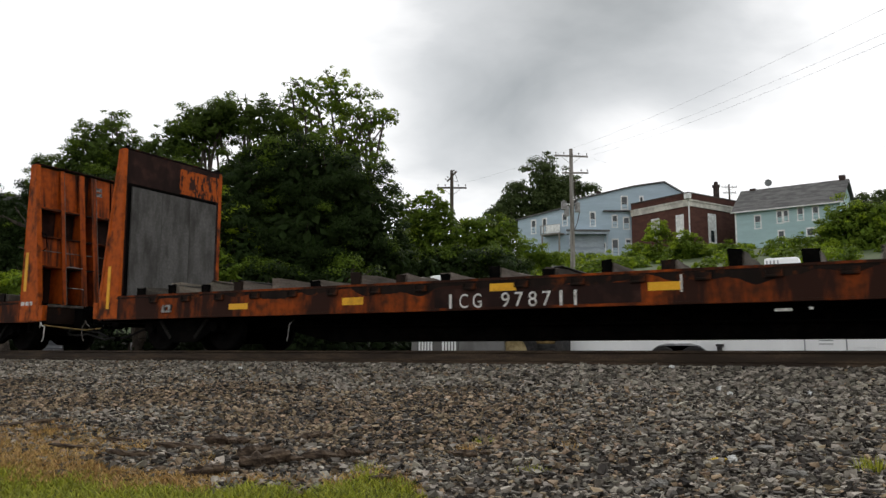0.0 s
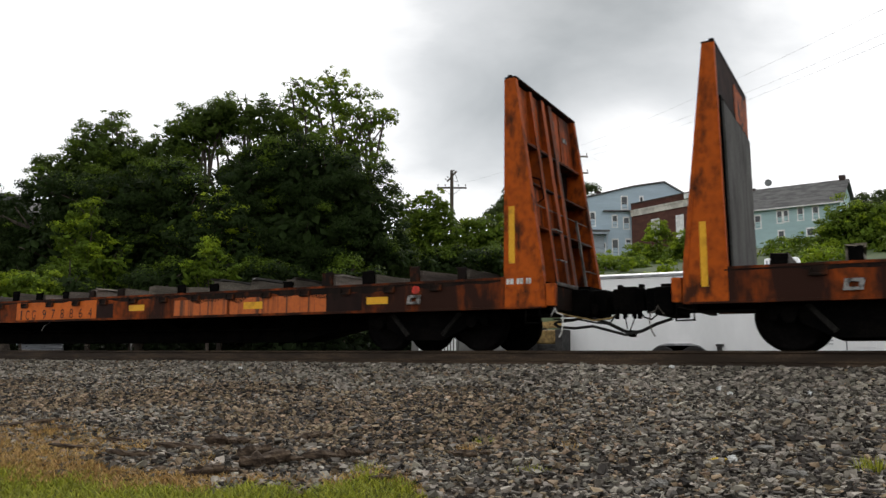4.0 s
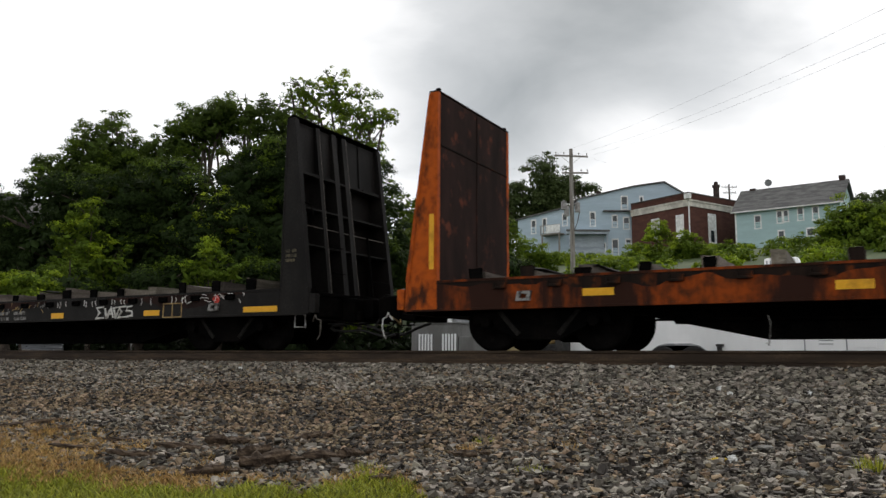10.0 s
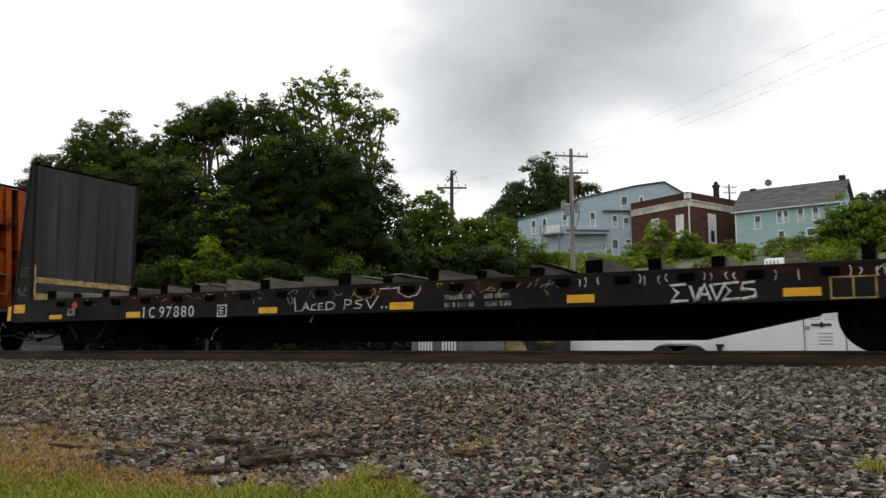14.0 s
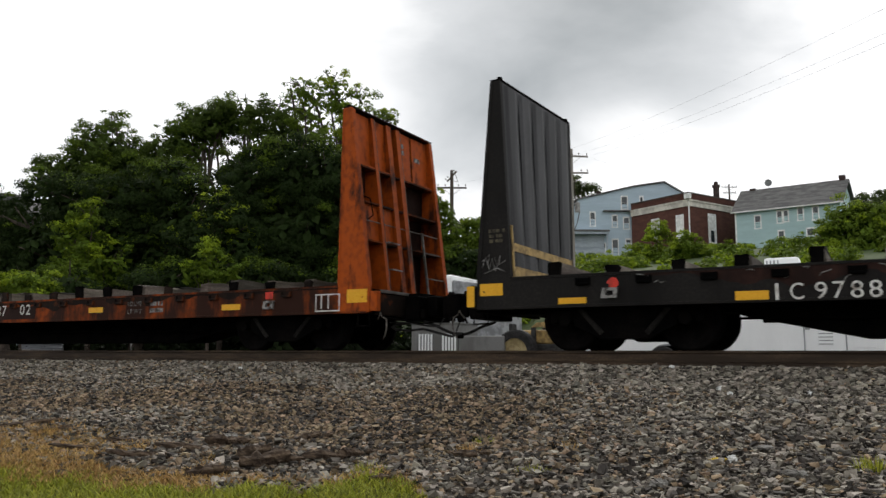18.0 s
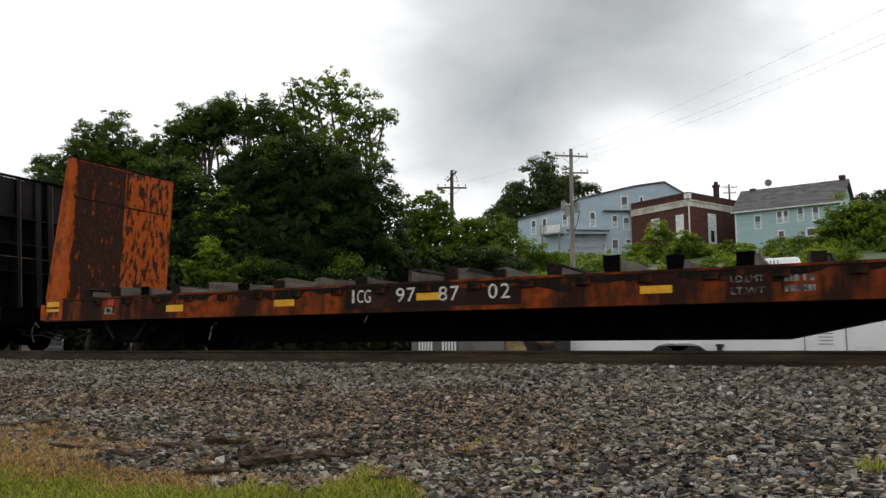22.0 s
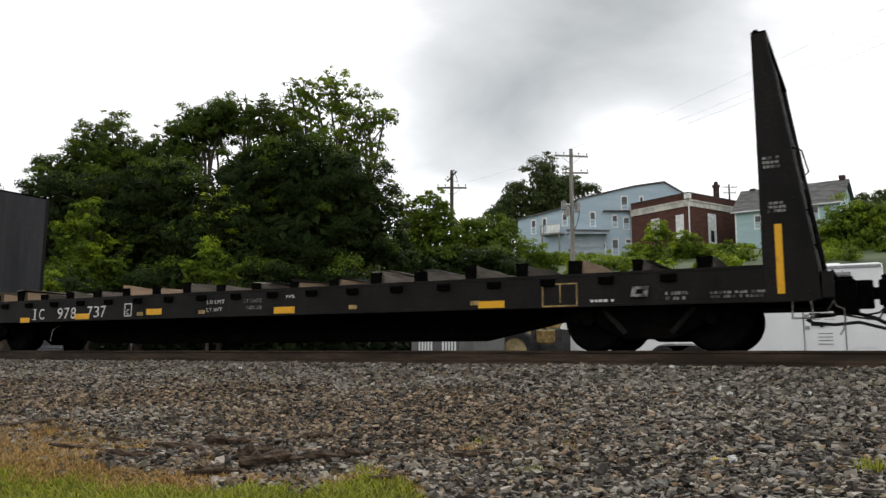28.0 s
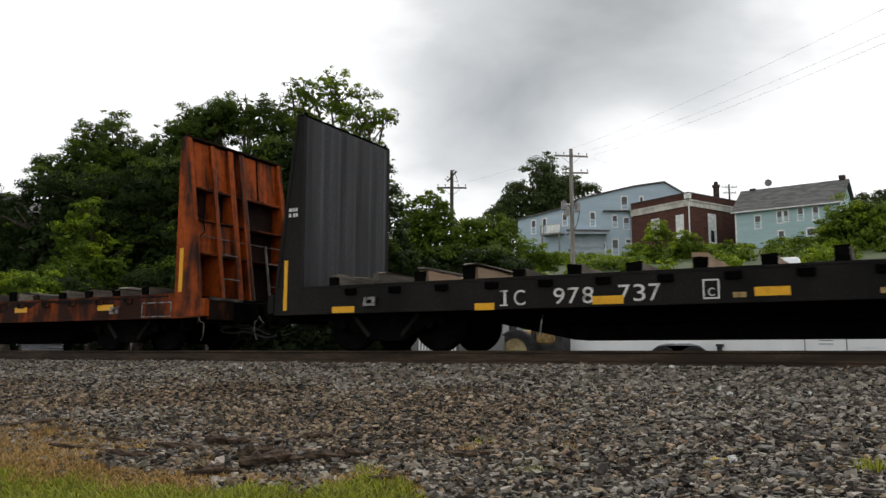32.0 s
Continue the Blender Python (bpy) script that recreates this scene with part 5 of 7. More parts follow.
def tree(base, blobs, material, label, size=0.2, density=5.0, trunk=0.28, seed=1, clump=1.0, fill=0.35, category="tree", accent=None, accent_share=0.2, group="trees by the tracks", inner=1.0, fringe=0.5, stems=0):
    """blobs: (x, y, z, radius, squash), in metres from the foot of the tree."""
    rng = np.random.default_rng(seed)
    pr = random.Random(seed)
    ob = thing("tree" if category == "tree" else "bush", pose(*base), label, category, group)
    P, D, S, U = leaf_cloud(blobs, size, density, rng, fill, clump, inner, fringe)
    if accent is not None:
        # creepers over the tops in uneven tongues, lighter to paint the light from above
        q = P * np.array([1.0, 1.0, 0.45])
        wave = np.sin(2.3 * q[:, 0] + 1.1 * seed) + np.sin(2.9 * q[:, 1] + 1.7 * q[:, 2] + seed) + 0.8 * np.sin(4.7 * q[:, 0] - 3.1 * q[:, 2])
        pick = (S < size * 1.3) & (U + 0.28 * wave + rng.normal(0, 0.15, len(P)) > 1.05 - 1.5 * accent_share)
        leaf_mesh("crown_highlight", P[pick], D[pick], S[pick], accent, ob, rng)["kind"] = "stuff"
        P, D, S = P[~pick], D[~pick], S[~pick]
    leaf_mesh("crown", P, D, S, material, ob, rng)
    if trunk:
        bm = bmesh.new()
        top = max(blobs, key=lambda q: q[2] + q[3])
        fork = Vector((top[0] * 0.3, top[1] * 0.3, max(0.6, top[2] * 0.45)))
        limb_mesh(bm, (0, 0, -0.4), fork, trunk, trunk * 0.75, pr, 9)
        part("trunk", bm, M_bark, ob)
        for k in range(stems):
            x, y, z, r, sq = blobs[k % len(blobs)]
            bm = bmesh.new()
            foot = (x * 0.8 + pr.uniform(-0.6, 0.6), y * 0.8 + pr.uniform(-0.6, 0.6), -0.4)
            limb_mesh(bm, foot, (x + pr.uniform(-0.7, 0.7), y, z - 0.2 * r), trunk * 0.5, trunk * 0.2, pr, 7, 6)
            part("stem", bm, M_bark, ob)
        for x, y, z, r, sq in blobs:
            bm = bmesh.new()
            a = fork * pr.uniform(0.75, 1.0)
            limb_mesh(bm, a, (x, y, z), trunk * 0.4, trunk * 0.1, pr)
            for _ in range(4):
                d = Vector((pr.gauss(0, 1), pr.gauss(0, 1), abs(pr.gauss(0, 0.7)))).normalized()
                limb_mesh(bm, (x - 0.2 * (x - a.x), y, z - 0.25 * r), Vector((x, y, z)) + d * r * 0.85, trunk * 0.16, trunk * 0.05, pr, 5, 3)
            part("limb", bm, M_bark, ob)
    return ob


def gz(x, y):
    return float(ground_z(np.array(x), np.array(y)))


def at(x, y):
    return (x, y, gz(x, y))


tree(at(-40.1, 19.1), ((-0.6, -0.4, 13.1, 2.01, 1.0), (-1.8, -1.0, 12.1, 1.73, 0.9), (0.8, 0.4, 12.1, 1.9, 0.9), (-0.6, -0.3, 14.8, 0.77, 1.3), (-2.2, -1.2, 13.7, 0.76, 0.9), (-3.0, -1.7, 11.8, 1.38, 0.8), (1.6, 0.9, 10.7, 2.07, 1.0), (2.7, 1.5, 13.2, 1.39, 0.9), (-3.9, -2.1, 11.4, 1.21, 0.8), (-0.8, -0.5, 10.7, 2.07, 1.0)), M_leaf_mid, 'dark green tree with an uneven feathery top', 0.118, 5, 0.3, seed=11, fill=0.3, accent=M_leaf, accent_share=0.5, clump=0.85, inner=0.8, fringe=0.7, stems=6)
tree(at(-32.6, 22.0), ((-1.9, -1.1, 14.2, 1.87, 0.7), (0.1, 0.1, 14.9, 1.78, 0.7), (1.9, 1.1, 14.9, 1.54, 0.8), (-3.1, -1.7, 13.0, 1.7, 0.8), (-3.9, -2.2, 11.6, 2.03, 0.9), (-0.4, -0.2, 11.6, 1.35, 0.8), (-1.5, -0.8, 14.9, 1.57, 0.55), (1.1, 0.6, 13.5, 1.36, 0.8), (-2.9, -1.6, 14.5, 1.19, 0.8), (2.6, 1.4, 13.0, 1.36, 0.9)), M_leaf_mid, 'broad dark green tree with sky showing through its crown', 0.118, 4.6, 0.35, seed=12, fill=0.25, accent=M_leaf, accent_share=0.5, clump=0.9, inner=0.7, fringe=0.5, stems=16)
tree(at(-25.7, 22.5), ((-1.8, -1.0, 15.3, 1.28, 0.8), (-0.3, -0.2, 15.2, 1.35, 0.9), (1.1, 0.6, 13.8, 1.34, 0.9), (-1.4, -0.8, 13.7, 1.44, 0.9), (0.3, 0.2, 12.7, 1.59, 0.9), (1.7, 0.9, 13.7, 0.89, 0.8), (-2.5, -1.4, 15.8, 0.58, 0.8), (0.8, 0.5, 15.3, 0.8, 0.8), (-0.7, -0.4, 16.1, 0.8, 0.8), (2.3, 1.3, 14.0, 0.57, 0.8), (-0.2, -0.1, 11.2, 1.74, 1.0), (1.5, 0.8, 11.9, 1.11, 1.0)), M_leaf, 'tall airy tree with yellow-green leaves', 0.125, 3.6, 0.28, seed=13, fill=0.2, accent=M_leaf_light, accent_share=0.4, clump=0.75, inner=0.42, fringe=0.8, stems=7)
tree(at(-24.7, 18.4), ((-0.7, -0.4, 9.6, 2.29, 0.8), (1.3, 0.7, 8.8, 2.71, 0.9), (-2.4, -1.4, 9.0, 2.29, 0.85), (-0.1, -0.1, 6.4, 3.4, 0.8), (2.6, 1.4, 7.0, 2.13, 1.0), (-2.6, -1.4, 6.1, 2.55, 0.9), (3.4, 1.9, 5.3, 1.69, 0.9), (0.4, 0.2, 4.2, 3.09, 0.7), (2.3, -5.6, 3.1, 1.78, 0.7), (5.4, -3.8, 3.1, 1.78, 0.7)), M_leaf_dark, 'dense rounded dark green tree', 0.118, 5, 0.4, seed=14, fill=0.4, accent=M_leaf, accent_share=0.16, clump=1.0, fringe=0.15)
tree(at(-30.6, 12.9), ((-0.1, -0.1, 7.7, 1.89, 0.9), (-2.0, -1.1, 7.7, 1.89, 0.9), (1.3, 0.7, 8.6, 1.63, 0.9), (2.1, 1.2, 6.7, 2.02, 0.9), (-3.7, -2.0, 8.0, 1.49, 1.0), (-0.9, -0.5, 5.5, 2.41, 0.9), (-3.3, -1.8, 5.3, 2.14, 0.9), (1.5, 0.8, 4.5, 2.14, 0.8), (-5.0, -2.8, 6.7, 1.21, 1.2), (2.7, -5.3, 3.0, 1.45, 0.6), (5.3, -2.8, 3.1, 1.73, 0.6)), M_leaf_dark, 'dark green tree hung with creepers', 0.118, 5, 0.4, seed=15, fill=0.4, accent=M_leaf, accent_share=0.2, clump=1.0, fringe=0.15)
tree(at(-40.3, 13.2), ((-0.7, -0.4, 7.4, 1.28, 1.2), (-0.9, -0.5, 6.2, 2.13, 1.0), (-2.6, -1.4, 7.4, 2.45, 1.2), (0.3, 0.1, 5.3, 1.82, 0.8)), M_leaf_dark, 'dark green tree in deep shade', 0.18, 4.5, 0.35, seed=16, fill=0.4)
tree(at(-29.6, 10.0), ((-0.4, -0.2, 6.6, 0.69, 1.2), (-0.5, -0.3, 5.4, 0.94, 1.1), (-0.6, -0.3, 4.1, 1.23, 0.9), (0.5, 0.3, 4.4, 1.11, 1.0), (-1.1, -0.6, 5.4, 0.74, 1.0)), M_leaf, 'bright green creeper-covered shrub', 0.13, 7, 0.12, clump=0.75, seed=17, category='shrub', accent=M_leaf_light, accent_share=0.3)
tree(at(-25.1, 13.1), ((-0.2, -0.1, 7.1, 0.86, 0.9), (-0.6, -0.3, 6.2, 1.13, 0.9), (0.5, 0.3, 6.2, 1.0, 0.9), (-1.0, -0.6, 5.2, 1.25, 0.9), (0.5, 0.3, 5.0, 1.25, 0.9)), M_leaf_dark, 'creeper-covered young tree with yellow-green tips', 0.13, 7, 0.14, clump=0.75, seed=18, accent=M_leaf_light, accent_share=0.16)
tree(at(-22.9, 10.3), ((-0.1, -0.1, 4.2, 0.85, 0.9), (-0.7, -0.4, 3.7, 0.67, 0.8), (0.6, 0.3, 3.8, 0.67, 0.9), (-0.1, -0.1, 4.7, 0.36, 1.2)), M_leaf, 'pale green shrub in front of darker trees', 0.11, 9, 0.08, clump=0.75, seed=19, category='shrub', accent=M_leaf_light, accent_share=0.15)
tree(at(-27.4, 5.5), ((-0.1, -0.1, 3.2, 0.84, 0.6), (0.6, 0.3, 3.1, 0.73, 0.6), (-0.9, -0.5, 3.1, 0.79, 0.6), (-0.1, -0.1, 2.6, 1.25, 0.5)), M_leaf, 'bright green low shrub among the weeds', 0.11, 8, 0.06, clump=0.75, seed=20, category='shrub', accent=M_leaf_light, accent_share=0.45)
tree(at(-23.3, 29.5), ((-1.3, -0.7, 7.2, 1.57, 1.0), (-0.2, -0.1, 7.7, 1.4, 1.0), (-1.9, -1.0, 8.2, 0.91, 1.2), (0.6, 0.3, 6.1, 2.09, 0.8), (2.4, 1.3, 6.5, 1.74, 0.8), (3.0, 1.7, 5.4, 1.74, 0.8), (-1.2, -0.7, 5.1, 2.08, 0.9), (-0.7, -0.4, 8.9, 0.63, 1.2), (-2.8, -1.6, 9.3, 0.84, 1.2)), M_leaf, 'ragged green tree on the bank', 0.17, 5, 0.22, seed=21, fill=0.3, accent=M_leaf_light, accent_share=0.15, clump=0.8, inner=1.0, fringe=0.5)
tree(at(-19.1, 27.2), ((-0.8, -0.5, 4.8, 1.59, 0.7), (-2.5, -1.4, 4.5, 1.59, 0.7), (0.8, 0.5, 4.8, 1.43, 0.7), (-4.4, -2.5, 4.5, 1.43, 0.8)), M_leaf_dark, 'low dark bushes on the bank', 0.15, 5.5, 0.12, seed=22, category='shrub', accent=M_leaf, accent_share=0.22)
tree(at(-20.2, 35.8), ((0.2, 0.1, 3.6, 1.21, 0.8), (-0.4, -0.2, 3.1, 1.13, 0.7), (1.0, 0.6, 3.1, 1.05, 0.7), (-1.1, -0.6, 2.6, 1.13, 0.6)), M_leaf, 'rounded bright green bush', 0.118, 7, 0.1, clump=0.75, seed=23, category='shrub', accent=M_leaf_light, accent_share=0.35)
tree(at(-41.5, 92.6), ((0.3, 0.1, 12.4, 2.96, 0.9), (-3.4, -1.9, 9.9, 2.95, 0.9), (3.1, 1.7, 11.6, 2.63, 0.8), (-0.1, -0.0, 14.8, 1.48, 1.1), (-4.8, -2.7, 8.2, 2.13, 0.9), (5.3, 2.9, 11.2, 1.48, 0.8), (-0.1, -0.1, 9.5, 3.28, 0.9), (-4.5, -2.5, 6.5, 2.78, 1.0), (-1.6, -0.9, 6.5, 2.94, 1.0), (1.6, 0.9, 8.6, 2.78, 0.9), (-6.6, -3.7, 6.9, 1.8, 0.9)), M_leaf_far, 'tall grey-green tree behind the houses', 0.35, 2.2, 0.5, clump=2.0, seed=24, fill=0.3, inner=1.0, fringe=0.6)
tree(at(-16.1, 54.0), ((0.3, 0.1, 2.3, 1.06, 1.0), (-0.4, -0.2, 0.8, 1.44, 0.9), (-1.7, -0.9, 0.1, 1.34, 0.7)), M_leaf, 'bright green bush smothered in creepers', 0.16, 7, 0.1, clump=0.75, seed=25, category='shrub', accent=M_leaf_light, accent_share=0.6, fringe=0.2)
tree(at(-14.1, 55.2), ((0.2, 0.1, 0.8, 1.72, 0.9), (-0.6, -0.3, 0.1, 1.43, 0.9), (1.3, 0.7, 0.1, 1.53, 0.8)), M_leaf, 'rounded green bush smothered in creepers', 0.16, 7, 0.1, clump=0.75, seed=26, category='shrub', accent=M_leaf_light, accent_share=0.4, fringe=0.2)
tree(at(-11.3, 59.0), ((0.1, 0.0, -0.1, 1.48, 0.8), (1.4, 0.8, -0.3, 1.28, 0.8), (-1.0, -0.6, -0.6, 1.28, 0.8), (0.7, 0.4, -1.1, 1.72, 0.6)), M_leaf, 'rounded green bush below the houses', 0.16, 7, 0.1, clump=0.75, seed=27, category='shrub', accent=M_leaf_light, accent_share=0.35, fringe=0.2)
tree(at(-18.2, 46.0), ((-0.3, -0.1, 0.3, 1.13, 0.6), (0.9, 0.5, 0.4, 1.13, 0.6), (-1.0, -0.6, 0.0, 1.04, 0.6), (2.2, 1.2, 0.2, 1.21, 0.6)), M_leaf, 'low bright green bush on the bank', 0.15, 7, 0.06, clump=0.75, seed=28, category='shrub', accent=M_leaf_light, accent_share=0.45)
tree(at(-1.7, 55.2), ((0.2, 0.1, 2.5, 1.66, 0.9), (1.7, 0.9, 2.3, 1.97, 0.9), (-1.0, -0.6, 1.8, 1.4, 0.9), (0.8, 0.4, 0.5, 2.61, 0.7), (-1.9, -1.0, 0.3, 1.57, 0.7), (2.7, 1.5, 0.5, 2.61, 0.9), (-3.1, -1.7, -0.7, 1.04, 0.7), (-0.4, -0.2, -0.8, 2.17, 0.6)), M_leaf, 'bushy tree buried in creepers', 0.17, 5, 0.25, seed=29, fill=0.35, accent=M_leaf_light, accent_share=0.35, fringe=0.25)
tree(at(0.2, 73.4), ((0.6, 0.3, 4.1, 1.21, 0.9), (1.7, 1.0, 3.3, 2.19, 1.0), (-0.6, -0.4, 3.5, 1.1, 0.9)), M_leaf_far, 'tree behind the houses', 0.25, 3.5, 0.25, clump=1.4, seed=30)
tree(at(-12.6, 129.1), ((1.0, 0.6, 12.7, 1.33, 0.8), (2.2, 1.2, 12.2, 1.14, 0.8)), M_leaf_far, 'distant tree top over the roofs', 0.5, 2, 0.3, clump=2.0, seed=31)
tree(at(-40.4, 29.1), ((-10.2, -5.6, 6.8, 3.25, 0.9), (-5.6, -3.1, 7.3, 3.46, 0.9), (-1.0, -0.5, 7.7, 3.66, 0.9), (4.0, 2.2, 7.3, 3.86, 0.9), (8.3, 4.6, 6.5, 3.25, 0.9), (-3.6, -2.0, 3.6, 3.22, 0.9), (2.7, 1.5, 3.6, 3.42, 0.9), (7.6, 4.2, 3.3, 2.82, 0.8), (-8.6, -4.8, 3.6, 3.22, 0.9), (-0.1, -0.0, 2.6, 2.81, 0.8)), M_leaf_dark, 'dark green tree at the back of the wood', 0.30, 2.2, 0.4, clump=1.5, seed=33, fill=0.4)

def undergrowth():
    """Weeds and saplings along the far side of the lot, tree shade painted into their leaf colour."""
    rng = np.random.default_rng(77)
    blobs = []
    for k in range(84):
        x = -54 + (k % 42) * 0.95 + rng.uniform(-0.4, 0.4)
        y = 14.5 + 2.0 * math.sin(k * 0.5) + rng.uniform(-1.5, 1.5) + max(0.0, (x + 30) * 0.15) + 3.0 * (k > 41)
        blobs.append((x, y, gz(x, y) + rng.uniform(0.4, 1.0) + 0.4 * (k > 41), rng.uniform(1.0, 1.6), 0.9))
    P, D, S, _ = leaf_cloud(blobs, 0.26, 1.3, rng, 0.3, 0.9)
    ob = leaf_mesh("undergrowth", P, D, S, M_leaf_shaded, None, rng)
    tagged(ob, "weeds and saplings under the trees, shade put into their near-black green", "undergrowth", kind="stuff")


undergrowth()


def hillside_growth():
    """Rank weeds, vines and saplings over the bank below the houses."""
    rng = np.random.default_rng(78)
    blobs = []
    for k in range(260):
        y = rng.uniform(25, 72)
        x = rng.uniform(-38, 8) * (0.6 + y / 110)
        r = rng.uniform(0.5, 1.15)
        blobs.append((x, y, gz(x, y) + 0.25 * r, r, 0.7))
    P, D, S, _ = leaf_cloud(blobs, 0.22, 2.6, rng, 0.2, 0.9)
    pick = np.sin(np.floor(P[:, 0] / 2.2) * 7.1 + np.floor(P[:, 1] / 2.2) * 3.3) > 0.2
    for sel, mat in ((pick, M_leaf_light), (~pick, M_leaf)):
        ob = leaf_mesh("hillside_weeds", P[sel], D[sel], S[sel], mat, None, rng)
        tagged(ob, "rank green weeds and vines covering the bank", "weeds", kind="stuff")


hillside_growth()
# ---- ballast, grass, scraps ----
COS_H, SIN_H = math.cos(radians(28.99)), math.sin(radians(28.99))


def plan(across, away):
    """Ground plan from the camera's foot: metres to the right and metres ahead."""
    return EYE[0] + across * COS_H - away * SIN_H, EYE[1] + across * SIN_H + away * COS_H


def stone_field(name, material, n, xr, yr, size, seed, label, test=None, sunk=0.06):
    rng = np.random.default_rng(seed)
    # broken rock: a block with its eight corners knocked about
    ico = np.array([(-1, -1, -1), (1, -1, -1), (1, 1, -1), (-1, 1, -1), (-1, -1, 1), (1, -1, 1), (1, 1, 1), (-1, 1, 1)]) * 0.72
    fi = np.array([(0, 2, 1), (0, 3, 2), (4, 5, 6), (4, 6, 7), (0, 1, 5), (0, 5, 4), (1, 2, 6), (1, 6, 5), (2, 3, 7), (2, 7, 6), (3, 0, 4), (3, 4, 7)])
    x, y = rng.uniform(*xr, n), rng.uniform(*yr, n)
    ok = np.ones(n, bool) if test is None else test(x, y, rng)
    x, y = x[ok], y[ok]
    n = len(x)
    s = size * np.exp(np.clip(rng.normal(0, 0.42, n), -0.9, 0.75))
    sc = np.stack([s * rng.uniform(0.8, 1.35, n), s * rng.uniform(0.7, 1.2, n), s * rng.uniform(0.25, 0.62, n)], 1)
    v = ico[None] * (1 + rng.uniform(-0.72, 0.36, (n, 8, 3))) * sc[:, None, :]
    a, b = rng.uniform(0, 6.28, n), rng.normal(0, 0.45, n)
    ca, sa, cb, sb = np.cos(a), np.sin(a), np.cos(b), np.sin(b)
    vx = v[:, :, 0] * cb[:, None] + v[:, :, 2] * sb[:, None]
    vz = -v[:, :, 0] * sb[:, None] + v[:, :, 2] * cb[:, None]
    wx = vx * ca[:, None] - v[:, :, 1] * sa[:, None]
    wy = vx * sa[:, None] + v[:, :, 1] * ca[:, None]
    z = ground_z(x, y) + sc[:, 2] * (1 - 2 * sunk) + rng.uniform(-0.01, 0.014, n)
    verts = np.stack([wx + x[:, None], wy + y[:, None], vz + z[:, None]], -1).reshape(-1, 3)
    faces = (fi[None] + (np.arange(n) * 8)[:, None, None]).reshape(-1, 3)
    ob = mesh_object(name, verts, faces, material)
    return tagged(ob, label, "gravel", kind="stuff")


def soft_noise(x, y, k):
    return np.sin(0.55 * x + 0.9 * y + k) + np.sin(1.31 * x - 0.7 * y + 2 * k) * 0.8 + np.sin(2.3 * y + 0.4 * x - k) * 0.6


def in_sight(x, y):
    dx, dy = x - EYE[0], y - EYE[1]
    away, across = -dx * SIN_H + dy * COS_H, dx * COS_H + dy * SIN_H
    return (away > 4.4) & (np.abs(across) < 0.60 * away + 0.8)


def dusty(x, y):
    """Brown dust and fines, mostly in a band half-way down the bank and thinning out along it."""
    dx, dy = x - EYE[0], y - EYE[1]
    across = (dx * COS_H + dy * SIN_H) / np.maximum(1.0, -dx * SIN_H + dy * COS_H)
    much = np.interp(across, (-0.6, -0.25, 0.05, 0.25, 0.6), (1.0, 1.2, 0.85, 0.35, 0.25))
    return much * (np.exp(-((y + 5.4) / 2.3) ** 2) * 0.85 * np.clip(0.75 + 0.5 * soft_noise(x, y, 1.7), 0, 1) + 0.36)


def grassy(x, y):
    dx, dy = x - EYE[0], y - EYE[1]
    away, across = -dx * SIN_H + dy * COS_H, dx * COS_H + dy * SIN_H
    edge = np.interp(across, (-9, -4.6, -3.2, -2.2, -1.4, -0.9, -0.5, -0.15, 0.15), (7.2, 6.7, 6.2, 5.85, 5.6, 5.5, 5.8, 5.45, 4.0))
    return edge - away + 0.10 * np.sin(across * 9) + 0.06 * np.sin(across * 23 + 1)


def strawy(x, y):
    dx, dy = x - EYE[0], y - EYE[1]
    across = dx * COS_H + dy * SIN_H
    return np.interp(across, (-6, -3.6, -2.5, -1.8, -1.2, 0.2), (3.0, 2.1, 1.25, 0.75, 0.35, 0.2))


def pale(x, y, rng):
    return in_sight(x, y) & (rng.random(len(x)) > dusty(x, y)) & (grassy(x, y) < 0.1 - 0.6 * strawy(x, y) * rng.random(len(x)) ** 1.5)


def brown(x, y, rng):
    return in_sight(x, y) & (rng.random(len(x)) < dusty(x, y)) & (grassy(x, y) < 0.2 - 0.5 * strawy(x, y) * rng.random(len(x)))


stone_field("ballast", M_stone, 190000, (-27, 3.5), (-9.6, -0.90), 0.0195, 21, "angular dark grey ballast stones on the bank", pale)
stone_field("ballast", M_stone, 26000, (-27, 3.5), (-3.4, -0.95), 0.027, 22, "angular dark grey ballast stones against the rail", lambda x, y, r: in_sight(x, y))
# dark stones strewn in as the shaded gaps of the ballast
stone_field("gravel", M_gap_stone, 75000, (-27, 3.5), (-9.6, -0.95), 0.020, 27, "small dark stones that stand for the shaded gaps in the ballast", lambda x, y, r: in_sight(x, y) & (grassy(x, y) < 0.0))
stone_field("gravel", M_stone_brown, 140000, (-27, 3.5), (-9.6, -1.2), 0.0185, 23, "dusty brown gravel and fines on the bank", brown)
stone_field("ballast", M_stone, 3500, (-30, 8), (-0.64, 0.64), 0.05, 24, "grey ballast stones between the rails")
stone_field("ballast", M_stone, 3500, (-30, 8), (0.85, 3.2), 0.05, 25, "grey ballast stones on the far shoulder")
stone_field("gravel", M_stone, 2200, (-9, 3.5), (-9.6, -5.5), 0.025, 26, "flat pieces of grey stone on the bank", lambda x, y, r: in_sight(x, y) & (grassy(x, y) < 0) & (soft_noise(x, y, 4.0) > 0.2))


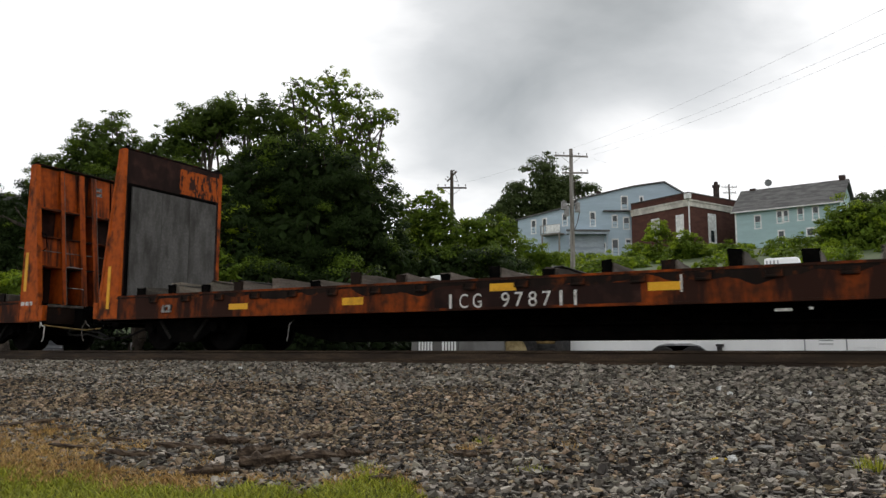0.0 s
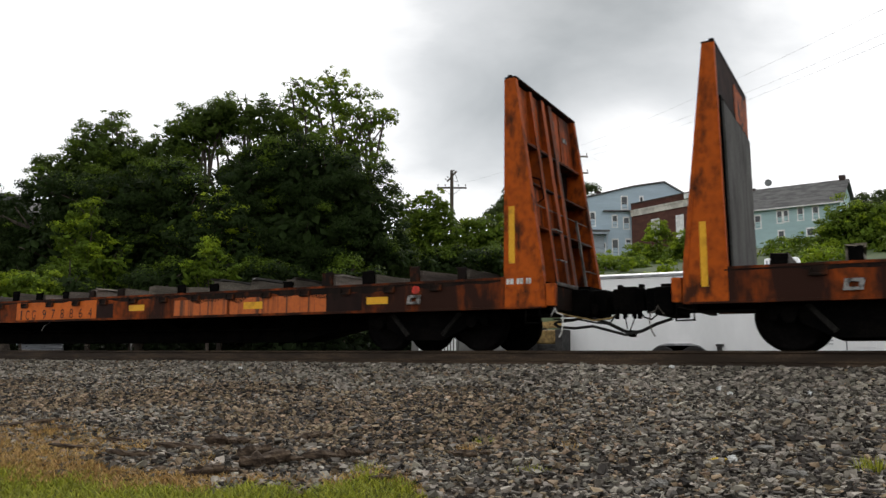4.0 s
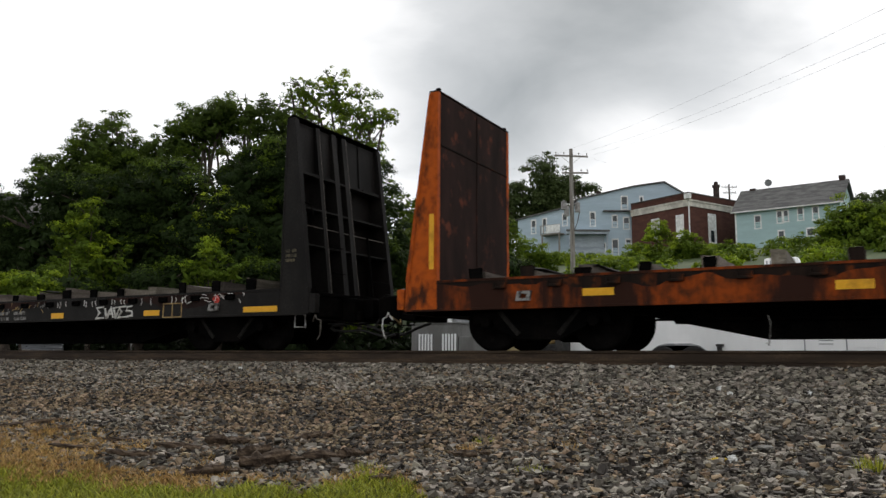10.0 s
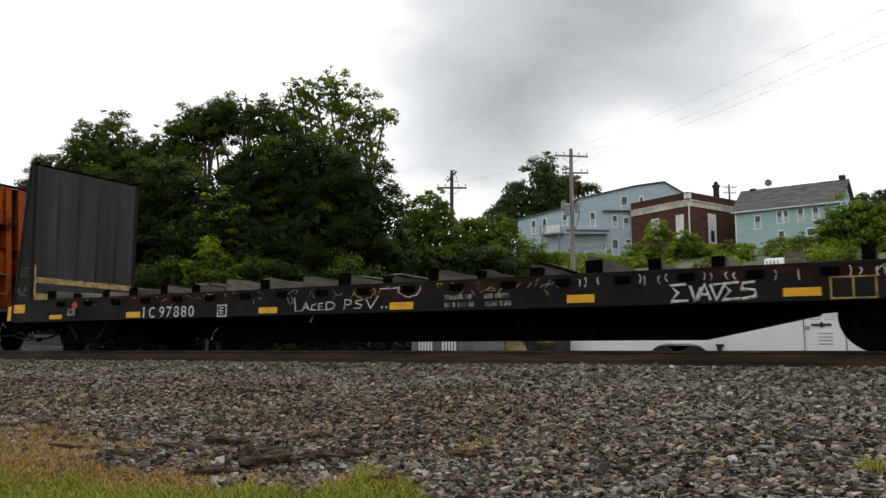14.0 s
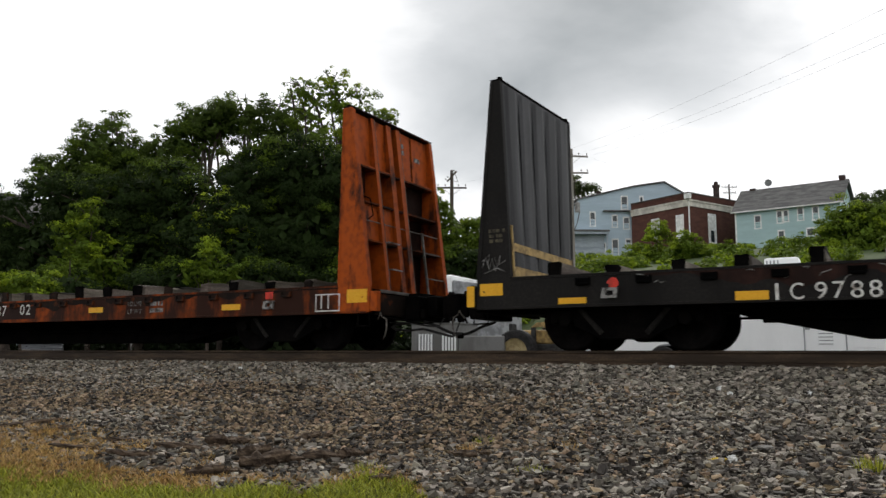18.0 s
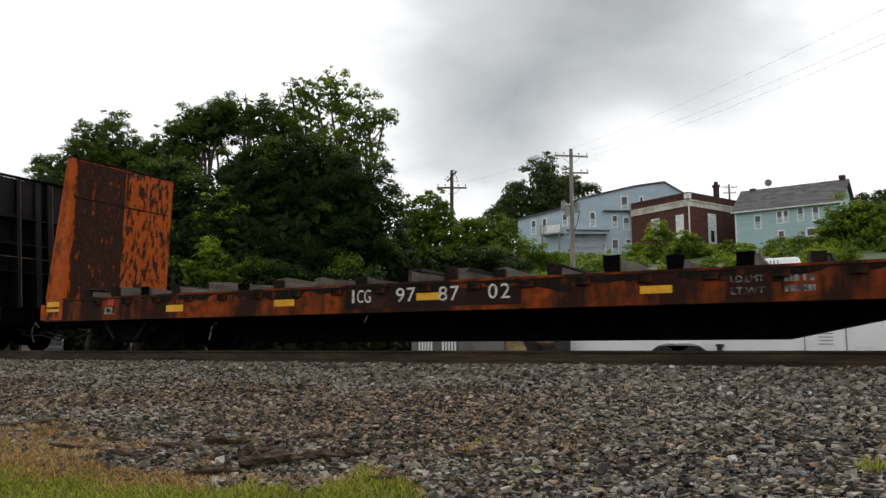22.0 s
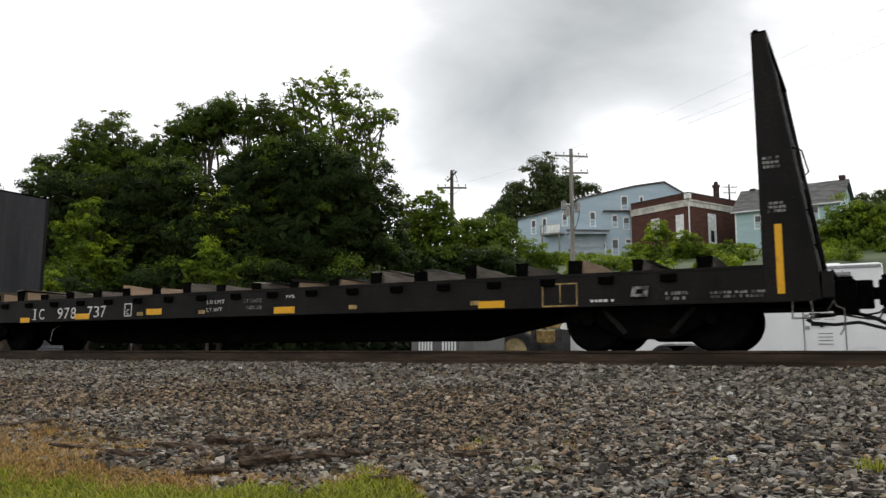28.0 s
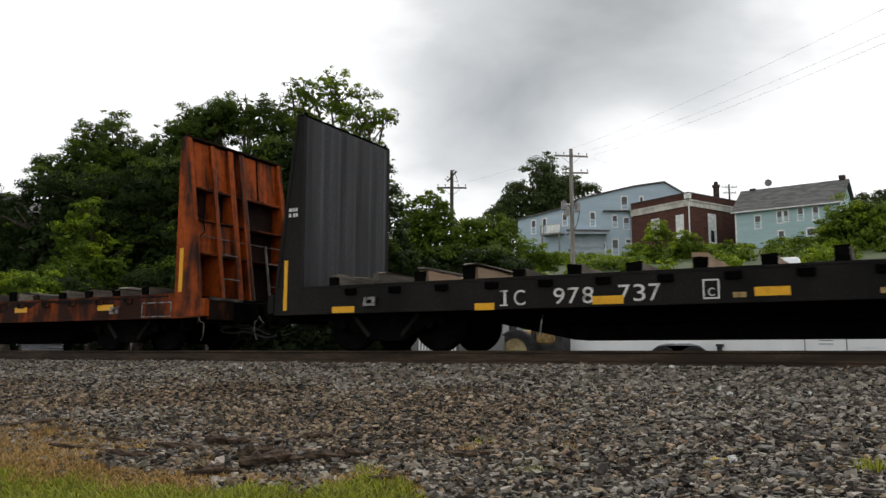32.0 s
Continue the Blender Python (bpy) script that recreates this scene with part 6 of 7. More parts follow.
def blades(name, material, n, test, height, seed, label):
    rng = np.random.default_rng(seed)
    a, w = rng.uniform(-7.5, 0.6, n), rng.uniform(4.2, 10.6, n)
    x, y = plan(a, w)
    ok = test(x, y, rng)
    x, y = x[ok], y[ok]
    n = len(x)
    h = height * rng.uniform(0.35, 1.25, n)
    d = rng.uniform(0, 6.28, n)
    lean = rng.uniform(0.3, 1.5, n) * h
    wd = 0.005 * rng.uniform(0.7, 1.5, n)
    z = ground_z(x, y) - 0.01
    cx, cy = np.cos(d), np.sin(d)
    ring = []
    for f, wf in ((0.0, 1.0), (0.5, 0.8)):
        px, py = x + cx * lean * f * f, y + cy * lean * f * f
        for sg in (-1, 1):
            ring.append(np.stack([px - cy * wd * wf * sg, py + cx * wd * wf * sg, z + h * f], 1))
    ring.append(np.stack([x + cx * lean, y + cy * lean, z + h * 0.95], 1))
    v = np.stack(ring, 1).reshape(-1, 3)
    k = (np.arange(n) * 5)[:, None]
    f = np.concatenate([k + np.array([[0, 1, 3]]), k + np.array([[0, 3, 2]]), k + np.array([[2, 3, 4]])], 1).reshape(-1, 3)
    return tagged(mesh_object(name, v, f, material), label, "grass", kind="stuff")


blades("grass", M_grass, 250000, lambda x, y, r: grassy(x, y) > 0.32 * r.random(len(x)) - 0.05 + 0.9 * (soft_noise(x * 3, y * 3, 2.2) < -1.5), 0.062, 31, "short bright green grass at the foot of the bank")
blades("dry_grass", M_straw, 600000, lambda x, y, r: (grassy(x, y) > -strawy(x, y) * r.random(len(x)) ** 1.2) & (grassy(x, y) < 0.32 * r.random(len(x))) & (r.random(len(x)) < 0.85 * np.clip(strawy(x, y), 0, 1)) & (soft_noise(x * 2.2, y * 2.2, 0.7) > -1.1), 0.06, 32, "low dry straw-coloured grass at the edge of the gravel")


def tuft(across, away, n, height, material, seed):
    rng = random.Random(seed)
    x, y = plan(across, away)
    bm = bmesh.new()
    for _ in range(n):
        a, r = rng.uniform(0, 6.28), rng.uniform(0, 0.10)
        bx, by = r * math.cos(a), r * math.sin(a)
        h, l = height * rng.uniform(0.5, 1.2), rng.uniform(0.01, 0.07)
        vs = [bm.verts.new(p) for p in ((bx - 0.004, by, -0.02), (bx + 0.004, by, -0.02), (bx + l * math.cos(a), by + l * math.sin(a), h))]
        bm.faces.new(vs)
    ob = part("weed_tuft", bm, material)
    ob.matrix_basis = pose(x, y, gz(x, y))
    tagged(ob, "yellowing tuft of weed in the gravel", "weed", "weeds in the gravel")


for _k, (_a, _w, _n, _h, _m) in enumerate(((0.22, 6.55, 90, 0.07, M_straw), (2.82, 5.25, 110, 0.10, M_grass), (0.35, 6.9, 60, 0.06, M_grass), (-0.55, 5.9, 90, 0.09, M_grass), (0.62, 5.6, 60, 0.05, M_grass), (-3.9, 7.9, 120, 0.12, M_straw), (1.0, 6.3, 50, 0.05, M_straw))):
    tuft(_a, _w, _n, _h, _m, 60 + _k)


def scrap(across, away, length, width, height, turn, material, seed, name="wood_scrap", label="dark rotten piece of tie wood on the gravel", category="wood scrap", tilt=0):
    rng = random.Random(seed)
    bm = bmesh.new()
    n = 12
    rings = []
    for i in range(n):
        f = i / (n - 1)
        taper = 0.45 + 0.55 * math.sin(math.pi * min(1, max(0, f * 0.9 + 0.08))) + rng.uniform(-0.12, 0.12)
        cx = (f - 0.5) * length
        ring = []
        for a in (0.3, 1.2, 2.0, 2.9, 3.8, 4.7, 5.5):
            r = taper * rng.uniform(0.5, 1.35)
            ring.append(bm.verts.new((cx + rng.uniform(-0.02, 0.02), math.cos(a) * width / 2 * r, math.sin(a) * height / 2 * r)))
        rings.append(ring)
    for p, q in zip(rings, rings[1:]):
        for i in range(7):
            bm.faces.new((p[i], p[(i + 1) % 7], q[(i + 1) % 7], q[i]))
    bm.faces.new(rings[0]), bm.faces.new(rings[-1])
    ob = part(name, bm, material)
    x, y = plan(across, away)
    ob.matrix_basis = pose(x, y, gz(x, y) + height * 0.5 + 0.012, 0, tilt, turn + 28.99)
    return tagged(ob, label, category, "scraps on the bank")


for _k, _r in enumerate(((-1.92, 7.1, 0.34, 0.11, 0.09, 25), (-2.2, 6.9, 0.55, 0.06, 0.05, 8), (-1.38, 6.33, 0.42, 0.13, 0.11, 12), (-1.55, 6.65, 0.30, 0.10, 0.09, 30), (-0.95, 6.5, 0.36, 0.09, 0.08, 18), (-0.75, 6.62, 0.22, 0.10, 0.07, 35),
                         (-1.75, 5.98, 0.30, 0.10, 0.08, -12), (-4.04, 8.1, 0.6, 0.05, 0.04, 10), (-2.5, 6.6, 0.5, 0.06, 0.05, -6), (-3.1, 7.0, 0.62, 0.05, 0.04, 20), (-4.4, 8.5, 0.7, 0.06, 0.05, 15), (-0.42, 5.55, 0.16, 0.05, 0.04, 3), (-2.9, 7.5, 0.5, 0.04, 0.03, 8), (0.18, 6.2, 0.2, 0.08, 0.06, 22), (-1.2, 7.3, 0.25, 0.07, 0.06, 40))):
    scrap(_r[0], _r[1], _r[2] * 0.95, _r[3] * 0.95, _r[4] * 1.1, _r[5] + (-1) ** _k * 11, M_scrap, 200 + _k, tilt=(-1) ** (_k // 2) * 6)
    scrap(_r[0] + 0.16, _r[1] + 0.10, _r[2] * 0.6, _r[3] * 0.5, _r[4] * 0.6, _r[5] + 14, M_scrap, 300 + _k)
for _k, _r in enumerate(((-1.98, 7.45, 0.26, 0.10, 0.07, 16), (2.35, 5.9, 0.24, 0.08, 0.05, 22), (2.25, 5.15, 0.22, 0.11, 0.06, 5), (1.35, 5.05, 0.14, 0.12, 0.07, 12), (3.55, 8.1, 0.16, 0.12, 0.07, 0))):
    scrap(_r[0], _r[1], _r[2] * 0.65, _r[3] * 0.7, _r[4] * 0.8, _r[5], M_slab, 230 + _k, "flat_stone", "pale flat stone lying in the gravel", "stone")
for _k, _r in enumerate(((3.10, 8.9, 0.13, 0.08, 0.05, 10), (3.12, 8.65, 0.10, 0.06, 0.04, 40), (2.02, 5.61, 0.08, 0.06, 0.05, 0), (3.12, 10.8, 0.09, 0.06, 0.05, 0), (-3.4, 13.4, 0.09, 0.06, 0.05, 0), (3.95, 8.6, 0.10, 0.08, 0.05, 0))):
    scrap(_r[0], _r[1], _r[2] * 0.6, _r[3] * 0.7, _r[4], _r[5], M_litter, 240 + _k, "litter", "scrap of white litter on the ballast", "litter")
scrap(1.93, 5.64, 0.11, 0.035, 0.025, 12, M_tape, 250, "tape_scrap", "twisted scrap of yellow plastic tape", "litter")

# ---- houses on the hill ----


class Face:
    """A vertical wall plane: u runs along it from a corner, out points away from the wall, z is height."""

    def __init__(self, x, y, angle, out):
        self.m, self.out = pose(x, y, 0, 0, 0, angle), out

    def add(self, bm, u0, u1, t0, t1, z0, z1, bevel=0.0):
        b = bmesh.new()
        box(b, u0, u1, self.out * t0, self.out * t1, z0, z1, bevel)
        bmesh.ops.transform(b, matrix=self.m, verts=b.verts)
        me = bpy.data.meshes.new("tmp")
        b.to_mesh(me)
        b.free()
        bm.from_mesh(me)
        bpy.data.meshes.remove(me)
        return bm

    def slab(self, name, mat, parent, u0, u1, t0, t1, z0, z1, label="", bevel=0.0):
        return part(name, self.add(bmesh.new(), u0, u1, t0, t1, z0, z1, bevel), mat, parent, label)

    def prism(self, name, mat, parent, pts, t0, t1, label=""):
        bm = prism(bmesh.new(), pts, self.out * t0, self.out * t1)
        bmesh.ops.transform(bm, matrix=self.m, verts=bm.verts)
        return part(name, bm, mat, parent, label)

    def window(self, parent, u0, u1, z0, z1, name="window", boarded=None, sash=True):
        u0, u1 = min(u0, u1), max(u0, u1)
        bm = bmesh.new()
        w = 0.13
        for r in ((u0 - w, u0, z0, z1), (u1, u1 + w, z0, z1), (u0 - w, u1 + w, z1, z1 + w * 1.3), (u0 - w - 0.04, u1 + w + 0.04, z0 - w, z0)):
            self.add(bm, r[0], r[1], 0.0, 0.07, r[2], r[3])
        fr = part(name, bm, M_winwhite, parent)
        if boarded is not None:
            self.slab("board", boarded, fr, u0, u1, 0.0, 0.03, z0, z1)
        else:
            zm = (z0 + z1) / 2
            self.slab("pane", M_glass, fr, u0, u1, 0.0, 0.02, z0, zm - 0.02)
            self.slab("pane", M_glass, fr, u0, u1, 0.0, 0.035, zm + 0.02, z1)
            if sash:
                self.slab("sash_bar", M_winwhite, fr, u0, u1, 0.0, 0.05, zm - 0.02, zm + 0.02)
        return fr


def brick_building():
    b = thing("brick_building", pose(0, 0, 0), "dark red brick building with a cream cornice band and boarded windows", "building", "houses on the hill")
    L, R = Face(-18.92, 82.22, 153.0, 1), Face(-18.92, 82.22, 63.0, -1)
    wl = L.slab("wall", M_brickwall, b, 0, 9.0, -0.3, 0, 11.5, 19.45)
    wr = R.slab("wall", M_brickwall, b, 0.302, 13.0, -0.3, 0, 11.5, 19.45)
    L.slab("roof", M_roofdark, b, 0.3, 9.0, -12.5, -0.3, 19.0, 19.12)
    for f, n in ((L, 9.0), (R, 13.0)):
        f.slab("cornice", M_cream, b, -0.14, n, 0.0, 0.14, 17.90, 18.68, "weathered cream cornice band")
        f.slab("cornice_lip", M_cream, b, -0.24, n, 0.14, 0.24, 18.52, 18.70)
        f.slab("coping", M_roofdark, b, -0.10, n, -0.4, 0.10, 19.45, 19.60)
    L.window(b, 0.9, 1.8, 14.2, 16.85, boarded=M_winwhite)
    L.window(b, 4.6, 5.6, 14.6, 16.9, boarded=M_cream)
    w = R.window(b, 3.6, 4.85, 13.8, 17.2, boarded=M_winwhite)
    R.slab("pane", M_glass, w, 3.95, 4.55, 0.03, 0.05, 13.9, 15.3)
    bm = L.add(bmesh.new(), -0.15, -0.03, 0.02, 0.14, 13.0, 18.9)
    part("downspout", bm, M_winwhite, b)
    L.slab("rain_head", M_winwhite, b, -0.45, 0.25, 0.02, 0.5, 18.75, 19.35)
    R.slab("chimney", M_chimney, b, 10.5, 11.05, -4.3, -3.75, 19.1, 22.2, "brick chimney", 0.04)
    R.slab("chimney_cap", M_chimney, b, 10.42, 11.13, -4.38, -3.67, 22.2, 22.55)
    R.slab("chimney_pot", M_chimney, b, 10.6, 10.95, -4.2, -3.85, 22.55, 22.95)
    # a few courses of proud bricks round the wall heads
    for f, n in ((L, 7.0), (R, 11.0)):
        for k in range(3):
            f.slab("brick_course", M_brickwall, b, 0.0, n, 0.0, 0.035, 18.80 + 0.2 * k, 18.88 + 0.2 * k)


def blue_building():
    b = thing("blue_house", pose(0, 0, 0), "pale blue clapboard house of three storeys with a balcony and porch", "house", "houses on the hill")
    A, Wg = Face(-33.13, 83.5, 29.0, -1), Face(-33.13, 83.5, 172.1, 1)
    A.prism("wall", M_bluewall, b, [(0, 11), (0, 20.2), (7.19, 21.9), (11.25, 22.5), (13.6, 21.1), (13.9, 11)], -13, 0)
    A.prism("roof", M_roofgrey, b, [(-0.25, 20.15), (7.19, 21.92), (11.25, 22.52), (13.8, 21.0), (13.8, 21.16), (11.25, 22.70), (7.19, 22.08), (-0.25, 20.32)], -13.2, 0.25)
    Wg.prism("wall", M_bluewall, b, [(0.0, 11), (0.0, 19.5), (9.05, 18.4), (9.05, 11)], -8, 0)
    Wg.prism("roof", M_roofgrey, b, [(-0.1, 19.52), (9.3, 18.38), (9.3, 18.52), (-0.1, 19.66)], -8.2, 0.3)
    for z in np.arange(12.0, 21.0, 0.45):
        A.slab("clapboard", M_bluewall, b, 0.05, 13.5 if z < 20 else 10.0, 0.0, 0.025, z, z + 0.41) if z < 19.6 else None
    for z in np.arange(12.0, 18.2, 0.45):
        Wg.slab("clapboard", M_bluewall, b, 0.05, 9.0, 0.0, 0.025, z, z + 0.41)
    for u0, u1, z0, z1 in ((5.69, 6.38, 19.03, 20.6), (4.46, 5.0, 16.66, 18.1), (5.91, 6.53, 16.44, 17.84), (1.62, 2.15, 16.79, 18.5), (6.15, 6.7, 14.2, 15.0), (2.92, 3.4, 13.41, 14.44), (8.1, 8.4, 19.3, 20.6)):
        A.window(b, u0, u1, z0, z1)
    A.window(b, 4.40, 5.05, 12.9, 14.96, "door", sash=False)
    for u0, u1, z0, z1 in ((6.3, 6.85, 16.4, 18.1), (4.67, 5.15, 16.47, 18.15), (1.6, 2.15, 17.0, 18.45)):
        Wg.window(b, u0, u1, z0, z1)
    A.slab("ledge_roof", M_roofgrey, b, 3.24, 7.31, 0.0, 0.5, 18.62, 18.80)
    por = A.slab("porch", M_bluewall_grey, b, -1.6, 3.7, 0.03, 1.3, 15.55, 16.0, "grey-blue porch roof")
    A.slab("porch_fascia", M_roofgrey, por, -1.75, 3.8, 1.3, 1.42, 15.85, 16.08)
    for u in (-1.4, 3.4):
        A.slab("post", M_bluewall_grey, por, u, u + 0.16, 1.05, 1.21, 11.9, 15.55)
    A.slab("porch_wall", M_bluewall_grey, por, -1.2, 3.3, 0.03, 0.08, 12.0, 15.5)
    bal = Wg.slab("balcony", M_pole, b, 1.9, 4.8, 0.03, 1.4, 15.75, 15.92, "weathered wooden balcony")
    Wg.slab("banner", M_winwhite, bal, 1.9, 3.9, 1.41, 1.44, 15.95, 17.0, "white sheet hung over the rail")
    for k in range(8):
        Wg.slab("baluster", M_pole, bal, 1.9 + k * 0.40, 1.98 + k * 0.40, 1.30, 1.38, 15.92, 16.95)
    Wg.slab("handrail", M_pole, bal, 1.85, 4.85, 1.28, 1.40, 16.95, 17.05)
    Wg.slab("post", M_pole, bal, 4.5, 4.68, 1.15, 1.33, 11.8, 15.75)
    Wg.slab("post", M_pole, bal, 2.0, 2.18, 1.15, 1.33, 11.8, 15.75)
    A.slab("chimney", M_chimney, b, 3.0, 3.6, -3.2, -2.6, 20.6, 21.9)


def green_house():
    b = thing("turquoise_house", pose(0, 0, 0), "pale turquoise clapboard house with a grey shingle roof", "house", "houses on the hill")
    H = Face(-6.02, 82.51, 172.1, 1)
    H.slab("wall", M_greenwall, b, -3.2, 8.0, -8.0, 0, 11.0, 17.0)
    for z in np.arange(11.6, 16.8, 0.42):
        H.slab("clapboard", M_greenwall, b, -3.2, 8.0, 0.0, 0.025, z, z + 0.385)
    H.slab("corner_board", M_winwhite, b, 7.86, 8.04, 0.0, 0.05, 11.3, 17.0)
    # gabled roof with its ridge along the wall, built as two slopes
    for s in (0, 1):
        bm = bmesh.new()
        t0, t1 = (0.45, -4.0) if s == 0 else (-4.0, -8.45)
        z0, z1 = (16.75, 20.0) if s == 0 else (20.0, 16.75)
        vs = []
        for u in (-3.6, 8.35):
            for t, z in ((t0, z0), (t1, z1), (t1, z1 + 0.16), (t0, z0 + 0.16)):
                vs.append(bm.verts.new((u, H.out * t, z)))
        for i in range(4):
            j = (i + 1) % 4
            bm.faces.new((vs[i], vs[j], vs[4 + j], vs[4 + i]))
        bm.faces.new(vs[:4]), bm.faces.new(vs[4:])
        bmesh.ops.transform(bm, matrix=H.m, verts=bm.verts)
        part("roof", bm, M_roofgrey, b)
    for u in (-3.2, 7.85):
        bm = bmesh.new()
        vs = [bm.verts.new((uu, H.out * t, z)) for uu in (u, u + 0.15) for t, z in ((0, 17.0), (-4.0, 19.9), (-8.0, 17.0))]
        bm.faces.new(vs[:3]), bm.faces.new(vs[3:])
        for i in range(3):
            bm.faces.new((vs[i], vs[(i + 1) % 3], vs[3 + (i + 1) % 3], vs[3 + i]))
        bmesh.ops.transform(bm, matrix=H.m, verts=bm.verts)
        part("gable", bm, M_greenwall, b)
    H.slab("gutter", M_winwhite, b, -3.6, 8.35, 0.44, 0.56, 16.72, 16.86)
    for u0, u1, z0, z1 in ((5.2, 5.75, 14.8, 16.2), (2.85, 3.3, 15.2, 16.5), (2.2, 2.6, 15.3, 16.5), (0.62, 1.1, 15.3, 16.6), (-0.95, -0.45, 15.2, 16.6), (2.72, 3.25, 12.9, 14.2), (-0.5, 0.25, 12.7, 14.2)):
        H.window(b, u0, u1, z0, z1)
    for u, z in ((6.6, 20.3), (-3.2, 20.65)):
        H.slab("chimney", M_chimney, b, u, u + 0.62, -4.4, -3.8, 19.0, z)
    bm = bmesh.new()
    bmesh.ops.create_cone(bm, cap_ends=True, segments=20, radius1=0.42, radius2=0.12, depth=0.16, matrix=H.m @ Matrix.Translation((5.0, H.out * -3.6, 20.75)) @ Matrix.Rotation(radians(70), 4, "X"))
    bmesh.ops.create_cone(bm, cap_ends=True, segments=8, radius1=0.03, radius2=0.03, depth=0.9, matrix=H.m @ Matrix.Translation((5.0, H.out * -3.75, 20.3)))
    part("satellite_dish", bm, M_rvgrey, b)


brick_building()
blue_building()
green_house()


def grey_shed():
    x, y = plan(-36.5, 62)
    b = thing("shed", pose(x, y, gz(x, y), 0, 0, 29), "grey-roofed shed half hidden behind trees", "shed")
    part("wall", boxes((-5, 5, -3, 3, -0.3, 11.2)), M_bluewall_grey, b)
    bm = prism(bmesh.new(), [(-5.5, 11.1), (-3.5, 13.2), (4.0, 12.6), (5.5, 11.1)], -3.4, 3.4)
    part("roof", bm, M_roofgrey, b)


# ---- poles and wires ----


def utility_pole(x, y, top, mat, arms, label, turn):
    z = gz(x, y)
    p = thing("utility_pole", pose(x, y, z, 0, 0, turn), label, "utility pole", "poles behind the tracks")
    h = top - z
    bm = bmesh.new()
    rod(bm, (0, 0, -0.5), (0, 0, h), 0.19, 14, 0.13)
    part("shaft", bm, mat, p)
    for az, half, tilt, off in arms:
        a = part("crossarm", boxes((-half, half, -0.16, -0.05, -0.06, 0.06), bevel=0.01), mat, p)
        a.matrix_basis = pose(off, 0, az - z, 0, tilt, 0)
        for u in (-half + 0.08, -half * 0.45, half * 0.45, half - 0.08):
            bm = bmesh.new()
            rod(bm, (u, -0.1, 0.05), (u, -0.1, 0.20), 0.018, 6)
            bmesh.ops.create_uvsphere(bm, u_segments=10, v_segments=6, radius=0.06, matrix=Matrix.Translation((u, -0.1, 0.22)))
            part("insulator", bm, M_ceramic, a)
        bm = rods(((-half * 0.6, -0.1, -0.04), (0, -0.1, -0.65), 0.016), ((half * 0.6, -0.1, -0.04), (0, -0.1, -0.65), 0.016), n=5)
        part("arm_brace", bm, mat, a)
    return p


_p = utility_pole(-19.55, 42.98, 15.58, M_pole, ((15.0, 1.25, 2.0, 0.0), (13.70, 1.0, 0.0, 0.28)), "grey weathered utility pole with two crossarms", 29)
for _k, (_dx, _dz, _h) in enumerate(((-0.42, 4.4, 0.75), (0.40, 4.7, 0.7), (-0.62, 4.9, 0.6))):
    _bm = bmesh.new()
    rod(_bm, (_dx, -0.12, _dz), (_dx, -0.12, _dz + _h), 0.20, 16)
    rod(_bm, (_dx, -0.12, _dz + _h), (_dx, -0.12, _dz + _h + 0.12), 0.06, 8)
    part("transformer", _bm, M_ceramic, _p, "grey transformer can")
_bm = pipe(bmesh.new(), [(0.12, -0.14, 3.3), (0.34, -0.3, 3.9), (0.5, -0.3, 4.6), (0.22, -0.16, 5.6), (0.2, -0.15, 7.2)], 0.03, 6)
part("service_cable", _bm, M_pole_dark, _p)
utility_pole(-28.4, 40.4, 14.35, M_pole_dark, ((12.95, 1.15, 0.0, 0.0), (13.85, 0.55, -48.0, 0.0)), "dark leaning utility pole above the trees", 29)
_x, _y = plan(48.6, 131)
utility_pole(_x, _y, 29.3, M_pole_dark, ((28.8, 1.3, 0, 0), (27.8, 1.1, 0, 0)), "distant dark utility pole behind the roofs", 29)


def wire(a, b, sag, r=0.0036):
    a, b = Vector(a), Vector(b)
    bm = bmesh.new()
    pts = [a.lerp(b, i / 14) - Vector((0, 0, sag * 4 * (i / 14) * (1 - i / 14))) for i in range(15)]
    pipe(bm, pts, r, 5)
    tagged(part("power_line", bm, M_wire), "thin grey power line strung between poles", "power line", "power lines")


wire((-20.36, 42.55, 15.27), (2.1, 6.98, 8.2), 0.30)
wire((-18.67, 43.49, 15.37), (2.05, 6.96, 7.55), 0.30)
wire((-18.23, 43.73, 15.11), (2.04, 6.95, 7.32), 0.30)
wire((-20.36, 42.55, 15.27), (-40.3, 50.94, 15.53), 0.50)
wire((-18.23, 43.73, 14.90), (-16.44, 98.46, 22.02), 0.30)
wire((-16.1, 98.64, 22.02), (3.23, 40.76, 13.27), 0.30)

# ---- vehicles and gear on the lot ----


def tyre_and_rim(parent, x, y, z, r, w, rim, mat=M_rim, hub=M_machine, name="wheel"):
    bm = bmesh.new()
    lathe(bm, [(rim, -w / 2), (r * 0.92, -w / 2), (r, -w * 0.34), (r, w * 0.34), (r * 0.92, w / 2), (rim, w / 2), (rim, -w / 2)], 28, False)
    wh = part(name, bm, M_tyre, parent)
    wh.matrix_basis = pose(x, y, z)
    bm = bmesh.new()
    lathe(bm, [(rim * 1.04, -w * 0.50), (rim * 0.92, -w * 0.38), (rim * 0.5, -w * 0.32), (rim * 0.45, -w * 0.42), (0.001, -w * 0.42)], 28, False)
    lathe(bm, [(rim * 0.98, w * 0.4), (0.001, w * 0.4)], 28, False)
    part("rim", bm, mat, wh)
    return wh


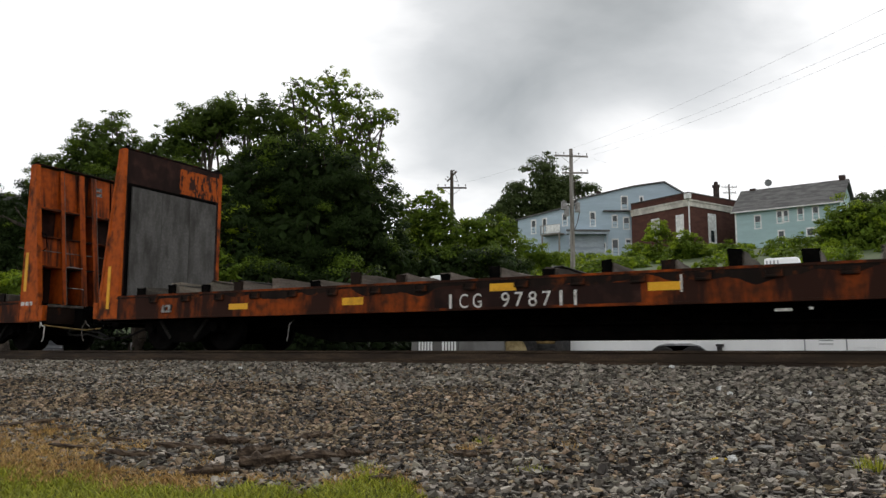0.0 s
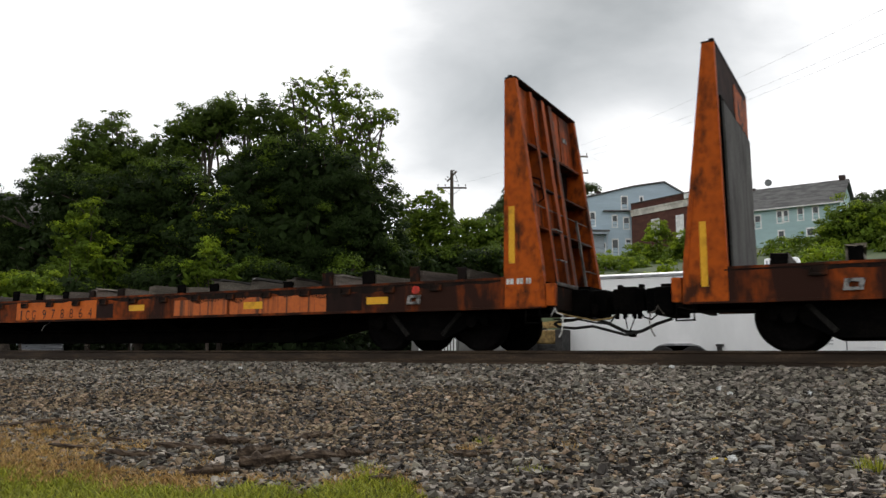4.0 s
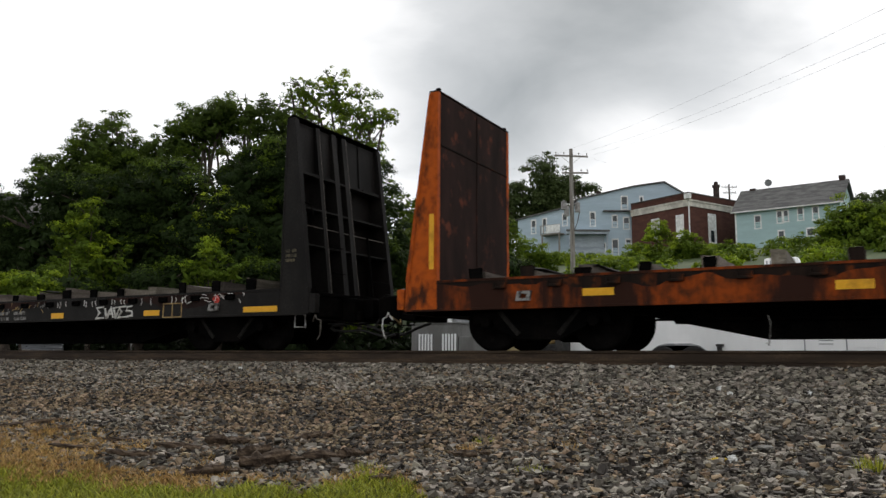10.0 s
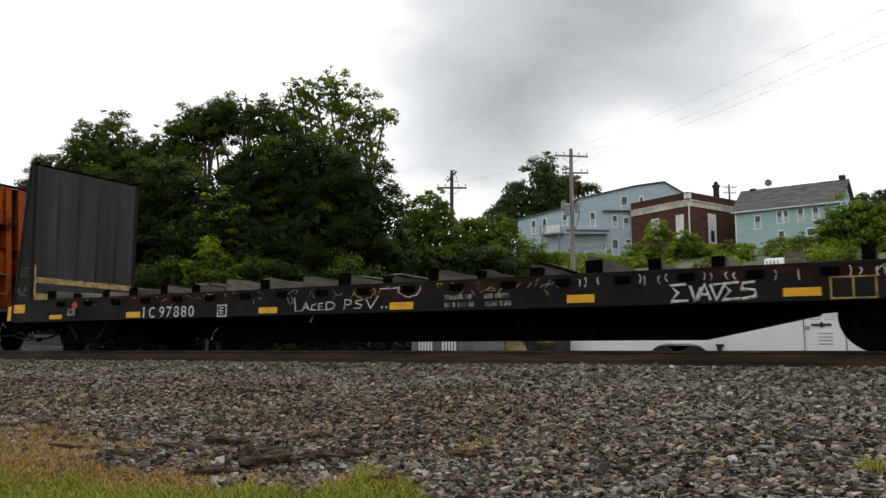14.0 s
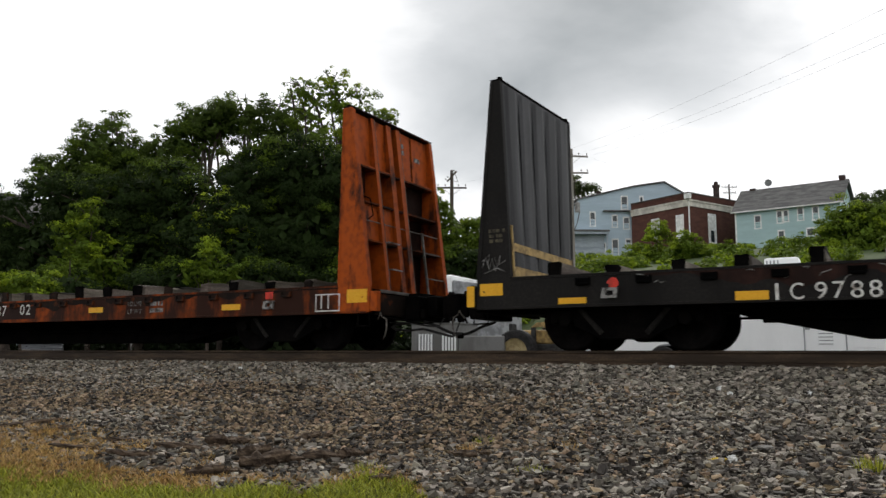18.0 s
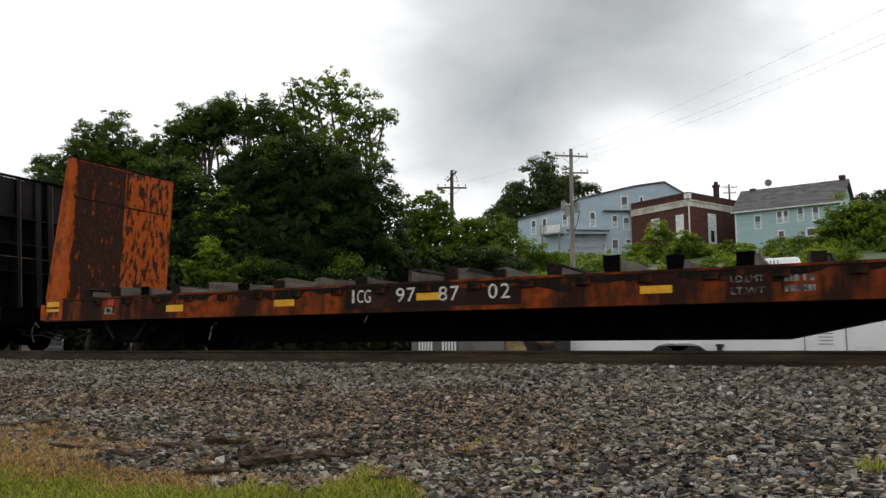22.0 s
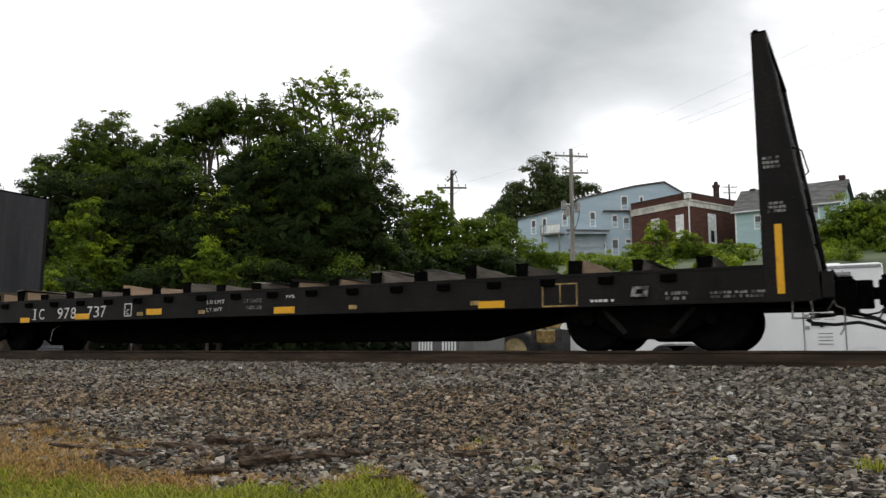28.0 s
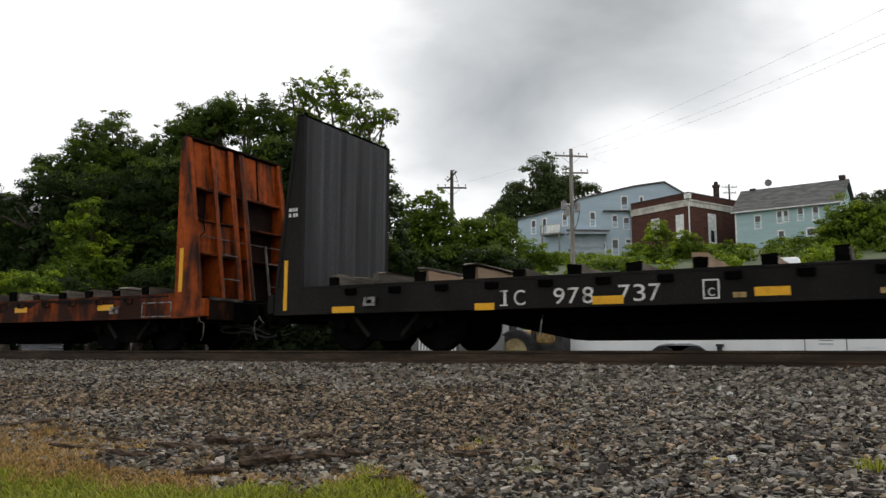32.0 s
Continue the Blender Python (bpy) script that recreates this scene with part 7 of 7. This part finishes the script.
def camper_trailer():
    x0, x1, y0, y1, z0, z1 = -8.95, 0.28, 11.7, 14.1, -0.12, 2.5
    t = thing("camper_trailer", pose(0, 0, 0), "long white camper trailer with a roof air conditioner", "camper trailer")
    bm = boxes((x0, x1, y0, y1, z0, z1), bevel=0.12)
    part("body", bm, M_rv, t)
    part("roof_edge", boxes((x0 + 0.05, x1 - 0.05, y0 - 0.03, y1 + 0.03, 2.36, 2.44), bevel=0.012), M_rvgrey, t)
    ac = part("air_conditioner", boxes((-2.78, -1.84, 12.4, 13.2, 2.5, 2.84), bevel=0.07), M_rv, t, "white roof air conditioner")
    for k in range(4):
        part("slot", boxes((-2.72 + k * 0.1, -2.68 + k * 0.1, 12.388, 12.40, 2.60, 2.76)), M_rvgrey, ac)
    part("roof_vent", boxes((-1.2, -0.78, 12.4, 12.8, 2.5, 2.60), bevel=0.03), M_rv, t)
    for x in (-1.75, -0.71):
        part("seam", boxes((x - 0.018, x + 0.018, y0 - 0.014, y0 + 0.01, z0 + 0.05, 2.3)), M_rvgrey, t)
    door = part("door", boxes((-1.70, -0.76, y0 - 0.02, y0 + 0.01, 0.0, 2.05), bevel=0.008), M_rv, t)
    part("door_handle", boxes((-1.56, -1.05, y0 - 0.06, y0 - 0.03, 0.80, 0.86), (-1.34, -1.26, y0 - 0.07, y0 - 0.02, 0.76, 0.90), bevel=0.008), M_machine, door, "dark latch bar across the door")
    for z in (0.70, 1.02):
        part("hinge", boxes((-1.72, -1.60, y0 - 0.045, y0 - 0.02, z, z + 0.10), bevel=0.008), M_rvgrey, door)
    part("door_window", boxes((-1.5, -0.98, y0 - 0.028, y0 - 0.02, 1.40, 1.85)), M_glass, door)
    for x0b, x1b, z0b, z1b in ((-1.62, -1.30, 0.96, 1.20), (-1.24, -0.92, 0.96, 1.20), (-1.42, -1.0, 0.28, 0.66)):
        vent = part("vent", boxes((x0b, x1b, y0 - 0.032, y0 - 0.02, z0b, z1b), bevel=0.006), M_rv, door)
        for k in range(4):
            w = (z1b - z0b) / 4
            part("louvre", boxes((x0b + 0.03, x1b - 0.03, y0 - 0.042, y0 - 0.032, z0b + k * w + 0.01, z0b + k * w + w * 0.35)), M_rvgrey, vent)
    part("awning", boxes((-3.6, -0.5, y0 - 0.10, y0 - 0.016, 2.16, 2.26), bevel=0.02), M_rvgrey, t)
    for x in (-7.6, -4.6, -2.9):
        w = part("window", boxes((x - 0.5, x + 0.5, y0 - 0.025, y0 + 0.01, 1.25, 1.9), bevel=0.01), M_rvgrey, t)
        part("pane", boxes((x - 0.44, x + 0.44, y0 - 0.032, y0 - 0.025, 1.31, 1.84)), M_glass, w)
    for x0b, x1b in ((-0.55, 0.0),):
        part("hatch", boxes((x0b, x1b, y0 - 0.015, y0 + 0.01, 0.2, 0.65), bevel=0.006), M_rv, t)
    arch = [(-6.06, -0.12), (-5.97, 0.14), (-5.80, 0.27), (-5.56, 0.33), (-4.82, 0.33), (-4.58, 0.27), (-4.41, 0.14), (-4.32, -0.12)]
    for cx in (-4.74, -5.64):
        arch += [(cx + 0.44 * math.cos(a), -0.17 + 0.44 * math.sin(a)) for a in [radians(10 + 160 * k / 14) for k in range(15)]]
    part("fender", prism(bmesh.new(), arch, y0 - 0.05, y0 + 0.02), M_rvgrey, t, "grey double wheel-arch trim")
    for x in (-5.64, -4.74):
        tyre_and_rim(t, x, y0 - 0.06, -0.18, 0.43, 0.22, 0.22, M_rvgrey)
        tyre_and_rim(t, x, y1 - 0.02, -0.18, 0.43, 0.22, 0.22, M_rvgrey)
    part("step", boxes((-4.12, -3.88, y0 - 0.2, y0 + 0.02, 0.0, 0.05), (-4.07, -3.93, y0 - 0.16, y0 - 0.10, 0.05, 0.24), (-4.10, -3.90, y0 - 0.18, y0 + 0.02, 0.24, 0.31), bevel=0.01), M_machine, t)
    part("tail_lamp", boxes((x0 - 0.03, x0 + 0.01, 11.9, 12.1, 0.5, 0.7)), M_red, t)
    part("jack", boxes((0.1, 0.2, 11.95, 12.05, -0.62, -0.1), (-8.7, -8.6, 11.95, 12.05, -0.62, -0.1)), M_machine, t)


def vented_cabinet():
    t = thing("storage_bin", pose(-12.15, 10.6, -0.62), "grey steel bin with two sets of white slatted vents", "storage bin")
    part("body", boxes((-1.71, 0.07, 0.0, 1.5, 0.0, 1.62), bevel=0.03), M_cabinet, t)
    part("side_bin", boxes((0.08, 1.72, 0.05, 1.5, 0.0, 1.20), bevel=0.03), M_cabinet, t)
    part("top_lid", boxes((-1.75, 0.11, -0.04, 1.54, 1.62, 1.66), bevel=0.01), M_cabinet, t)
    for x in (-1.40, -0.50):
        for k in range(5):
            part("slat", boxes((x + k * 0.115, x + k * 0.115 + 0.06, -0.035, 0.0, 0.1, 1.28), bevel=0.006), M_rv, t)


def loader():
    t = thing("loader", pose(-10.1, 10.9, -0.62), "small dark loader with yellow-rimmed wheels", "loader")
    tyre_and_rim(t, 0.0, 0.0, 0.70, 0.70, 0.36, 0.43)
    tyre_and_rim(t, 0.0, 1.4, 0.70, 0.70, 0.36, 0.43)
    tyre_and_rim(t, 1.15, 0.1, 0.40, 0.40, 0.28, 0.22)
    tyre_and_rim(t, 1.15, 1.3, 0.40, 0.40, 0.28, 0.22)
    part("chassis", boxes((-0.5, 1.25, 0.35, 1.1, 0.45, 0.95), bevel=0.04), M_machine, t)
    part("hood", boxes((0.0, 1.20, 0.40, 1.05, 0.95, 1.40), bevel=0.08), M_tan, t, "dull yellow hood")
    part("engine_cover", boxes((-0.28, 0.35, 0.40, 1.05, 0.95, 1.12), bevel=0.03), M_machine, t)
    bm = prism(bmesh.new(), [(0.40, 1.45), (0.62, 1.62), (1.42, 1.68), (1.42, 1.52), (0.66, 1.48)], 0.18, 0.30)
    part("lift_arm", bm, M_tan, t, "worn yellowish lift arm")
    bm = prism(bmesh.new(), [(0.40, 1.45), (0.62, 1.62), (1.42, 1.68), (1.42, 1.52), (0.66, 1.48)], 1.15, 1.27)
    part("lift_arm", bm, M_tan, t, "worn yellowish lift arm")
    for y in (0.18, 1.15):
        part("arm_post", boxes((0.42, 0.56, y, y + 0.12, 0.9, 1.5), bevel=0.015), M_machine, t)
    part("bucket", boxes((1.30, 1.52, 0.0, 1.45, 0.30, 1.40), bevel=0.03), M_machine, t)
    part("seat", boxes((-0.45, -0.05, 0.5, 0.95, 1.12, 1.25), (-0.5, -0.40, 0.5, 0.95, 1.2, 1.62), bevel=0.04), M_machine, t)


def pickup_camper():
    t = thing("truck_camper", pose(-13.5, 13.6, -0.62), "old white slide-in camper with a grey lower roof", "camper")
    part("cabover", boxes((-1.42, -0.42, 0, 2.0, 0.7, 3.62), bevel=0.14), M_rv, t)
    bm = prism(bmesh.new(), [(-0.42, 0.6), (-0.42, 3.40), (1.55, 3.10), (1.62, 0.6)], 0.02, 1.98, 0.03)
    part("rear_body", bm, M_rvgrey, t)
    part("roof_hatch", boxes((-0.1, 0.35, 0.3, 0.8, 3.3, 3.42), bevel=0.02), M_rv, t)
    part("window", boxes((0.2, 0.9, -0.01, 0.03, 2.2, 2.7)), M_glass, t)
    for x in (-0.9, 1.0):
        tyre_and_rim(t, x, 0.12, 0.36, 0.36, 0.24, 0.2, M_rvgrey)
        tyre_and_rim(t, x, 1.88, 0.36, 0.36, 0.24, 0.2, M_rvgrey)
    part("chassis", boxes((-1.5, 1.6, 0.3, 1.7, 0.4, 0.62)), M_machine, t)


def parked_car():
    x, y = plan(-18.2, 36.0)
    t = thing("car", pose(x, y, gz(x, y), 0, 0, -34), "dark silver car parked in the shade", "car")
    bm = prism(bmesh.new(), [(-2.1, 0.3), (-2.1, 0.75), (-1.2, 0.92), (-0.7, 1.38), (0.7, 1.42), (1.35, 0.95), (2.1, 0.82), (2.15, 0.3)], -0.85, 0.85, 0.05)
    part("body", bm, M_carpaint, t)
    bm = prism(bmesh.new(), [(-0.95, 0.98), (-0.6, 1.32), (0.62, 1.34), (1.08, 0.98)], -0.865, 0.865)
    part("side_window", bm, M_glass, t)
    for wx in (-1.35, 1.35):
        for wy in (-0.75, 0.75):
            tyre_and_rim(t, wx, wy, 0.33, 0.33, 0.2, 0.2, M_rvgrey)
    part("bumper", boxes((2.1, 2.2, -0.8, 0.8, 0.35, 0.55), bevel=0.03), M_rvgrey, t)
    for s in (-0.6, 0.6):
        part("headlight", boxes((2.05, 2.16, s - 0.16, s + 0.16, 0.62, 0.76), bevel=0.02), M_ceramic, t)


grey_shed()
camper_trailer()
vented_cabinet()
loader()
pickup_camper()
parked_car()


def marker_posts():
    """Thin stakes along the lot."""
    for x, y, h in ((-24.6, 8.0, 1.0), (-33.5, 8.4, 0.9)):
        bm = rods(((0, 0, -0.1), (0, 0, h), 0.03))
        ob = part("marker_stake", bm, M_dullwhite)
        ob.matrix_basis = pose(x, y, gz(x, y))
        tagged(ob, "thin pale marker stake beside the lot", "stake", "marker stakes")


marker_posts()


def motions():
    """The train rolls by; its wheels turn with it."""
    for car, x in KEYED_CARS:
        walk(car, [(t, pose(x + travel(t), TRACK_Y, 0)) for t in range(0, 33, 2)])
    for ws, u in KEYED_AXLES:
        walk(ws, [(k * 0.2, pose(u, 0, WHEEL_R, 0, math.degrees(travel(k * 0.2) / WHEEL_R), 0)) for k in range(161)])


motions()
